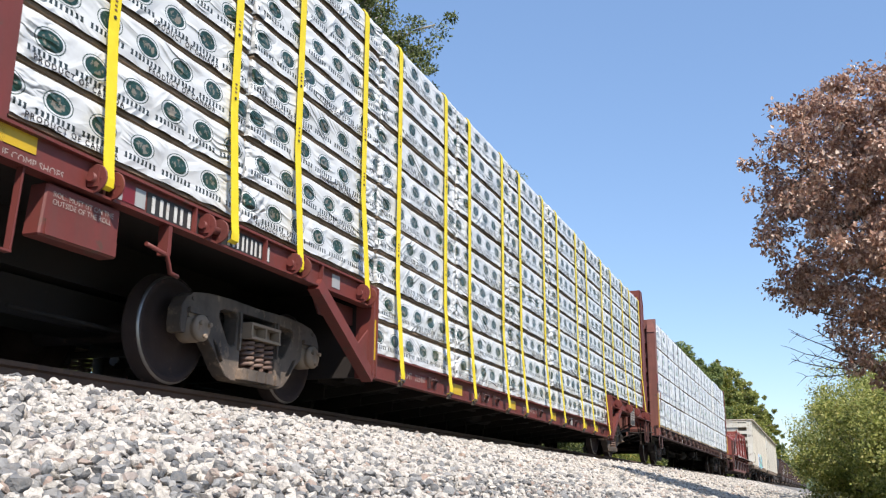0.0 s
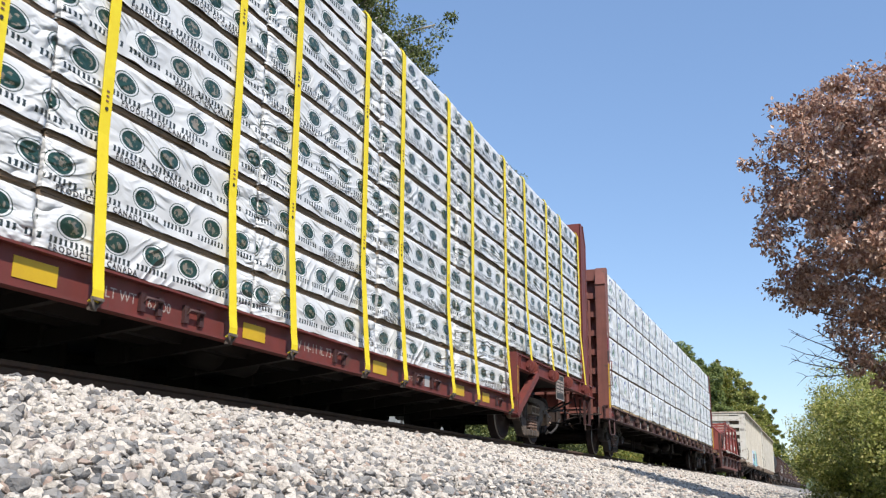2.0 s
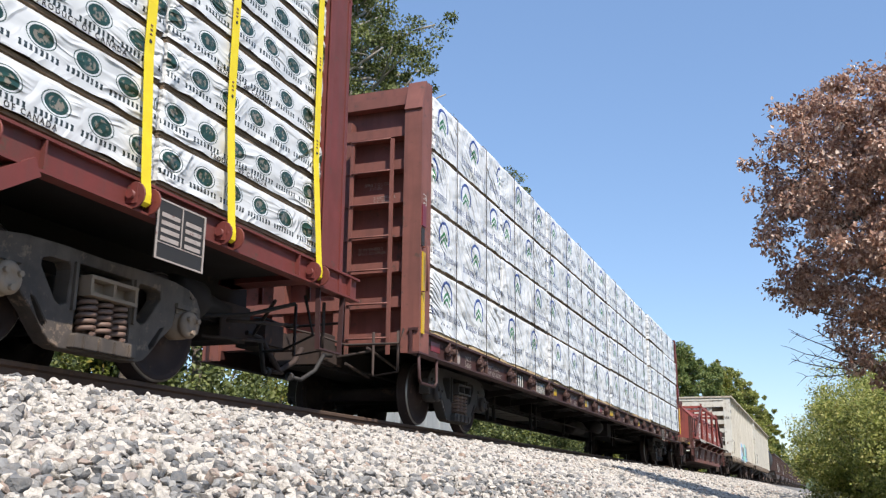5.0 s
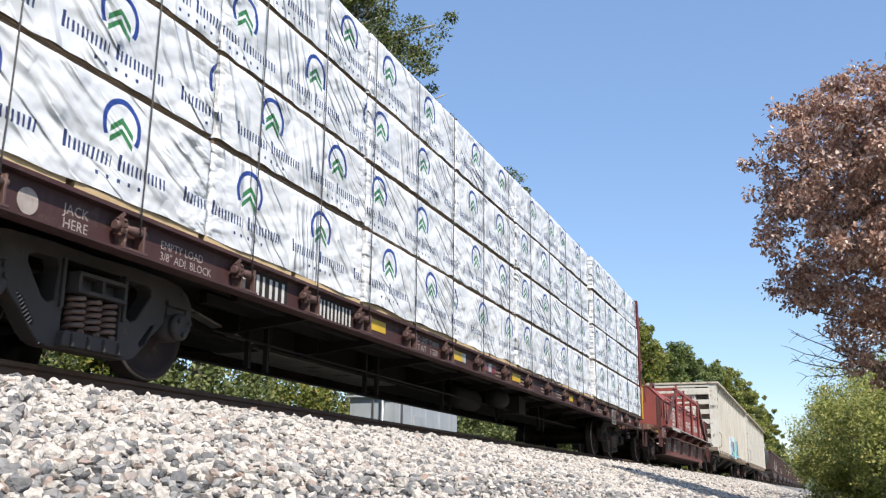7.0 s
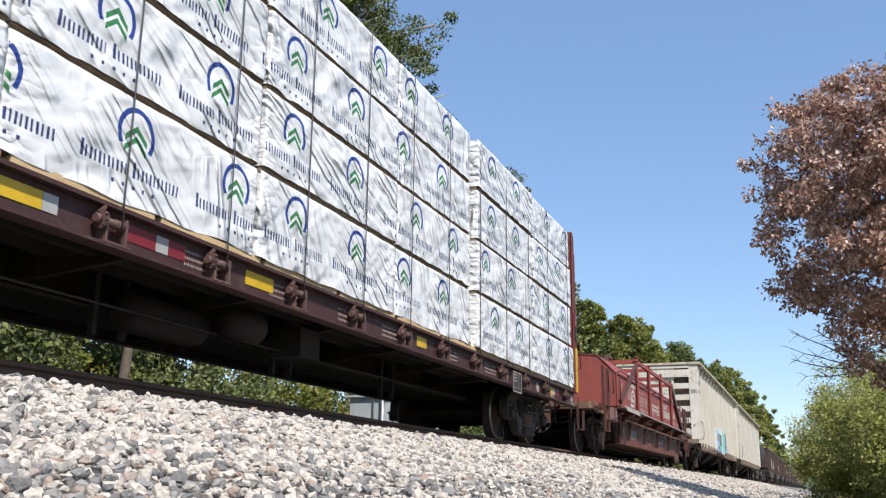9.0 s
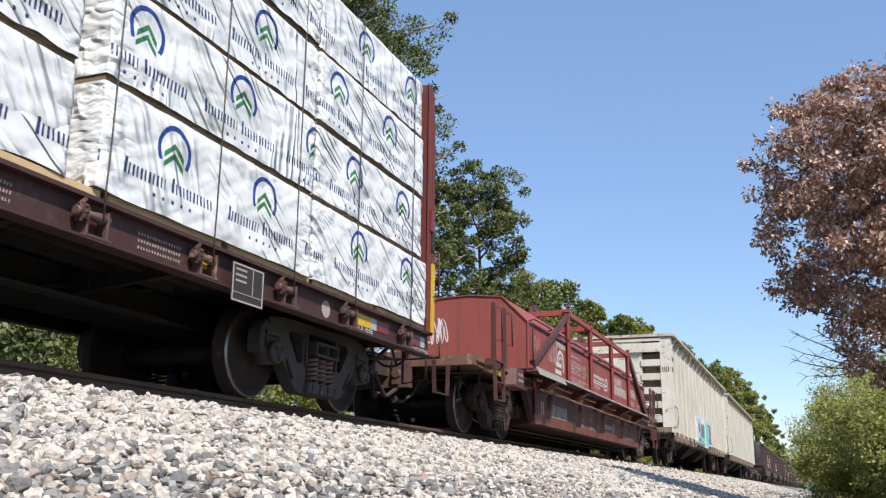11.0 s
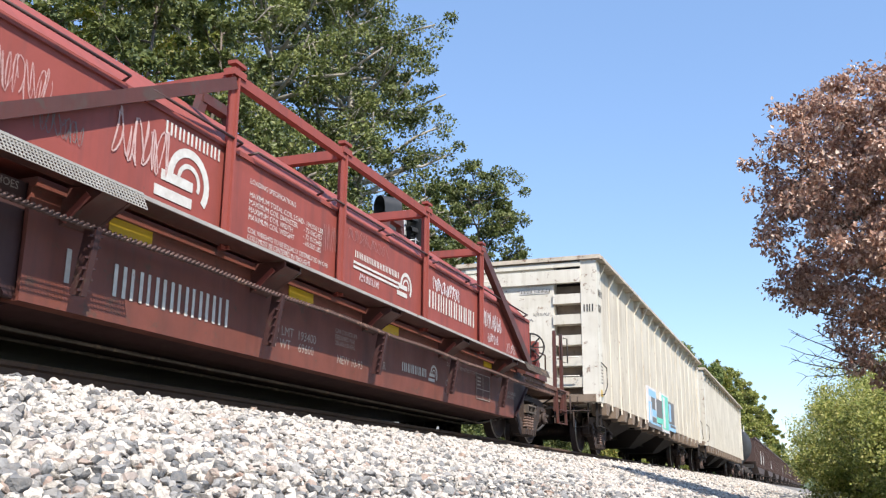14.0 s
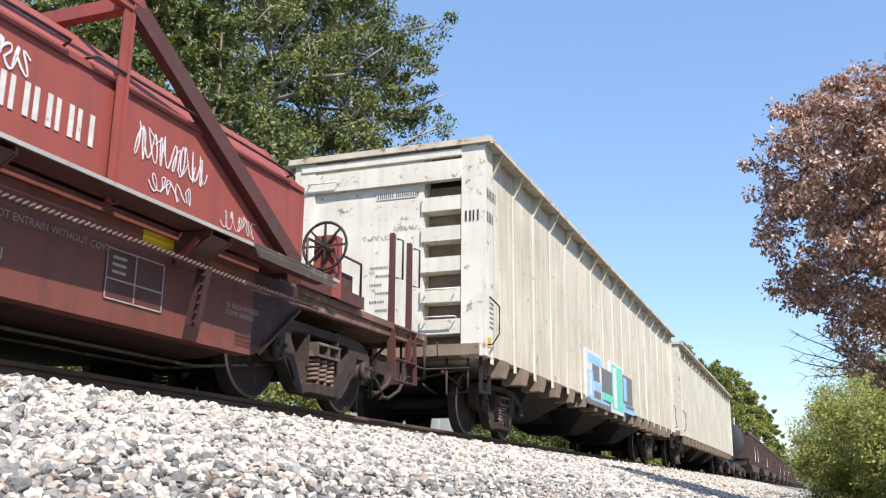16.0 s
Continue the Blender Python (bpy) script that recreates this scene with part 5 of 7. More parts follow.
    for a in ((0, 0.50, 0, 0.018), (0, 0.50, 0.382, 0.40), (0, 0.018, 0, 0.40), (0.482, 0.50, 0, 0.40), (0.32, 0.328, 0.09, 0.40), (0, 0.50, 0.09, 0.098)):
        box(bm, 0.011, 0.013, *a)
    for k in range(3):
        box(bm, 0.011, 0.013, 0.05, 0.22, 0.33 - 0.06 * k, 0.35 - 0.06 * k)
    tagged(part("placard_print", bm, PALE_MARK, pc), kind="stuff")
    grab(car, [(1.49, L(-1.08), 0.76), (1.50, L(-1.07), 0.44), (1.50, L(-1.02), 0.385), (1.50, L(-0.58), 0.385), (1.50, L(-0.52), 0.44), (1.49, L(-0.50), 0.76)], MAROON, "sill_step", 0.02)
    c_step(car, L(22.3), L(22.8), 1.48, 0.72, 0.33, MAROON)
    bm = bmesh.new()
    lathe(bm, [(0.085, 0.0), (0.085, 0.004)], 20, (0, 0, 0))
    ob = part("builder_badge", bm, PALE_MARK, car)
    ob.location = (1.431, L(0.42), 0.86)
    again(ob, car, Matrix.Translation((1.431, L(19.56), 0.87)))
    bm = bmesh.new()
    lathe(bm, [(0.03, L(10.9)), (0.15, L(10.95)), (0.15, L(11.4)), (0.05, L(11.5))], 14, (0.95, 0, 0.62), "y")
    part("brake_cylinder", bm, GRIME_SHADE, car)
    bm = bmesh.new()
    box(bm, 0.7, 1.05, L(12.1), L(12.5), 0.45, 0.75)
    part("brake_valve", bm, GRIME_SHADE, car, bevel=0.03)
    return car


# ---------------------------------------------------------------- coil steel car
def coil_car():
    Y = 32.6
    car = rolling(thing("coil_car", "brown-red coil steel car with a ridged hood and walkways", "freight car"), Y)
    L = lambda v: v - Y
    h0, h1 = L(26.62), L(38.2)
    # hood
    outline = [(1.45, 1.12), (1.45, 1.90), (1.0, 2.355), (0.4, 2.41), (-0.1, 2.39), (-0.47, 2.29), (-0.92, 1.76), (-0.92, 1.12)]
    bm = bmesh.new()
    section(bm, outline, h0, h1)
    hood = part("hood", bm, COIL_RED, car, "long sheet-steel cover with sloping shoulders", 0.012)
    for y in (h0 + 0.004, h1 - 0.004):
        bm = bmesh.new()
        for (x0, z0), (x1, z1) in zip(outline, outline[1:]):
            bar(bm, (x0, y, z0), (x1, y, z1), 0.05, 0.018)
        part("edge_angle", bm, COIL_RED, hood)
    bm = bmesh.new()
    bar(bm, (1.46, h0, 1.90), (1.46, h1, 1.90), 0.02, 0.045)
    bar(bm, (1.46, h0, 1.16), (1.46, h1, 1.16), 0.03, 0.06)
    part("seam_rail", bm, COIL_RED, hood)
    for a in np.arange(26.75, 37.6, 1.42):
        bm = bmesh.new()
        y = L(a)
        tube(bm, [(1.44, y, 1.94), (1.52, y + 0.02, 1.96), (1.52, y + 1.2, 1.96), (1.44, y + 1.22, 1.94)], 0.012, 6)
        part("hand_rail", bm, MAROON, hood)
    bm = bmesh.new()
    tube(bm, [(1.455, L(26.68), 1.24), (1.51, L(26.70), 1.26), (1.51, L(26.70), 1.82), (1.455, L(26.68), 1.84)], 0.012, 6)
    part("corner_grab", bm, MAROON, hood)
    sx = lambda side, v: v if side > 0 else 0.5 - v
    # hold-down frame: posts, top rails, cross bars, raking end members
    posts = [29.25, 31.25, 33.50, 35.60]
    for s in (1, -1):
        for v in posts:
            bm = bmesh.new()
            y = L(v)
            bar(bm, (sx(s, 1.485), y, 1.02), (sx(s, 1.485), y, 2.52), 0.10, 0.025, (0, 1, 0))
            bar(bm, (sx(s, 1.505), y - 0.045, 1.02), (sx(s, 1.505), y - 0.045, 2.52), 0.014, 0.06, (0, 1, 0))
            box(bm, sx(s, 1.43), sx(s, 1.54), y - 0.09, y + 0.09, 2.50, 2.56)
            box(bm, sx(s, 1.46), sx(s, 1.54), y - 0.08, y + 0.08, 2.60, 2.63)
            box(bm, sx(s, 1.48), sx(s, 1.52), y - 0.02, y + 0.02, 2.56, 2.60)
            part("frame_post", bm, COIL_RED, car, bevel=0.004)
        bm = bmesh.new()
        bar(bm, (sx(s, 1.49), L(posts[0]), 2.49), (sx(s, 1.49), L(posts[-1]), 2.49), 0.07, 0.09)
        part("top_rail", bm, COIL_RED, car, bevel=0.004)
        # Raking braces use the dark copy: their shaded undersides are in the colour.
        bm = bmesh.new()
        bar(bm, (sx(s, 1.50), L(26.75), 1.22), (sx(s, 1.50), L(29.22), 2.44), 0.06, 0.10)
        part("raking_brace", bm, COIL_DARK, car, bevel=0.004)
        bm = bmesh.new()
        bar(bm, (sx(s, 1.50), L(38.05), 1.14), (sx(s, 1.50), L(35.62), 2.50), 0.08, 0.15)
        part("raking_brace", bm, COIL_DARK, car, bevel=0.004)
    for v in posts:
        bm = bmesh.new()
        bar(bm, (-0.98, L(v), 2.50), (1.48, L(v), 2.50), 0.09, 0.10)
        part("cross_bar", bm, COIL_RED, car, bevel=0.004)
    for v in (30.3, 34.6):   # lifting brackets on the roof
        bm = bmesh.new()
        for dy in (-0.35, 0.35):
            bar(bm, (0.55, L(v) + dy, 2.38), (0.55, L(v) + dy * 0.6, 2.80), 0.08, 0.10)
        bar(bm, (0.55, L(v) - 0.25, 2.79), (0.55, L(v) + 0.25, 2.79), 0.10, 0.10)
        part("lifting_lug", bm, COIL_DARK, hood, bevel=0.008)
    # walkways
    for s in (1, -1):
        bm = bmesh.new()
        w0, w1 = L(26.45), L(38.5)
        box(bm, sx(s, 1.46), sx(s, 1.72), w0, w1, 1.052, 1.06)
        part("walkway", bm, COIL_DARK, car, "grated side walkway", 0)
        for e in (1.465, 1.715):
            bm = bmesh.new()
            box(bm, sx(s, e) - 0.006, sx(s, e) + 0.006, w0, w1, 1.05, 1.078)
            part("walkway_edge", bm, PALE_LIT_DUST if e > 1.5 else COIL_DARK, car)
        n = 140
        bm = bmesh.new()
        for i in range(n):
            y = w0 + (w1 - w0) * (i + 0.5) / n
            bar(bm, (sx(s, 1.48), y - 0.02, 1.068), (sx(s, 1.71), y + 0.025, 1.068), 0.012, 0.014)
        tagged(part("grating", bm, CAST, car), kind="stuff")
        for v in (27.75, 30.0, 32.2, 34.44, 36.6):
            y = L(v)
            bm = bmesh.new()
            for dy in (-0.13, 0.13):   # two wedge plates under a lit angle
                q_ = [bm.verts.new((sx(s, x), y + dy + d, z)) for d in (-0.012, 0.012) for x, z in ((1.36, 1.05), (1.69, 1.05), (1.69, 1.0), (1.36, 0.80))]
                for f_ in ((3, 2, 1, 0), (4, 5, 6, 7), (0, 1, 5, 4), (1, 2, 6, 5), (2, 3, 7, 6), (3, 0, 4, 7)):
                    bm.faces.new([q_[k] for k in f_])
            bar(bm, (sx(s, 1.37), y, 0.815), (sx(s, 1.69), y, 1.012), 0.26, 0.012)
            part("walkway_bracket", bm, COIL_DARK, car)
            bm = bmesh.new()
            bar(bm, (sx(s, 1.42), y - 0.17, 0.82), (sx(s, 1.60), y - 0.17, 0.98), 0.02, 0.04)
            part("bracket_strut", bm, COIL_RED, car)
        bm = bmesh.new()
        for k in range(2):
            tube(bm, [(sx(s, 1.56) + 0.013 * math.cos(i * 0.7 + math.pi * k), L(26.9) + 0.0115 * i, 0.80 + 0.013 * math.sin(i * 0.7 + math.pi * k) - 0.008 * math.sin(i * 0.03)) for i in range(1000)], 0.0125, 5)
        part("hand_line", bm, WINCH, car, "dusty twisted steel handline")
        # sill below the walkway: web, flanges, stakes
        bm = bmesh.new()
        section(bm, [(sx(s, 1.36), 0.27), (sx(s, 1.22), 0.27), (sx(s, 1.22), 0.30), (sx(s, 1.33), 0.30), (sx(s, 1.33), 1.02), (sx(s, 1.22), 1.02), (sx(s, 1.22), 1.05), (sx(s, 1.40), 1.05), (sx(s, 1.40), 0.99), (sx(s, 1.36), 0.99)], L(27.35), L(37.6))
        part("side_sill", bm, COIL_WEB, car, "deep side sill", 0.004)
        # Sill ends are darker than the web: their shadow is in the colour.
        for y0_, y1_ in ((L(27.37), L(26.8)), (L(37.58), L(38.45))):
            bm = bmesh.new()
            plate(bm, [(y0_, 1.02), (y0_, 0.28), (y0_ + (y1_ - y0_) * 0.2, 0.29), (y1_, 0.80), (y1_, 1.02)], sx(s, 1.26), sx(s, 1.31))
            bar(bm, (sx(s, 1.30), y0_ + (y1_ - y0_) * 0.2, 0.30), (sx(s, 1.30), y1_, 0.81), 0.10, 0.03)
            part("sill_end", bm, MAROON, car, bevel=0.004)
        for v in (27.72, 30.03, 32.2, 34.44, 36.62):
            y = L(v)
            bm = bmesh.new()
            bar(bm, (sx(s, 1.47), y, 0.36), (sx(s, 1.545), y, 0.80), 0.10, 0.05, (0, 1, 0))
            for k in range(6):
                bar(bm, (sx(s, (1.505 + 0.012 * k)), y - 0.06, 0.385 + 0.07 * k), (sx(s, (1.505 + 0.012 * k)), y + 0.06, 0.40 + 0.07 * k), 0.02, 0.016)
            part("chain_strap", bm, MAROON, car, "knotted chain hanger")
    for t0, t1 in ((26.15, 27.95), (37.0, 38.35)):   # open-mesh treads at both ends of the near walkway, bent down at the edge
        bm = bmesh.new()
        for k in range(6):
            x, z = 1.722 + 0.009 * k, 1.075 - 0.022 * k
            bar(bm, (x, L(t0), z), (x, L(t1), z), 0.007 if k else 0.014, 0.006 if k else 0.016)
        n = int((t1 - t0) * 34)
        for k in range(n):
            y = L(t0) + 0.01 + (t1 - t0 - 0.03) * k / (n - 1)
            bar(bm, (1.722, y, 1.075), (1.767, y + 0.02, 0.965), 0.007, 0.006)
        tagged(part("mesh_tread", bm, PALE_LIT_DUST if t0 < 30 else CAST, car, "open-mesh steel tread"), kind="stuff")
    # The belly takes dark maroon, so shade under the car is painted in.
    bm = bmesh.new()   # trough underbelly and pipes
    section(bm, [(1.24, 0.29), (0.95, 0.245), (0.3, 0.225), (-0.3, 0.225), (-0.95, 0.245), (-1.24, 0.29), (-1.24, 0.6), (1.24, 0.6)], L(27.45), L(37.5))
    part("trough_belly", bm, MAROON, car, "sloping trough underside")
    bm = bmesh.new()
    for x, z in ((0.80, 0.20), (0.45, 0.195)):
        tube(bm, [(x, L(25.5), z + 0.25), (x, L(27.6), z), (x, L(37.6), z), (x, L(39.5), z + 0.25)], 0.016, 6)
    part("train_pipe", bm, CAST, car)
    bm = bmesh.new()
    box(bm, -0.33, 0.33, L(24.5), L(28.2), 0.55, 0.95)
    part("stub_sill", bm, GRIME_SHADE, car, bevel=0.01)
    bm = bmesh.new()
    box(bm, -0.33, 0.33, L(37.0), L(41.7), 0.55, 0.95)
    part("stub_sill", bm, GRIME_SHADE, car, bevel=0.01)
    # end platforms
    for way, e, inner, hw, top, px, legs in ((-1, 23.95, 26.3, 1.43, 0.99, 1.57, ((24.37, 24.87), (24.34, 24.72))), (1, 41.82, 38.2, 1.22, 1.07, 1.21, ((41.32, 40.80), (41.46, 40.82)))):
        bm = bmesh.new()
        y0_, y1_ = sorted((L(e), L(inner)))
        box(bm, -hw - 0.03, hw + 0.03, y0_, y1_, top - 0.07, top)
        for s in (-1, 1):
            plate(bm, [(L(e), top), (L(e), top - 0.12), (L(e) - way * 0.5, top - 0.16), (L(inner), top - 0.19), (L(inner), top)], s * (hw - 0.06), s * hw)
        box(bm, -hw - 0.02, hw + 0.02, L(e) - 0.05, L(e) + 0.05, top - 0.13, top + 0.02)
        part("end_platform", bm, END_RUST, car, "rusty tan-stained end platform", 0.012)
        bm = bmesh.new()
        ye = L(e)
        box(bm, -0.38, 0.5, ye - 0.16 if way < 0 else ye, ye if way < 0 else ye + 0.16, 0.56, 1.06)
        for x in (-0.3, -0.02, 0.28):
            box(bm, x, x + 0.09, ye + way * 0.16 - 0.06, ye + way * 0.16 + 0.06, 0.6, 1.0)
        lathe(bm, [(0.06, ye - 0.24), (0.06, ye + 0.24)], 12, (0.34, 0, 0.75), "y")
        part("striker_casting", bm, WINCH, car, "rusty cast end striker", 0.015)
        tall = 2.17 if way > 0 else 1.81   # posts and ladders stand at the near corners alone
        for v in legs[0]:
            y = L(v)
            bm = bmesh.new()
            bar(bm, (px, y, 0.62 if way > 0 else 0.92), (px, y, tall), 0.058, 0.025, (0, 1, 0))
            bar(bm, (px + 0.03, y + 0.03, 0.62 if way > 0 else 0.92), (px + 0.02, y + 0.03, tall - 0.01), 0.02, 0.025, (0, 1, 0))
            box(bm, hw - 0.02, px + 0.03, y - 0.04, y + 0.04, top - 0.09, top + 0.003)
            part("end_post", bm, COIL_DARK, car, bevel=0.005)
            bm = bmesh.new()
            tube(bm, [(px + 0.05, y + 0.02, tall - 0.55), (px + 0.12, y + 0.06, tall - 0.57), (px + 0.12, y + 0.06, tall - 0.09), (px + 0.05, y + 0.02, tall - 0.07)], 0.013, 6)
            part("post_grab", bm, CAST_DARK, car)
        bm = bmesh.new()
        ya, yb = L(legs[1][0]), L(legs[1][1])
        for y in (ya, yb):
            bar(bm, (px + 0.03, y, top - 0.02), (px + 0.05, y, 0.40), 0.05, 0.018, (0, 1, 0))
        for z in (0.41, 0.66, top - 0.03):
            bar(bm, (px + 0.04, ya, z), (px + 0.04, yb, z), 0.05, 0.016)
        part("end_ladder", bm, COIL_DARK, car, bevel=0.003)
    bm = bmesh.new()   # jacking pad: an angled bracket on a foot plate
    plate(bm, [(L(25.50), 0.72), (L(25.92), 0.72), (L(25.92), 1.0), (L(25.56), 1.0)], 1.24, 1.57)
    v = [bm.verts.new(p) for p in ((1.3, L(25.36), 0.72), (1.57, L(25.50), 0.72), (1.57, L(25.56), 1.0), (1.3, L(25.42), 1.0))]
    bm.faces.new(v)
    box(bm, 1.2, 1.61, L(25.29), L(25.97), 0.69, 0.72)
    part("jacking_pad", bm, COIL_DARK, car, "angled jacking pad on a foot plate")
    again(car.children[-1], car, Matrix.Translation((0, L(38.35) - L(25.75), 0)))
    words("LIFT HERE", 0.04, WHITE_MARK, car, (1.574, L(25.62), 0.885))
    words("JACK HERE", 0.04, WHITE_MARK, car, (1.574, L(25.62), 0.80))
    for v, z in ((24.83, 0.825), (28.06, 0.87), (30.5, 0.87), (32.55, 0.87), (36.1, 0.87)):
        bm = bmesh.new()
        box(bm, 0, 0.004, 0, 0.46, 0, 0.12)
        part("reflector_patch", bm, YELLOW_PAINT, car).location = (1.436 if v < 26 else 1.365, L(v), z)
    # rear platform gear: hand brake wheel and boxes
    bm = bmesh.new()
    hx, hy, hz = 1.22, L(39.1), 1.60
    tube(bm, [(hx + 0.25 * math.cos(math.pi * k / 12), hy, hz + 0.25 * math.sin(math.pi * k / 12)) for k in range(25)], 0.016, 6)
    for k in range(4):
        a = math.pi / 4 * k
        bar(bm, (hx - 0.25 * math.cos(a), hy, hz - 0.25 * math.sin(a)), (hx + 0.25 * math.cos(a), hy, hz + 0.25 * math.sin(a)), 0.02, 0.02)
    part("brake_wheel", bm, BLACK_CAR, car, "spoked black hand brake wheel")
    bm = bmesh.new()
    box(bm, hx - 0.14, hx + 0.1, hy + 0.03, hy + 0.2, 1.07, 1.72)
    part("brake_gear_box", bm, COIL_RED, car, "red hand brake gear box", 0.02)
    bm = bmesh.new()
    box(bm, 0.4, 1.3, L(38.5), L(39.9), 1.07, 1.2)
    box(bm, 0.9, 1.2, L(39.4), L(39.8), 1.2, 1.42)
    tube(bm, [(1.3, L(38.6), 1.2), (1.3, L(38.6), 1.55), (1.3, L(39.8), 1.55), (1.3, L(39.8), 1.2)], 0.015, 6)
    part("brake_box", bm, COIL_DARK, car, bevel=0.008)
    bm = bmesh.new()
    tube(bm, [(0.13, L(23.88), 1.01), (0.10, L(23.82), 0.91), (0.16, L(23.84), 0.80), (0.21, L(23.80), 0.62)], 0.017, 7)
    part("release_handle", bm, DUNNAGE, car, "bent yellow-brown release handle")
    bm = bmesh.new()
    lathe(bm, [(0.03, -0.09), (0.06, -0.07), (0.075, 0.0), (0.06, 0.07), (0.03, 0.09)], 12, (0.8, L(25.0), 0.72), "z")
    tube(bm, [(0.8, L(24.95), 0.84), (0.85, L(24.9), 0.74), (0.82, L(24.95), 0.6), (0.86, L(24.9), 0.48), (0.8, L(24.8), 0.42)], 0.03, 7)
    part("angle_cock", bm, CAST, car, "dusty angle cock with its hose")
    truck(car, L(26.18), FRAME_C)
    truck(car, L(39.42), FRAME_C)
    coupler(car, L(24.30), -1)
    coupler(car, L(41.9), 1)
    end_gear(car, L(24.45), -1, COIL_DARK)
    end_gear(car, L(41.76), 1, COIL_DARK)
    # stencils on the hood
    X = 1.455
    words("LOADING SPECIFICATIONS", 0.045, WHITE_MARK, car, (X, L(29.62), 1.70))
    words("MAXIMUM TOTAL COIL LOAD\nMAXIMUM COIL DIAMETER\nMAXIMUM COIL WIDTH\nMAXIMUM COIL WEIGHT", 0.048, WHITE_MARK, car, (X, L(29.62), 1.58))
    words("- 194,000 LBS\n- 72 INCHES\n- 72 INCHES\n- 60,000 LBS", 0.048, WHITE_MARK, car, (X, L(30.56), 1.58))
    words("COIL WEIGHTS TO BE EQUALLY DISTRIBUTED IN CAR\nCOILS MUST BE CENTERED IN TROUGHS", 0.045, WHITE_MARK, car, (X, L(29.62), 1.27), spacing=0.92)
    bars(marks(7, 0.075, 0.028), 0.10, WHITE_MARK, car, (X, L(28.46), 1.735))

    def round_mark(y, z, r, x=X):
        bm = bmesh.new()
        for rr, t0, t1 in ((r, -0.6, 3.4), (r * 0.55, -0.4, 3.2)):
            n = 16
            for i in range(n):
                a, b = t0 + (t1 - t0) * i / n, t0 + (t1 - t0) * (i + 1) / n
                q = [(rr * math.cos(a), rr * math.sin(a)), (rr * math.cos(b), rr * math.sin(b)), (rr * 0.74 * math.cos(b), rr * 0.74 * math.sin(b)), (rr * 0.74 * math.cos(a), rr * 0.74 * math.sin(a))]
                bm.faces.new([bm.verts.new((0, p, q_)) for p, q_ in q])
        for k in range(2):
            box(bm, -0.001, 0.001, -r * (1.5 - 0.25 * k), r * 0.2, -r * (0.75 - 0.5 * k), -r * (0.45 - 0.5 * k))
        part("round_mark", bm, WHITE_MARK, car, "white rounded railway mark").location = (x, y, z)
    round_mark(L(28.78), 1.44, 0.265)
    round_mark(L(33.0), 1.46, 0.17)
    round_mark(L(34.14), 0.57, 0.12, 1.366)
    bars(marks(14, 0.06, 0.022), 0.07, WHITE_MARK, car, (X, L(31.65), 1.52))
    for k in range(2):
        bm = bmesh.new()
        box(bm, 0, 0.002, 0, 1.25 - 0.08 * k, 0, 0.026)
        part("mark_stripe", bm, WHITE_MARK, car).location = (X, L(31.62), 1.45 - 0.05 * k)
    bars(marks(2, 0.15, 0.05) + [0.035, -0.05, 0.035, -0.06] + marks(6, 0.155, 0.035), 0.22, WHITE_MARK, car, (X, L(33.72), 1.36))
    bars(marks(7, 0.085, 0.025), 0.10, WHITE_MARK, car, (1.364, L(33.14), 0.51))
    # stencils on the lower sill
    XS = 1.364
    bars([0.042, -0.075, 0.042, -0.30] + marks(8, 0.13, 0.05), 0.225, WHITE_MARK, car, (XS, L(27.70), 0.45))
    words("LD LMT  193400\nLT WT    69600", 0.085, PALE_MARK, car, (XS, L(30.22), 0.52))
    words("NEW 10-93", 0.085, PALE_MARK, car, (XS, L(31.5), 0.40))
    words("CAR STRUCTURE\nDESIGNED FOR\n286,000 LBS GRL", 0.045, PALE_MARK, car, (XS, L(31.45), 0.70))
    words("GBSR", 0.09, PALE_MARK, car, (XS, L(32.38), 0.46))
    words("G52U", 0.09, PALE_MARK, car, (XS, L(34.56), 0.47))
    words("DO NOT ENTRAIN WITHOUT COVER", 0.05, PALE_MARK, car, (XS, L(34.6), 0.74))
    words("2 INCH HF COMP SHOES", 0.05, PALE_MARK, car, (1.404, L(26.42), 0.92))
    words("36 INCH WHEELS\nCOMP BRAKES", 0.045, PALE_MARK, car, (XS, L(37.2), 0.62))
    bm = bmesh.new()
    box(bm, 0, 0.004, 0, 0.62, 0, 0.36)
    pn = part("service_panel", bm, COIL_DARK, car, "outlined stencil panel")
    pn.location = (XS, L(35.75), 0.42)
    bm = bmesh.new()
    for a in ((0, 0.62, 0, 0.01), (0, 0.62, 0.35, 0.36), (0, 0.01, 0, 0.36), (0.61, 0.62, 0, 0.36), (0.3, 0.31, 0.0, 0.36), (0, 0.62, 0.14, 0.15)):
        box(bm, 0.005, 0.007, *a)
    for k in range(3):
        box(bm, 0.005, 0.007, 0.06, 0.2, 0.19 + 0.05 * k, 0.21 + 0.05 * k)
    tagged(part("panel_print", bm, PALE_MARK, pn), kind="stuff")
    # spray paint
    scrawl(car, PINKISH, (X + 0.003, L(26.88), 1.42), (0.42, 0.34), 5, 5, thick=0.011)
    scrawl(car, PINKISH, (X + 0.003, L(27.9), 1.34), (0.62, 0.46), 8, 5, thick=0.026)
    scrawl(car, SLATE, (X + 0.003, L(27.2), 1.30), (0.42, 0.2), 9, 5, thick=0.010)
    scrawl(car, FAINT, (X + 0.003, L(30.95), 1.40), (0.4, 0.34), 11, 7, thick=0.012)
    scrawl(car, FAINT, (X + 0.003, L(31.45), 1.66), (1.0, 0.16), 13, 7, thick=0.013)
    scrawl(car, GRAFFITI, (X + 0.003, L(31.75), 1.28), (0.5, 0.1), 14, 7, thick=0.01)
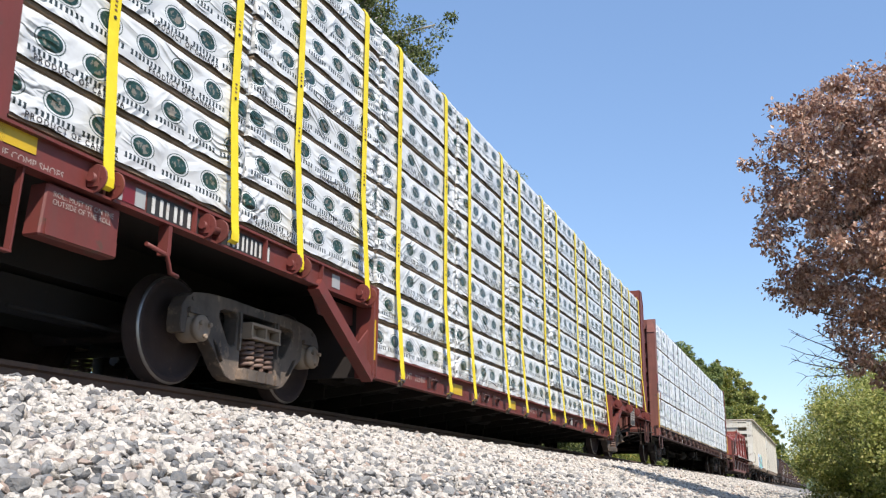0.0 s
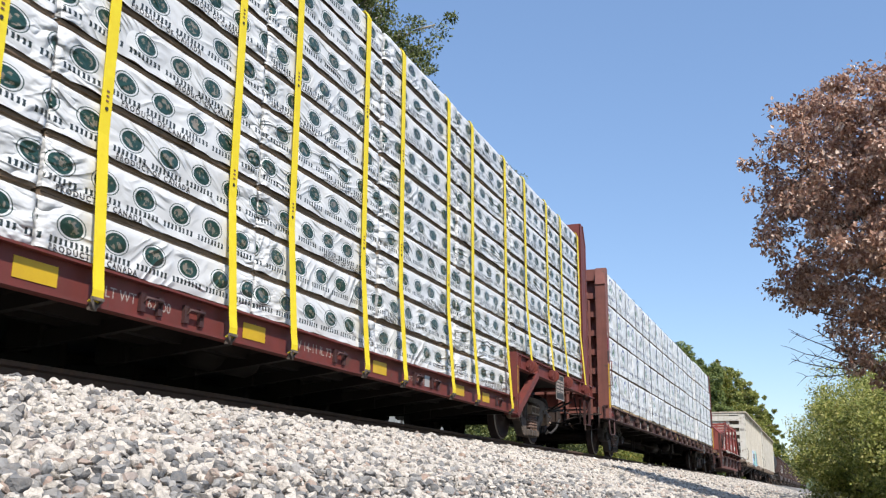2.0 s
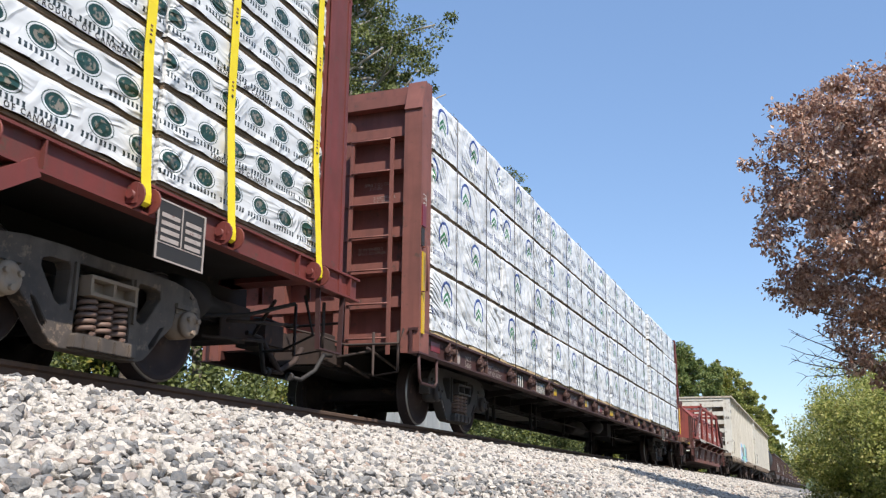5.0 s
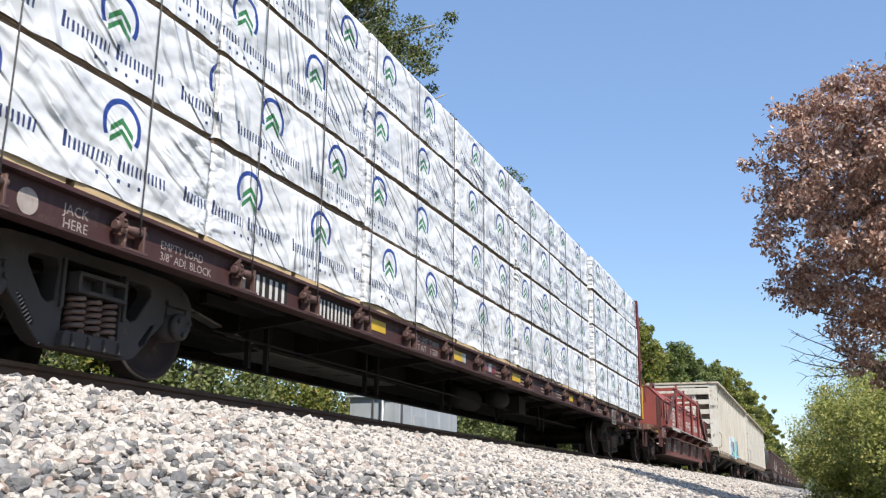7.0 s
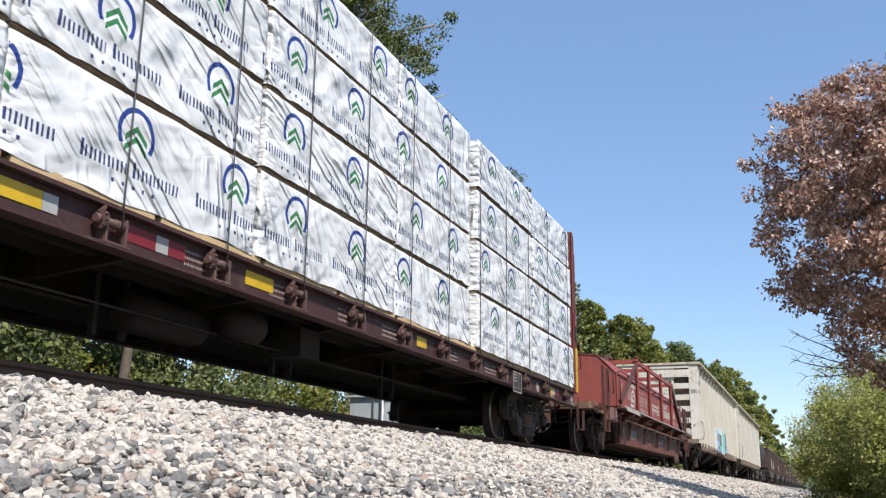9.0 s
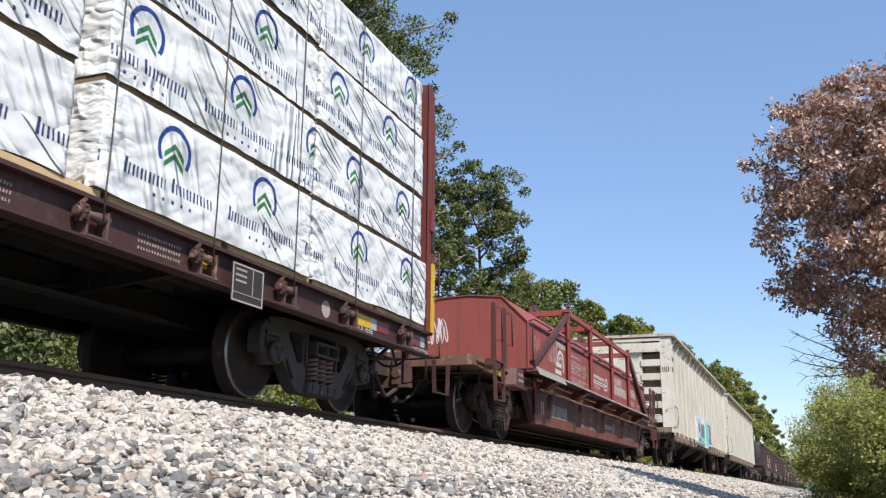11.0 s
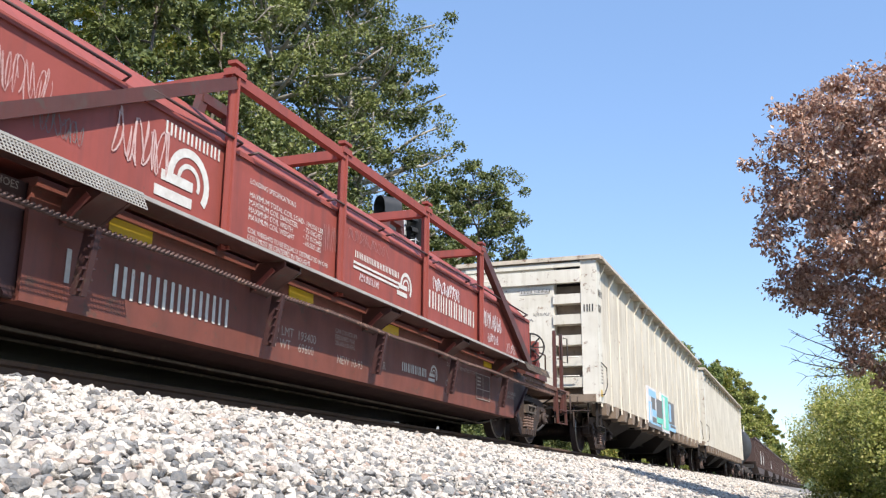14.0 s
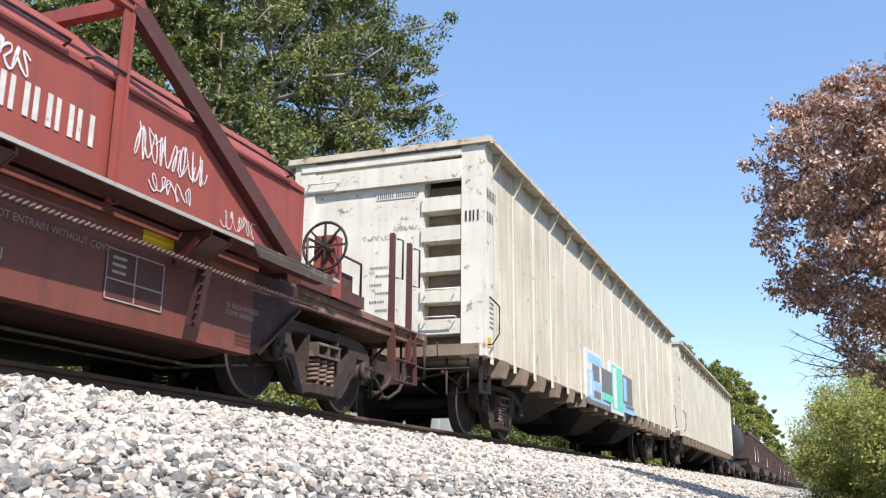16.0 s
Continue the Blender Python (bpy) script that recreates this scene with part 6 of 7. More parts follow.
    scrawl(car, GRAFFITI, (X + 0.003, L(33.85), 1.58), (0.95, 0.22), 17, 6, thick=0.03)
    scrawl(car, GRAFFITI, (X + 0.003, L(35.80), 1.42), (0.85, 0.32), 21, 6, thick=0.024)
    scrawl(car, GRAFFITI, (X + 0.003, L(36.0), 1.24), (0.5, 0.17), 23, 3, thick=0.02)
    scrawl(car, GRAFFITI, (X + 0.003, L(36.9), 1.2), (0.5, 0.2), 22, 4, thick=0.014)
    scrawl(car, GRAFFITI, None, (0.62, 0.58), 25, 4, thick=0.036, m=Matrix.Translation((-0.62, h0 - 0.006, 1.52)) @ pose(0, 0, 0, 0, 0, -90))
    scrawl(car, GRAFFITI, None, (0.6, 0.12), 26, 6, thick=0.02, m=Matrix.Translation((0.1, L(24.36) - 0.006, 0.95)) @ pose(0, 0, 0, 0, 0, -90))
    return car


# ---------------------------------------------------------------- hopper cars
def hopper_car(Y0, Y1, ribs, smooth, marked):
    Y = (Y0 + Y1) / 2
    car = rolling(thing("hopper_car", "long chalky cream hopper car with ribbed sides" if not smooth else "long chalky cream hopper car with plain smooth sides", "freight car", "cream hopper cars"), Y)
    L = lambda v: v - Y
    y0, y1, w, top, low = L(Y0), L(Y1), 1.56, 4.12, 1.04
    bm = bmesh.new()
    box(bm, -w + 0.05, w - 0.05, y0 + 0.42, y1 - 0.42, low, top)
    body = part("body", bm, HOPPER, car, "welded side and end sheets", 0.01)
    for s in (1, -1):
        bm = bmesh.new()
        section(bm, [(s * (w - 0.06), top - 0.02), (s * (w + 0.16), top - 0.02), (s * (w + 0.16), top + 0.05), (s * (w - 0.06), top + 0.05)], y0 - 0.02, y1 + 0.02)
        part("top_rail", bm, HOPPER_CAP, car, "rusty-edged top rail", 0.008)
        n = ribs
        for i in range(n + 1):
            y = y0 + 0.52 + (y1 - y0 - 1.04) * i / n
            bm = bmesh.new()
            if smooth:
                plate(bm, [(y - 0.012, top - 0.02), (y + 0.012, top - 0.02), (y + 0.012, top - 0.35), (y - 0.012, top - 0.35)], s * (w - 0.05), s * (w + 0.03))
                part("top_gusset", bm, HOPPER, car)
                continue
            a = [(s * (w - 0.05), y - 0.07), (s * (w - 0.034), y - 0.05), (s * (w - 0.034), y + 0.05), (s * (w - 0.05), y + 0.07)]
            lo_ = [bm.verts.new((x, yy, low - 0.12)) for x, yy in a]
            hi_ = [bm.verts.new((x, yy, top - 0.02)) for x, yy in a]
            for k in range(4):
                bm.faces.new((lo_[k], lo_[(k + 1) % 4], hi_[(k + 1) % 4], hi_[k]))
            bm.faces.new(lo_[::-1])
            bm.faces.new(hi_)
            part("side_post", bm, HOPPER, car)
            bm = bmesh.new()
            x0_, x1_ = s * (w - 0.05), s * (w + 0.14)
            q_ = [bm.verts.new(v) for v in ((x0_, y - 0.02, top - 0.42), (x0_, y - 0.02, top - 0.02), (x1_, y - 0.02, top - 0.02), (x0_, y + 0.02, top - 0.42), (x0_, y + 0.02, top - 0.02), (x1_, y + 0.02, top - 0.02))]
            for f_ in ((0, 1, 2), (5, 4, 3), (0, 2, 5, 3), (1, 4, 5, 2), (0, 3, 4, 1)):
                bm.faces.new([q_[k] for k in f_])
            part("top_gusset", bm, HOPPER, car)
        n2 = ribs
        for i in range(n2 + 1):   # stub brackets stepping along below the side sheet
            y = y0 + 1.1 + (y1 - y0 - 2.2) * i / n2
            bm = bmesh.new()
            plate(bm, [(y - 0.2, low), (y + 0.2, low), (y + 0.2, low - 0.1), (y + 0.05, low - 0.26), (y - 0.2, low - 0.26)], s * 1.2, s * (w - 0.03))
            part("sill_bracket", bm, HOPPER_LOW, car)
    # Chutes, cross beams and sill are coloured near-black for the shade below.
    for k in range(3):
        bm = bmesh.new()
        yc = y0 + (y1 - y0) * (0.27 + 0.23 * k)
        ring = [(-1.3, -1.7, low), (1.3, -1.7, low), (1.3, 1.7, low), (-1.3, 1.7, low)]
        r2 = [(-0.5, -0.45, 0.42), (0.5, -0.45, 0.42), (0.5, 0.45, 0.42), (-0.5, 0.45, 0.42)]
        a = [bm.verts.new((x, y + yc, z)) for x, y, z in ring]
        b = [bm.verts.new((x, y + yc, z)) for x, y, z in r2]
        for i in range(4):
            bm.faces.new((a[i], a[(i + 1) % 4], b[(i + 1) % 4], b[i]))
        bm.faces.new(b)
        bm.faces.new(a)
        part("discharge_chute", bm, GRIME_SHADE, car, "sloping discharge chute")
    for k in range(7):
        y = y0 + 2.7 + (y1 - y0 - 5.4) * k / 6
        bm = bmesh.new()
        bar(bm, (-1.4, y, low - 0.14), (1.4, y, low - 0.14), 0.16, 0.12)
        part("cross_beam", bm, GRIME_SHADE, car)
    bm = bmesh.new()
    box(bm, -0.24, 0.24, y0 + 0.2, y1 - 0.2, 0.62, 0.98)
    part("centre_sill", bm, GRIME_SHADE, car)
    for way, ye in ((-1, y0), (1, y1)):
        q = lambda v: ye - way * v
        bx = lambda bm_, a, b, c, d, e, f: box(bm_, a, b, min(q(c), q(d)), max(q(c), q(d)), e, f)
        bm = bmesh.new()
        bx(bm, -w + 0.08, 0.60, 0.06, 0.36, 1.22, top)
        part("end_sheet", bm, HOPPER_END, car, "end sheet with dents and rust chips", 0.01)
        for s in (1, -1):
            bm = bmesh.new()
            bx(bm, s * 1.22, s * (w + 0.02), 0.0, 0.37, low - 0.05, top)
            part("corner_post", bm, HOPPER_END, car, bevel=0.012)
        bm = bmesh.new()
        bx(bm, -w + 0.15, w - 0.15, 0.33, 0.44, low, top)
        part("corner_seam", bm, GRIME_SHADE, car)
        bm = bmesh.new()
        bx(bm, -w - 0.12, w + 0.12, -0.06, 0.24, top + 0.0, top + 0.09)
        part("end_cap", bm, HOPPER_CAP, car, "rusty end coping", 0.01)
        for z, hgt, dd in ((3.62, 0.30, 0.10), (3.98, 0.10, 0.06)):
            bm = bmesh.new()
            bx(bm, -w + 0.1, 1.22, -0.02, dd, z, z + hgt)
            part("end_corrugation", bm, HOPPER_END, car, bevel=0.03)
        bm = bmesh.new()
        bx(bm, 0.60, 1.22, 0.3, 0.36, 1.2, 3.6)
        part("ladder_recess", bm, HOPPER_LOW, car)
        for k in range(5):
            bm = bmesh.new()
            z = 1.32 + 0.46 * k
            bx(bm, 0.58, 1.23, 0.02, 0.30, z, z + 0.215)
            part("ladder_tread", bm, HOPPER_END, car, bevel=0.012)
        bm = bmesh.new()
        bx(bm, -1.5, 1.5, -0.05, 0.5, 1.0, 1.16)
        part("end_sill", bm, HOPPER_LOW, car, bevel=0.012)
        for zz in (1.55, 1.95, 3.75):
            grab(car, [(0.7 if zz < 3 else -1.3, q(-0.02), zz), (0.7 if zz < 3 else -1.3, q(-0.09), zz), (1.15 if zz < 3 else -0.8, q(-0.09), zz), (1.15 if zz < 3 else -0.8, q(-0.02), zz)], HOPPER_END)
        grab(car, [(w + 0.03, q(0.1), 1.15), (w + 0.1, q(0.1), 1.15), (w + 0.1, q(0.42), 1.35), (w + 0.1, q(0.42), 1.75), (w + 0.03, q(0.2), 1.85)], GRIME_SHADE)
        bm = bmesh.new()
        for dy in (0.12, 0.48):
            bar(bm, (w - 0.08, q(dy), 1.0), (w - 0.08, q(dy), 0.48), 0.05, 0.016, (0, 1, 0))
        for zz in (0.5, 0.75):
            bar(bm, (w - 0.08, q(0.12), zz), (w - 0.08, q(0.48), zz), 0.05, 0.016)
        part("sill_step", bm, GRIME_SHADE, car)
        coupler(car, ye + way * 0.05, way)
        if ye == y0 and not smooth:
            end_gear(car, ye + way * 0.02, way, GRIME_SHADE)
        truck(car, ye - way * 2.3, FRAME_C)
    if marked:
        M = lambda x, z, d=0.008: Matrix.Translation((x, y0 - d, z)) @ pose(0, 0, 0, 0, 0, -90)
        bm = bmesh.new()
        box(bm, 0, 0.004, 0, 0.66, 0, 0.115)
        ob = part("marking_panel", bm, WHITE_MARK, car)
        ob.matrix_local = M(-0.18, 3.42, -0.052)
        ob = bars(marks(4, 0.05, 0.018) + [-0.03] + marks(6, 0.045, 0.018), 0.075, BLACK_MARK, car, (0, 0, 0))
        ob.matrix_local = M(-0.15, 3.44, -0.045)
        bars(marks(2, 0.09, 0.03), 0.16, BLACK_MARK, car, (0, 0, 0)).matrix_local = M(1.28, 2.95)
        bars(marks(3, 0.10, 0.04), 0.16, BLACK_MARK, car, (w + 0.024, y0 + 0.10, 3.30))
        bars(marks(2, 0.10, 0.04), 0.16, BLACK_MARK, car, (w + 0.024, y0 + 0.10, 2.95))
        for k in range(6):
            bars(marks(6 - k % 3, 0.035, 0.015), 0.04, BLACK_MARK, car, (0, 0, 0)).matrix_local = M(-0.25 + 0.1 * (k % 2), 2.35 - 0.13 * k, -0.055)
            bars(marks(5, 0.025, 0.012), 0.03, SLATE, car, (w + 0.024, y0 + 0.2, 1.75 - 0.07 * k))
        scrawl(car, SLATE, None, (0.55, 0.1), 31, 5, thick=0.01, m=M(-0.42, 2.78, -0.055))
        scrawl(car, SLATE, None, (0.4, 0.1), 32, 5, thick=0.01, m=M(0.1, 2.9, -0.055))
        bm = bmesh.new()
        box(bm, 0, 0.003, 0, 0.16, 0, 0.14)
        part("reflector_patch", bm, YELLOW_PAINT, car).location = (w + 0.022, y0 + 0.12, 1.12)
        # block-letter spray piece near the truck
        for a, b, z0, z1, m_, d in ((49.72, 51.29, 0.98, 2.0, GRAFFITI, 0),
                                    (49.91, 51.18, 1.74, 1.93, SKYBLUE, 1),
                                    (50.3, 51.0, 1.38, 1.74, SLATE, 1),
                                    (49.82, 50.36, 1.01, 1.58, SKYBLUE, 2),
                                    (49.99, 50.2, 1.06, 1.54, GRAFFITI, 3),
                                    (50.45, 51.16, 1.21, 1.4, SKYBLUE, 2),
                                    (50.41, 51.12, 1.02, 1.19, SLATE, 2),
                                    (51.22, 52.39, 1.24, 1.77, SLATE, 1),
                                    (51.22, 52.34, 1.08, 1.24, TEAL, 1),
                                    (49.74, 52.18, 0.88, 1.02, SLATE, 1),
                                    (50.05, 51.98, 0.98, 1.04, SKYBLUE, 2),
                                    (52.2, 53.74, 0.88, 2.03, GRAFFITI, 0),
                                    (52.33, 53.61, 0.96, 1.98, TEAL, 1),
                                    (52.52, 52.9, 1.0, 1.92, GRAFFITI, 2),
                                    (53.67, 54.94, 1.21, 1.89, SLATE, 1),
                                    (53.78, 54.19, 1.27, 1.82, SKYBLUE, 2),
                                    (53.55, 55.17, 0.99, 1.2, SKYBLUE, 1),
                                    (53.97, 55.11, 1.1, 1.18, SLATE, 2)):
            bm = bmesh.new()
            box(bm, -0.045, 0.0, L(a), L(b), z0, z1)
            part("spray_block", bm, m_, car).location.x = w - 0.005 + 0.003 * d
    return car


def tank_car(Y0, Y1):
    Y = (Y0 + Y1) / 2
    car = rolling(thing("tank_car", "sooty black tank car behind the hoppers", "freight car"), Y)
    h = (Y1 - Y0) / 2
    bm = bmesh.new()
    lathe(bm, [(0.05, -h + 0.9), (0.8, -h + 1.0), (1.25, -h + 1.2), (1.45, -h + 1.6), (1.45, h - 1.6), (1.25, h - 1.2), (0.8, h - 1.0), (0.05, h - 0.9)], 36, (0, 0, 2.35), "y")
    part("tank", bm, BLACK_CAR, car)
    bm = bmesh.new()
    box(bm, -0.5, 0.5, -h, h, 0.7, 1.0)
    box(bm, -1.4, 1.4, -h, -h + 0.5, 0.8, 1.05)
    box(bm, -1.4, 1.4, h - 0.5, h, 0.8, 1.05)
    part("frame", bm, BLACK_CAR, car)
    bm = bmesh.new()
    lathe(bm, [(0.35, 3.7), (0.35, 4.15), (0.3, 4.2), (0.02, 4.2)], 18, (0, 0, 0), "z")
    part("dome", bm, BLACK_CAR, car)
    bm = bmesh.new()
    box(bm, 1.47, 1.475, -h + 1.9, -h + 2.7, 2.9, 3.3)
    part("placard", bm, WHITE_MARK, car)
    for y in (-h + 1.6, h - 1.6):
        truck(car, y, FRAME_B)
    return car


def dark_hopper(Y0, Y1, seed):
    rng = random.Random(seed)
    Y = (Y0 + Y1) / 2
    car = rolling(thing("open_hopper_car", "dark brown open hopper car with white splashes", "freight car", "far dark hopper cars"), Y)
    h = (Y1 - Y0) / 2
    bm = bmesh.new()
    plate(bm, [(-h + 0.3, 1.3), (-h + 0.3, 3.05), (h - 0.3, 3.05), (h - 0.3, 1.3), (h - 2.5, 0.9), (h - 4, 0.5), (-h + 4, 0.5), (-h + 2.5, 0.9)], -1.5, 1.5)
    part("body", bm, BROWN_CAR, car)
    for s in (1, -1):
        bm = bmesh.new()
        box(bm, s * 1.46, s * 1.58, -h + 0.2, h - 0.2, 2.98, 3.12)
        part("top_chord", bm, BROWN_CAR, car)
    for i in range(11):
        bm = bmesh.new()
        y = -h + 0.5 + (2 * h - 1) * i / 10
        box(bm, 1.5, 1.58, y - 0.06, y + 0.06, 0.95, 3.0)
        st = part("side_stake", bm, BROWN_CAR, car)
        again(st, car, Matrix.Translation((-3.08, 0, 0)))
    for k in range(rng.choice((0, 1, 1, 2))):
        bm = bmesh.new()
        y, a = rng.uniform(-h + 1.5, h - 3), rng.uniform(0.5, 1.1)
        plate(bm, [(y, 1.3), (y + a, 1.2), (y + a * 0.9, rng.uniform(1.7, 2.2)), (y + a * 0.5, rng.uniform(2.0, 2.7)), (y + a * 0.2, 1.8)], 1.585, 1.59)
        part("white_splash", bm, WHITE_MARK, car)
    for y in (-h + 1.8, h - 1.8):
        truck(car, y, FRAME_B)
    return car


lumber_car_stepped()
lumber_car_flat()
coil_car()
hopper_car(43.2, 62.6, 16, False, True)
hopper_car(64.4, 85.5, 17, True, False)
tank_car(86.8, 98.4)
for i in range(16):
    dark_hopper(99.3 + 16.2 * i, 114.7 + 16.2 * i, i)


# ---------------------------------------------------------------- lumber packages
def crumple(y, z, half, h, seed, big):
    """How far the wrap stands off, in metres: slack folds, more of them at the package's ends."""
    ends = max(0.0, (abs(y) - half + 0.35) / 0.35)
    a = noise.noise((y * 2.3 + seed * 7, z * 6.5 - y * 1.6, seed)) * 0.011
    b = noise.noise((y * 6.0 + z * 5.0, z * 9.0 - y * 3.5, seed + 9.0)) * (0.006 + (0.006 if big else 0.012) * ends)
    return a + b


def package_mesh(seed, length, width, height, big, low=None, emblem=0.0):
    """The wrapped top and sides of a package; origin at its base, outer face at +x and -x. emblem: where along it one print is centred."""
    bm = bmesh.new()
    half, ny, nz = length / 2, 64 if not big else 72, 9 if not big else 18
    x1 = width / 2
    low = low if low is not None else 0.052 if not big else 0.045
    flap = 0.018 if low > 0 else 0.035
    cols = []
    nx = 4
    for i in range(ny + 1):
        y = -half + length * i / ny
        ring = []
        prof = [(x1, low + (height - low) * k / nz) for k in range(nz + 1)] + [(x1 - width * k / nx, height) for k in range(1, nx)] + [(-x1, height - (height - low) * k / nz) for k in range(nz + 1)]
        for j, (x, z) in enumerate(prof):
            d = crumple(y, z, half, height, seed, big)
            edge = min(1.0, (half - abs(y)) / 0.02 + 0.2)
            if j <= nz:
                x += d - 0.012 * (1 - edge) - (0.01 if j == nz else 0)
                if j == 0:
                    z += flap * noise.noise((y * (5 if low > 0 else 1.6), seed, 2.0)) - 0.01 * abs(noise.noise((y * 1.4, seed, 5.0)))
            elif j >= len(prof) - nz - 1:
                x -= d - 0.012 * (1 - edge)
            else:
                z += d * 0.6
            ring.append(bm.verts.new((x, y, z)))
        cols.append(ring)
    for a, b in zip(cols, cols[1:]):
        for k in range(len(a) - 1):
            bm.faces.new((a[k], b[k], b[k + 1], a[k + 1])).smooth = True
    bm.faces.new(cols[0])
    bm.faces.new(cols[-1][::-1])
    if big:
        uv = bm.loops.layers.uv.new("print")
        for f in bm.faces:
            for lp in f.loops:
                lp[uv].uv = (lp.vert.co.y - emblem, lp.vert.co.z)
    return finish("wrap", bm, WRAP_BIG if big else WRAP_SMALL)


def package_lumber(length, width, height, big):
    """The bare boards that show below the wrap: courses that never lie quite flush."""
    bm = bmesh.new()
    z = 0.0
    for k in range(4):
        t, off = (0.026 if not big else 0.036), random.uniform(-0.008, 0.008)
        inset = (0.04, 0.022, 0.055, 0.055)[k]
        box(bm, -width / 2 + inset, width / 2 - inset + off, -length / 2 + 0.01, length / 2 - 0.01 + off, z + 0.001, z + t - 0.002)
        z += t
    box(bm, -width / 2 + 0.055, width / 2 - 0.055, -length / 2 + 0.02, length / 2 - 0.02, z, height - 0.02)
    return finish("lumber", bm, LUMBER, 0.003)


def product_text(seed, length, x1, height, at):
    """Black stencilled words that follow the wrap's folds."""
    me = writing("PRODUCT OF CANADA", 0.043, 1.36, 0.002)
    co = np.empty(len(me.vertices) * 3)
    me.vertices.foreach_get("co", co)
    co = co.reshape(-1, 3) + np.array([0, at, 0.05])
    co[:, 0] = [x1 + 0.016 + crumple(y, z, length / 2, height, seed, False) for _, y, z in co]
    me.vertices.foreach_set("co", co.ravel())
    me.materials.append(BLACK_MARK)
    return me


def stack_package(meshes, lum, y, z, x, label, category, group, text=None):
    top = thing("lumber_package", label, category, group)
    part("wrap", meshes, None, top)
    part("lumber", lum, None, top)
    if text:
        tagged(part("stencil_text", text, None, top), kind="stuff")
    return rolling(top, y, x, z)


def small_loads():
    width, h = 1.35, 0.380
    rng = random.Random(4)
    joints = [-26.0, -23.43, -20.80, -18.3, -15.85, -13.4, -10.93, -8.47, -6.02, -3.55]
    pools = {}
    for i in range(9):
        length = round(joints[i + 1] - joints[i] - 0.03, 2)
        if length not in pools:
            pools[length] = ([package_mesh(v, length, width, h - 0.004, False) for v in range(5)], [package_lumber(length, width, h - 0.01, False) for _ in range(3)],
                             [[product_text(v, length, width / 2, h - 0.004, a) for a in (-1.12, -0.6, -0.05)] for v in range(5)])
        meshes, lums, texts = pools[length]
        yc = (joints[i] + joints[i + 1]) / 2
        high = i in (0, 1, 7, 8)
        z0 = 1.30 if high else 0.545
        for k in range(8 if high else 10):
            for s in (1, -1):
                v = rng.randrange(5)
                stack_package(meshes[v], rng.choice(lums), yc + rng.uniform(-0.012, 0.012), z0 + h * k, s * (0.785 + rng.uniform(-0.012, 0.012)),
                              "lumber package in white wrap with green oval emblems", "lumber package", "packages on the strapped car", rng.choice(texts[v]) if s > 0 and rng.random() < 0.8 else None)


def big_loads():
    h, width = 0.766, 1.37
    joints = [-0.70, 2.18, 4.97, 7.72, 10.52, 13.42, 15.97, 19.10, 21.97]
    emblems = ((1.12, 1.0, 0.55, 0.9), (2.76, 3.01, 2.52, 3.2), (5.60, 5.31, 5.32, 5.5), (8.92, 8.61, 8.44, 8.58), (11.16, 11.03, 11.0, 11.61), (13.67, 14.0, 13.6, 15.05), (16.98, 16.56, 16.86, 16.85), (20.09, 19.94, 19.51, 20.16))
    rng = random.Random(9)
    lums = {}
    for i in range(8):
        a, b = joints[i] + (0.22 if i == 6 else 0), joints[i + 1]
        for k in range(4):
            if i == 7 and k == 1:   # the upper tiers stop short of the end wall
                b -= 0.17
            length, mid = round(b - a - 0.03, 2), (a + b) / 2
            lum = lums.setdefault(length, None) or package_lumber(length, width, h - 0.01, True)
            lums[length] = lum
            for s in (1, -1):
                wrap = package_mesh(40 + i * 4 + k, length, width, h - 0.004, True, None if k else -0.005, emblems[i][k] - mid) if s > 0 else wrap
                stack_package(wrap, lum, mid + rng.uniform(-0.01, 0.01), 1.088 + h * k, s * (0.805 + rng.uniform(-0.015, 0.012) + (0.02 if i > 5 else 0)),
                              "large lumber package in white wrap with blue arch emblems", "lumber package", "packages on the cable-tied car")
    for s in (1, -1):   # boards that the bottom tier lies on
        for i in range(16):
            bm = bmesh.new()
            y = 0
            box(bm, -0.66, 0.66, -0.67, 0.67, 0.0, 0.066)
            ob = tagged(new("bearer_board", finish("bearer_board", bm, DUNNAGE, 0.006)), "pale softwood board under the bottom packages", "board", "bearer boards")
            rolling(ob, 0.0 + 1.42 * i, s * 0.81, 1.022)


small_loads()
big_loads()


# ---------------------------------------------------------------- trees and shrubs
def leaves_mesh(name, centers, spread, per, size, material, rng, droop=0.0):
    """Many small pointed leaves round the given clump centres, each folded along its rib."""
    n = len(centers) * per
    c = np.repeat(np.asarray(centers), per, axis=0)
    sp = np.repeat(np.asarray(spread), per)
    off = rng.normal(size=(n, 3))
    off /= np.linalg.norm(off, axis=1)[:, None]
    pos = c + off * (sp * rng.uniform(0.15, 1.0, n) ** 0.6)[:, None] * np.array([1, 1, 0.75])
    s = size * rng.uniform(0.6, 1.35, n)
    way = rng.normal(size=(n, 3)) + off * 0.8
    way[:, 2] -= droop
    way /= np.linalg.norm(way, axis=1)[:, None]
    nor = rng.normal(size=(n, 3)) * 0.8 + np.array([0.6, -0.5, 1.0])
    side = np.cross(way, nor)
    side /= np.linalg.norm(side, axis=1)[:, None] + 1e-9
    up = np.cross(side, way)
    tip = pos + way * s[:, None]
    w = 0.33 * s[:, None]
    left = pos + way * (0.45 * s)[:, None] + side * w + up * w * 0.35
    right = pos + way * (0.45 * s)[:, None] - side * w + up * w * 0.35
    v = np.stack([pos, left, tip, right], 1).reshape(-1, 3)
    f = np.arange(n * 4).reshape(n, 4)
    return mesh_from(name, v, f, material)


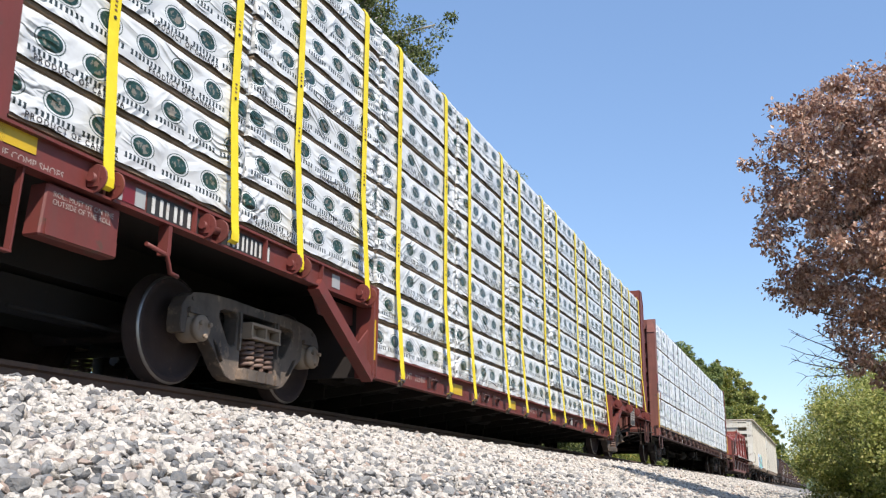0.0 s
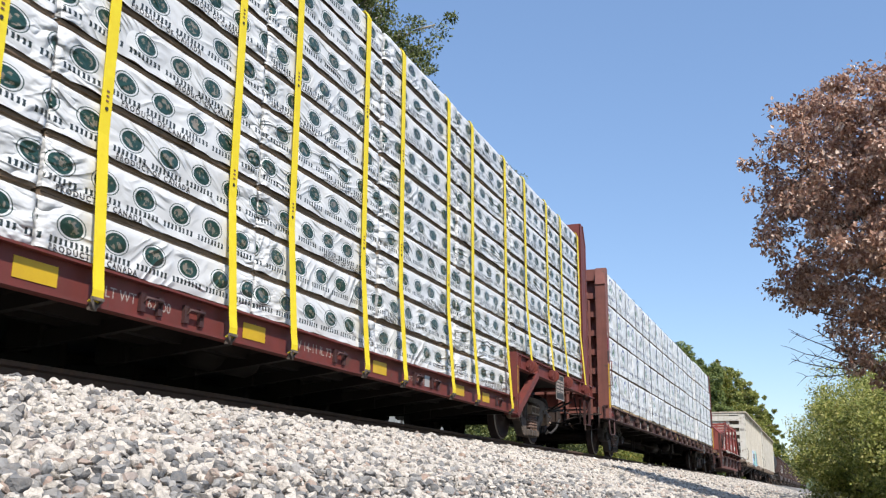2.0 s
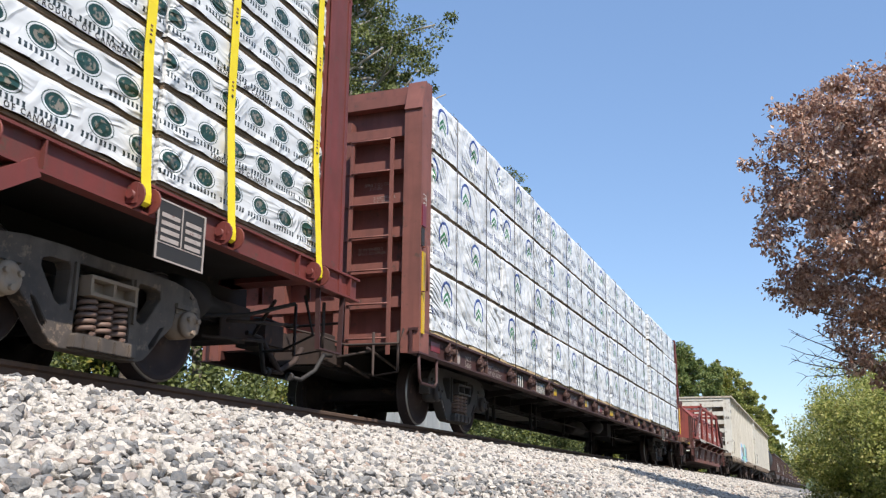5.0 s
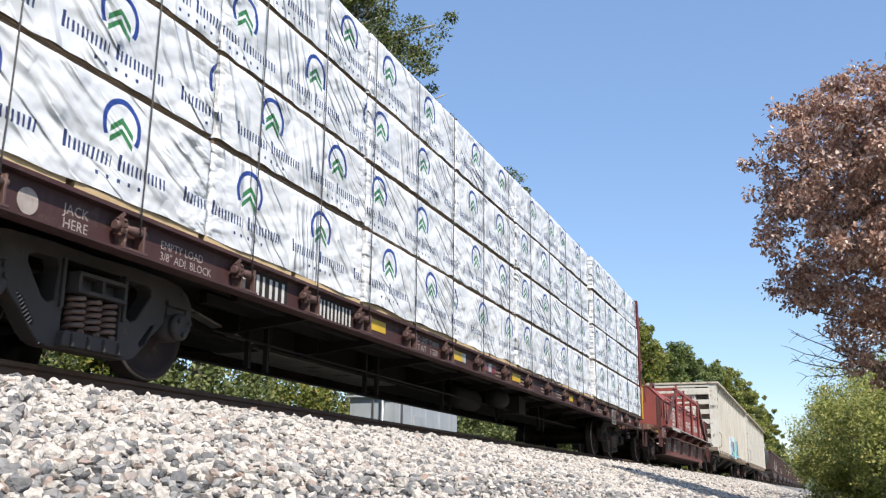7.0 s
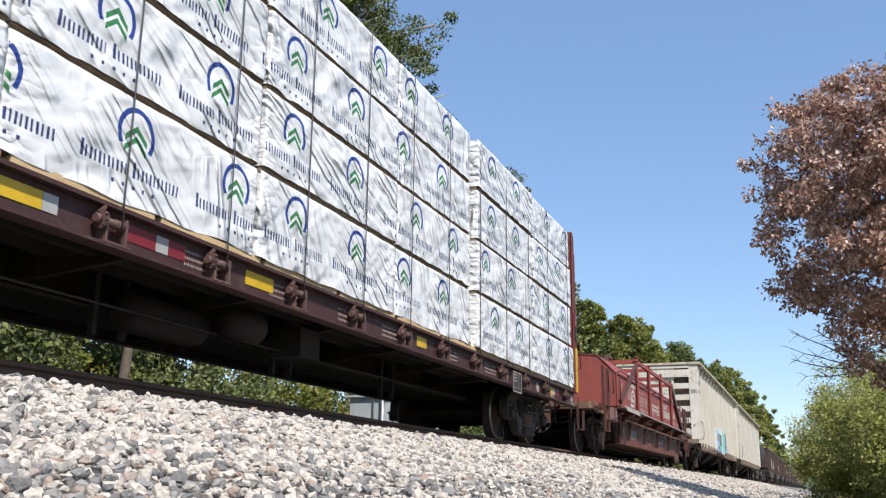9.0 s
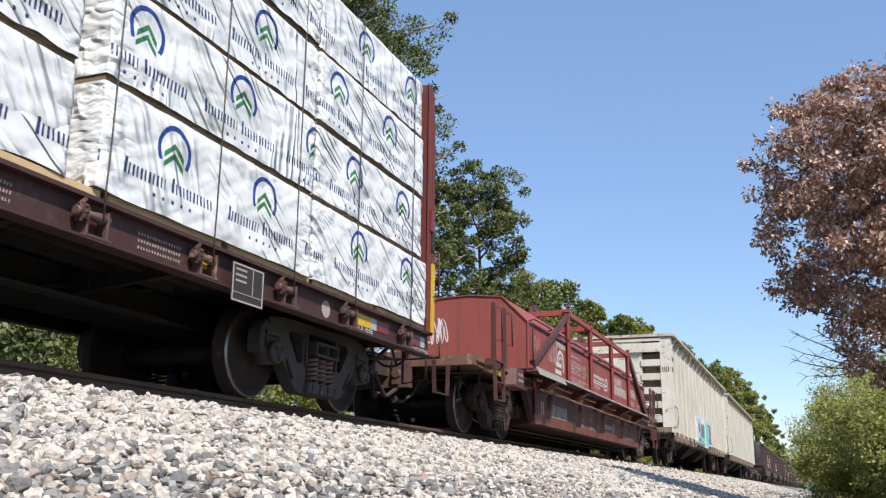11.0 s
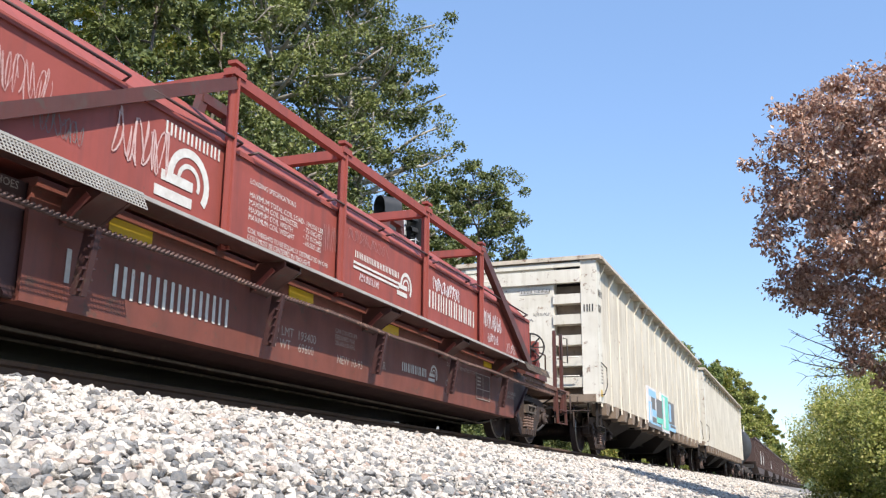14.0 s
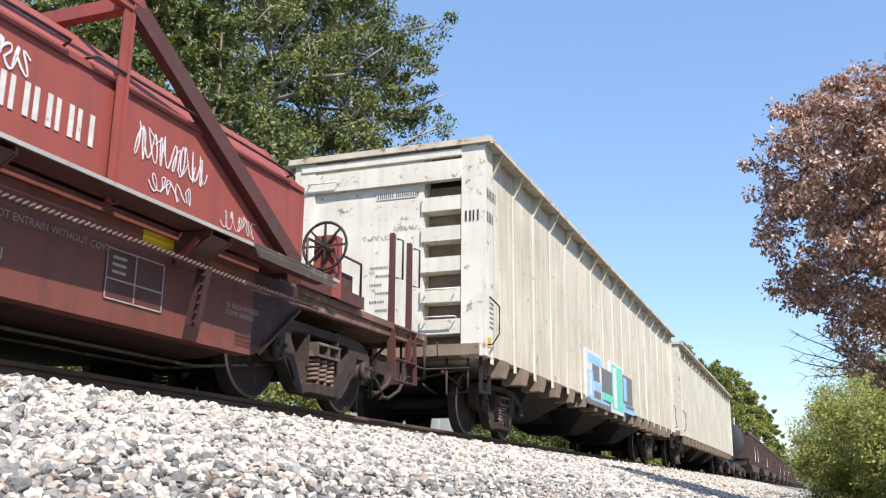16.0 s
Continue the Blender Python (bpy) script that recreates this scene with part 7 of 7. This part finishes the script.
def wander(a, b, bend, n, rng):
    a, b = Vector(a), Vector(b)
    pts = []
    for i in range(n + 1):
        t = i / n
        p = a.lerp(b, t)
        k = math.sin(math.pi * t) * bend
        pts.append(p + Vector((rng.uniform(-k, k), rng.uniform(-k, k), rng.uniform(-k, k) * 0.5)))
    return pts


def tree(name, label, category, x, y, height, radius, seed, leaf_mat, size, clumps, per, low=0.3, bark=None, lean=(0, 0), group="", droop=0.0, bushy=False, thick=None, base=-1.2):
    """Trunk with limbs and twigs, and a crown of leaf clumps hung on the twigs."""
    rng = random.Random(seed)
    npr = np.random.default_rng(seed)
    t = thing(name, label, category, group, (x, y, base))
    bm = bmesh.new()
    r0 = thick or max(0.04, height * 0.0125)
    trunk = wander((0, 0, -0.1), (lean[0], lean[1], height * 0.93), height * 0.02, 8, rng)
    tube(bm, trunk, r0, 9, r0 * 0.18)
    centers, spread = [], []
    limbs = max(7, int(clumps / 9))
    for i in range(limbs):
        f = low + (0.97 - low) * ((i + rng.random()) / limbs)
        k = min(7, int(f / 0.93 * 8)) if f < 0.93 else 7
        start = trunk[k].lerp(trunk[k + 1], min(1.0, f / 0.93 * 8 - k)) if k < 8 else trunk[-1]
        a = 2.4 * i + rng.uniform(-0.5, 0.5)
        shape = math.sin(math.pi * min(1.0, ((f - low) / (1 - low)) * 0.72 + 0.22)) ** 0.7
        if bushy:
            shape = 1.05 - 0.6 * f * f
        reach = radius * shape * rng.uniform(0.78, 1.03)
        end = start + Vector((math.cos(a) * reach, math.sin(a) * reach, reach * rng.uniform(0.1, 0.75)))
        pts = wander(start, end, reach * 0.08, 5, rng)
        tube(bm, pts, r0 * 0.46 * (1.1 - f * 0.7), 6, r0 * 0.08)
        for j in range(max(2, round(clumps / limbs))):
            g = rng.uniform(0.35, 1.0)
            q = start.lerp(end, g)
            tip = q + Vector((rng.gauss(0, 1), rng.gauss(0, 1), rng.gauss(0.25, 0.8))).normalized() * rng.uniform(0.15, 0.36) * radius * 0.75
            if rng.random() < 0.7:
                tube(bm, [q, q.lerp(tip, 0.5) + Vector((0, 0, 0.04 * radius)), q.lerp(tip, 1.1)], r0 * 0.075, 4, r0 * 0.025)
            centers.append(tip)
            spread.append(radius * rng.uniform(0.05, 0.15))
    part("trunk", bm, bark or BARK, t)
    tagged(part("crown", leaves_mesh("crown", [tuple(c) for c in centers], spread, per, size, leaf_mat, npr, droop), None, t), kind="stuff")
    return t


TREE_L = "tall leafy tree with dark green summer crown"
for i, (x, y, h, r, cl, pe, m, b, lo) in enumerate((
        (-11.0, 33.7, 26.0, 4.3, 620, 110, SHADE_LEAF, PALE_BARK, 0.26),
        (-12.6, 29.0, 25.0, 4.8, 560, 110, GREEN_LEAF, PALE_BARK, 0.22),
        (-11.8, 23.0, 19.0, 3.9, 300, 110, GREEN_LEAF, PALE_BARK, 0.25),
        (-11.0, 16.5, 20.0, 3.6, 170, 110, YELLOW_LEAF, PALE_BARK, 0.30),
        (-9.2, 43.6, 15.8, 3.2, 420, 105, SHADE_LEAF, BARK, 0.22),
        (-10.3, 40.3, 15.0, 2.8, 260, 105, SHADE_LEAF, PALE_BARK, 0.2),
        (-10.0, 54.0, 12.6, 3.6, 300, 90, YELLOW_LEAF, BARK, 0.2),
        (-15.5, 38.0, 23.0, 5.0, 300, 90, GREEN_LEAF, BARK, 0.2),
        (-17.0, 27.0, 24.0, 5.2, 300, 90, GREEN_LEAF, BARK, 0.15),
        (-16.0, 19.5, 20.0, 4.6, 130, 90, SHADE_LEAF, PALE_BARK, 0.15),
        (-12.4, 19.8, 17.0, 2.8, 130, 100, YELLOW_LEAF, PALE_BARK, 0.3))):
    tree("tree", TREE_L if m in (GREEN_LEAF, SHADE_LEAF) else "slim tree with yellowing leaves", "tree", x, y, h, r, 100 + i, m, 0.145, cl, pe, lo, b, (random.uniform(-0.6, 0.6), random.uniform(-0.6, 0.6)), "trees beyond the track")

# slim half-bare trees whose pale stems show before the leafy ones
for i, (x, y, h) in enumerate(((-8.9, 14.4, 14.5), (-8.8, 15.8, 14.0), (-9.2, 17.4, 15.0), (-9.6, 20.4, 13.5), (-9.9, 23.0, 14.0), (-9.4, 12.8, 14.0))):
    tree("sapling", "slim half-bare tree with pale forked stem", "tree", x, y, h, 1.9, 150 + i, YELLOW_LEAF if i % 2 else GREEN_LEAF, 0.12, 150, 42, 0.12, PALE_BARK, (random.uniform(-0.8, 0.8), random.uniform(-0.8, 0.8)), "half-bare trees beyond the track", thick=0.055)

for i, (x, y, h, r, m) in enumerate(((-11.5, 66, 14.5, 4.2, GREEN_LEAF), (-11.2, 78, 15.0, 4.4, YELLOW_LEAF), (-10.8, 90, 15.5, 4.6, YELLOW_LEAF), (-12.0, 104, 17.0, 5.0, YELLOW_LEAF), (-11.5, 122, 17.5, 5.2, FAR_LEAF),
                                     (-12.5, 142, 20.0, 5.6, FAR_LEAF), (-12.5, 168, 21.5, 6.0, FAR_LEAF), (-12.0, 196, 24.0, 6.5, YELLOW_LEAF), (-11.0, 226, 25.5, 6.5, SUNNY_LEAF), (-10.0, 255, 25.5, 6.5, SUNNY_LEAF), (-9.0, 290, 22.0, 6.5, YELLOW_LEAF), (-8.5, 330, 14.0, 7.0, FAR_LEAF))):
    tree("tree", "distant tree in dull green leaf" if m in (FAR_LEAF, GREEN_LEAF) else "distant tree in yellow-green leaf", "tree", x, y, h, r, 200 + i, m, 0.2 + y * 0.0013, 230, 100, 0.08, BARK, (0, 0), "far tree line")

def lumps(rng, count, rx, ry, up, down, seed, inner=0.45, rough=0.42, square=2.0):
    """Clump places in a lumpy rounded crown with thin spots, densest near its skin."""
    out = []
    while len(out) < count:
        d = Vector((rng.gauss(0, 1), rng.gauss(0, 1), rng.gauss(0, 1))).normalized()
        if noise.noise(d * 2.1 + Vector((seed, 0, 5))) < -0.38:
            continue
        k = (abs(d.x) ** square + abs(d.y) ** square + abs(d.z) ** square) ** (-1 / square) * (1.0 + rough * noise.noise(d * 2.9 + Vector((seed * 3.1, 1, 0)))) * (inner + (1 - inner) * rng.random() ** 0.55)
        out.append(Vector((d.x * rx * k, d.y * ry * k, d.z * (up if d.z > 0 else down) * k)))
    return out


def bush(name, label, x, y, h, r, seed, leaf_mat, size, count, per, group):
    """A shrub in leaf down to the ground: stems that fan out from one root."""
    rng = random.Random(seed)
    base = shoulder(x) - 0.05
    t = thing(name, label, "shrub", group, (x, y, base))
    mid = h * 0.42
    centers = [Vector((c.x, c.y, max(0.06, c.z + mid))) for c in lumps(rng, count, r, r, h - mid, mid, seed * 0.37)]
    bm = bmesh.new()
    for c in centers[:16]:
        tube(bm, wander((rng.uniform(-0.15, 0.15), rng.uniform(-0.15, 0.15), -0.05), c, r * 0.06, 4, rng), 0.026, 5, 0.006)
    part("stem", bm, BARK, t)
    tagged(part("crown", leaves_mesh("crown", [tuple(c) for c in centers], [r * rng.uniform(0.13, 0.27) for _ in centers], per, size, leaf_mat, np.random.default_rng(seed), 0.15), None, t), kind="stuff")
    return t


for i, (x, y, h) in enumerate(((-6.6, 15.0, 11.0), (-6.9, 17.6, 12.0), (-6.7, 11.2, 11.0))):
    tree("tree", "slim trackside tree with a bare lower trunk", "tree", x, y, h, 1.6, 170 + i, SHADE_LEAF, 0.13, 120, 70, 0.5, BARK, (random.uniform(-0.4, 0.4), random.uniform(-0.4, 0.4)), "trees beyond the track", thick=0.13)

sr = random.Random(31)
for row, (x0, step, hh) in enumerate(((-6.9, 2.6, 3.6), (-9.3, 2.9, 5.4))):
    y, k = 4.5 + row, 0
    while y < 100:
        if not (row == 0 and (21.5 < y < 30.5 or sr.random() < 0.3)):   # room for the shelter and the signal
            # Most shrubs take the darker leaf, which has shade in its colour.
            green = sr.random() < 0.68
            bush("shrub", "dense trackside shrub in green leaf" if green else "dense trackside shrub in yellow-green leaf", x0 + sr.uniform(-0.5, 0.4), y, hh * sr.uniform(0.75, 1.25), 1.75 + 0.3 * row + y * 0.006,
                 300 + k + 60 * row, SHADE_LEAF if green else YELLOW_LEAF, 0.105 + y * 0.0008, 100, 110, "shrubs beyond the track")
        y += step * sr.uniform(0.8, 1.2) * (1 + y * 0.006)
        k += 1

for i, (x, y, h, r) in enumerate(((7.35, 25.5, 3.1, 1.95), (8.9, 23.0, 3.3, 1.9), (9.6, 26.8, 4.2, 2.2), (7.5, 31.0, 4.3, 2.15), (9.6, 31.5, 5.0, 2.4), (7.2, 38.0, 4.6, 2.1), (9.0, 38.5, 5.4, 2.5), (7.9, 20.6, 2.1, 1.45), (7.3, 47.0, 5.0, 2.4), (7.2, 58.0, 5.0, 2.6))):
    bush("shrub", "bushy bankside shrub in sunlit yellow-green leaf", x, y, h, r, 400 + i, SUNNY_LEAF, 0.075, 190 if y < 33 else 120, 170 if y < 33 else 110, "shrubs on the near bank")


def dead_leaf_tree():
    """Small oak on the near bank, still hung with its dried leaves."""
    rng = random.Random(500)
    t = thing("dead_leaf_tree", "small oak with dry russet-brown dead leaves", "tree", "", (7.95, 14.1, -1.15))
    mid = Vector((-0.12, 0.0, 4.42))
    centers = [mid + c for c in lumps(rng, 1150, 2.56, 2.1, 1.72, 2.55, 8.2, 0.3, 0.16, 2.7)]
    bm = bmesh.new()
    trunk = wander((0, 0, -0.1), mid + Vector((0, 0, 1.3)), 0.12, 8, rng)
    tube(bm, trunk, 0.085, 9, 0.02)
    ends = []
    for k in range(34):
        c = centers[k * 7]
        start = trunk[min(7, 2 + k % 6)]
        if start.z > c.z + 0.5:
            start = trunk[2]
        pts = wander(start, c, 0.12, 6, rng)
        tube(bm, pts, 0.03, 5, 0.006)
        ends += pts[2:]
    for c in centers[::2]:
        q = min(ends, key=lambda e: (e - c).length)
        tube(bm, [q, q.lerp(c, 0.5) + Vector((0, 0, 0.03)), c], 0.008, 4, 0.003)
    part("trunk", bm, BARK, t)
    tagged(part("crown", leaves_mesh("crown", [tuple(c) for c in centers], [rng.uniform(0.12, 0.25) for _ in centers], 100, 0.066, BROWN_LEAF, np.random.default_rng(500), 0.9), None, t), kind="stuff")
    return t


dead_leaf_tree()
bare = thing("bare_branch", "leafless grey branches reaching out of the bank", "branch", at=(7.5, 14.4, -1.2))
bm = bmesh.new()
rb = random.Random(7)
root = Vector((-0.95, 0.0, 2.08))
tube(bm, [(0, 0, 0), (-0.1, 0, 0.9), (-0.45, 0.0, 1.7), root], 0.035, 6, 0.022)
for dx, dz, bow in ((-0.98, 0.52, 0.02), (-0.96, 0.30, -0.03), (-1.0, 0.14, -0.06), (-0.82, -0.10, -0.05), (-0.62, 0.48, 0.03), (-0.40, 0.30, 0.02)):
    end = root + Vector((dx, rb.uniform(-0.3, 0.3), dz))
    pts = [root.lerp(end, k / 6) + Vector((0, 0, bow * 4 * (k / 6) * (1 - k / 6) + rb.uniform(-0.012, 0.012))) for k in range(7)]
    tube(bm, pts, 0.014, 5, 0.004)
    for k in range(2, 7):
        for way in (-1, 1):
            q = pts[k - 1].lerp(pts[k], rb.random())
            e = q + Vector((-rb.uniform(0.08, 0.22), rb.uniform(-0.1, 0.1), way * rb.uniform(0.03, 0.13)))
            tube(bm, [q, q.lerp(e, 0.5) + Vector((0, 0, 0.01)), e], 0.005, 4, 0.002)
part("branch", bm, BARK, bare)

# far wooded hills
for name, pts in (("far_hill", ((-260, 900, 30, 420), (60, 1400, 36, 700), (-700, 1200, 70, 500))),):
    for x, y, h, r in pts:
        bm = bmesh.new()
        n = 40
        rows = []
        for j in range(9):
            f = j / 8
            rows.append([bm.verts.new((r * (1 - f * 0.95) * math.cos(a), r * (1 - f * 0.95) * 0.6 * math.sin(a), h * math.sin(f * math.pi / 2) * (1 + 0.25 * noise.noise((math.cos(a) * 3, math.sin(a) * 3, f * 2 + x)))))
                         for a in [2 * math.pi * k / n for k in range(n)]])
        for a, b in zip(rows, rows[1:]):
            for k in range(n):
                bm.faces.new((a[k], a[(k + 1) % n], b[(k + 1) % n], b[k])).smooth = True
        bm.faces.new(rows[-1])
        ob = tagged(new(name, finish(name, bm, HILL)), "low wooded hill on the horizon", "hill", kind="structure")
        ob.location = (x, y, -2)


# ---------------------------------------------------------------- trackside signal and equipment shelter
def signal_mast():
    t = thing("railway_signal", "black hooded signal heads on a galvanised mast", "railway signal", at=(-5.25, 24.6, -1.1))
    bm = bmesh.new()
    lathe(bm, [(0.07, 0.0), (0.07, 8.3)], 14, (0.12, 0.35, 0), "z")
    part("mast", bm, GALV, t)
    bm = bmesh.new()
    for y in (0.1, -0.15):
        tube(bm, [(-0.5, y, 0.2), (-0.5, y, 8.0)], 0.022, 6)
    for k in range(24):
        tube(bm, [(-0.5, 0.1, 0.4 + 0.32 * k), (-0.5, -0.15, 0.4 + 0.32 * k)], 0.012, 5)
    part("ladder", bm, GALV, t)
    bm = bmesh.new()
    for z in (6.9, 7.3):
        tube(bm, [(-0.55, 0.0, z), (0.6, 0.1, z), (0.6, 0.6, z), (-0.55, 0.6, z), (-0.55, 0.0, z)], 0.018, 6)
    for x, y in ((-0.55, 0.0), (-0.2, 0.02), (0.2, 0.05), (0.6, 0.1), (0.6, 0.6), (-0.55, 0.6)):
        tube(bm, [(x, y, 6.4), (x, y, 7.35)], 0.02, 6)
    box(bm, -0.6, 0.65, 0.0, 0.65, 6.36, 6.42)
    part("platform", bm, GALV, t)
    # head that faces the camera: a deep hood round the lenses
    bm = bmesh.new()
    n = 20
    for dx, z0 in ((0.0, 7.35),):
        loop = []
        for k in range(n + 1):
            a = math.pi * k / n
            loop.append((0.33 * math.cos(a), 0.33 * math.sin(a) + 0.95))
        loop = [(0.33, 0.0)] + loop + [(-0.33, 0.0)]
        f0 = [bm.verts.new((x, -0.42 + 0.10 * (1 - z / 1.3), z + z0)) for x, z in loop]
        f1 = [bm.verts.new((x, 0.20, z + z0)) for x, z in loop]
        g0 = [bm.verts.new((x * 0.93, -0.42 + 0.10 * (1 - z / 1.3), z * 0.985 + z0 + 0.01)) for x, z in loop]
        g1 = [bm.verts.new((x * 0.93, 0.12, z * 0.985 + z0 + 0.01)) for x, z in loop]
        m_ = len(loop)
        for k in range(m_ - 1):
            bm.faces.new((f0[k], f0[k + 1], f1[k + 1], f1[k]))
            bm.faces.new((g0[k], g0[k + 1], g1[k + 1], g1[k]))
            bm.faces.new((f0[k], f0[k + 1], g0[k + 1], g0[k]))
        bm.faces.new(f1)
        bm.faces.new(g1)
    sh = part("signal_head", bm, SIGNAL_BLACK, t, "signal head with a deep round-topped hood", 0)
    sh.location = (-0.18, 0.0, 0.0)
    sh.rotation_euler.z = radians(-35)
    for k in range(3):
        bm = bmesh.new()
        lathe(bm, [(0.10, -0.02), (0.11, 0.0), (0.02, 0.01)], 16, (0, 0.1, 7.55 + 0.32 * k), "y")
        part("lens", bm, BLACK_MARK, sh)
    # second head with its back plate and three small hoods
    bm = bmesh.new()
    loop = [(0.3 * math.cos(math.pi * k / 14), 0.3 * math.sin(math.pi * k / 14) + 0.62) for k in range(15)] + [(0.3 * math.cos(math.pi + math.pi * k / 14), 0.3 * math.sin(math.pi + math.pi * k / 14) - 0.1) for k in range(15)]
    a = [bm.verts.new((x, 0, z)) for x, z in loop]
    b = [bm.verts.new((x, 0.05, z)) for x, z in loop]
    for k in range(len(a)):
        bm.faces.new((a[k], a[(k + 1) % len(a)], b[(k + 1) % len(a)], b[k]))
    bm.faces.new(a[::-1])
    bm.faces.new(b)
    box(bm, -0.16, 0.16, 0.05, 0.28, -0.2, 0.75)
    h2 = part("signal_head", bm, SIGNAL_BLACK, t, "signal head on a round-ended back plate")
    h2.location, h2.rotation_euler, h2.scale = (0.45, 0.4, 7.35), (0, 0, radians(-18)), (1.1, 1.1, 1.1)
    for k in range(3):
        bm = bmesh.new()
        zc = -0.06 + 0.3 * k
        for j in range(10):
            a0, a1 = math.pi * (j / 10) - 0.25, math.pi * ((j + 1) / 10) + 0.02
            bar(bm, (0.12 * math.cos(a0), -0.12, zc + 0.12 * math.sin(a0)), (0.12 * math.cos(a1), -0.12, zc + 0.12 * math.sin(a1)), 0.26, 0.012, (math.cos((a0 + a1) / 2), 0, math.sin((a0 + a1) / 2)))
        lathe(bm, [(0.09, -0.012), (0.02, -0.02)], 14, (0, 0, zc), "y")
        part("lens_hood", bm, SIGNAL_BLACK, h2)
    return t


def shelter():
    t = thing("equipment_shelter", "grey metal signal equipment shelter beside the track", "equipment shelter", at=(-5.8, 27.0, -1.2))
    bm = bmesh.new()
    box(bm, -0.7, 0.7, -2.5, 2.5, 0.12, 2.85)
    part("wall_panel", bm, SHED, t, bevel=0.02)
    bm = bmesh.new()
    plate(bm, [(-2.6, 2.85), (2.6, 2.85), (2.6, 2.9), (-2.6, 2.9)], -0.8, 0.8)
    part("roof", bm, SHED, t)
    for y in (-2.2, -1.3, -0.2, 0.9, 1.8):
        bm = bmesh.new()
        box(bm, 0.70, 0.73, y - 0.02, y + 0.02, 0.15, 2.8)
        part("seam", bm, SHED, t)
    bm = bmesh.new()
    box(bm, 0.70, 0.735, -1.15, -0.3, 0.2, 2.4)
    part("door", bm, SHED, t, bevel=0.008)
    bm = bmesh.new()
    tube(bm, [(0.35, -2.58, 0.0), (0.35, -2.58, 3.0)], 0.05, 8)
    part("conduit", bm, GALV, t)
    bm = bmesh.new()
    box(bm, -0.75, 0.75, -2.55, 2.55, 0.0, 0.12)
    part("base", bm, STONE_BED, t)
    return t


signal_mast()
shelter()


# ---------------------------------------------------------------- what moves
def motions():
    times = [2.0 * i for i in range(9)]
    for ob, x, y, z in MOVING:
        walk(ob, [(t, pose(x, y - run(t), z)) for t in times])
    steps = [round(i / 8, 4) for i in range(129)]
    for ws, dy, r in SPINNING:
        y_at = ws.parent.parent.location.y + ws.parent.location.y + run(16.0)
        if y_at > 75:   # wheels that never come near turn unseen
            continue
        walk(ws, [(t, Matrix.Translation((0, dy, r)) @ Matrix.Rotation((run(t) - run(0.0)) / r, 4, "X")) for t in steps])


motions()
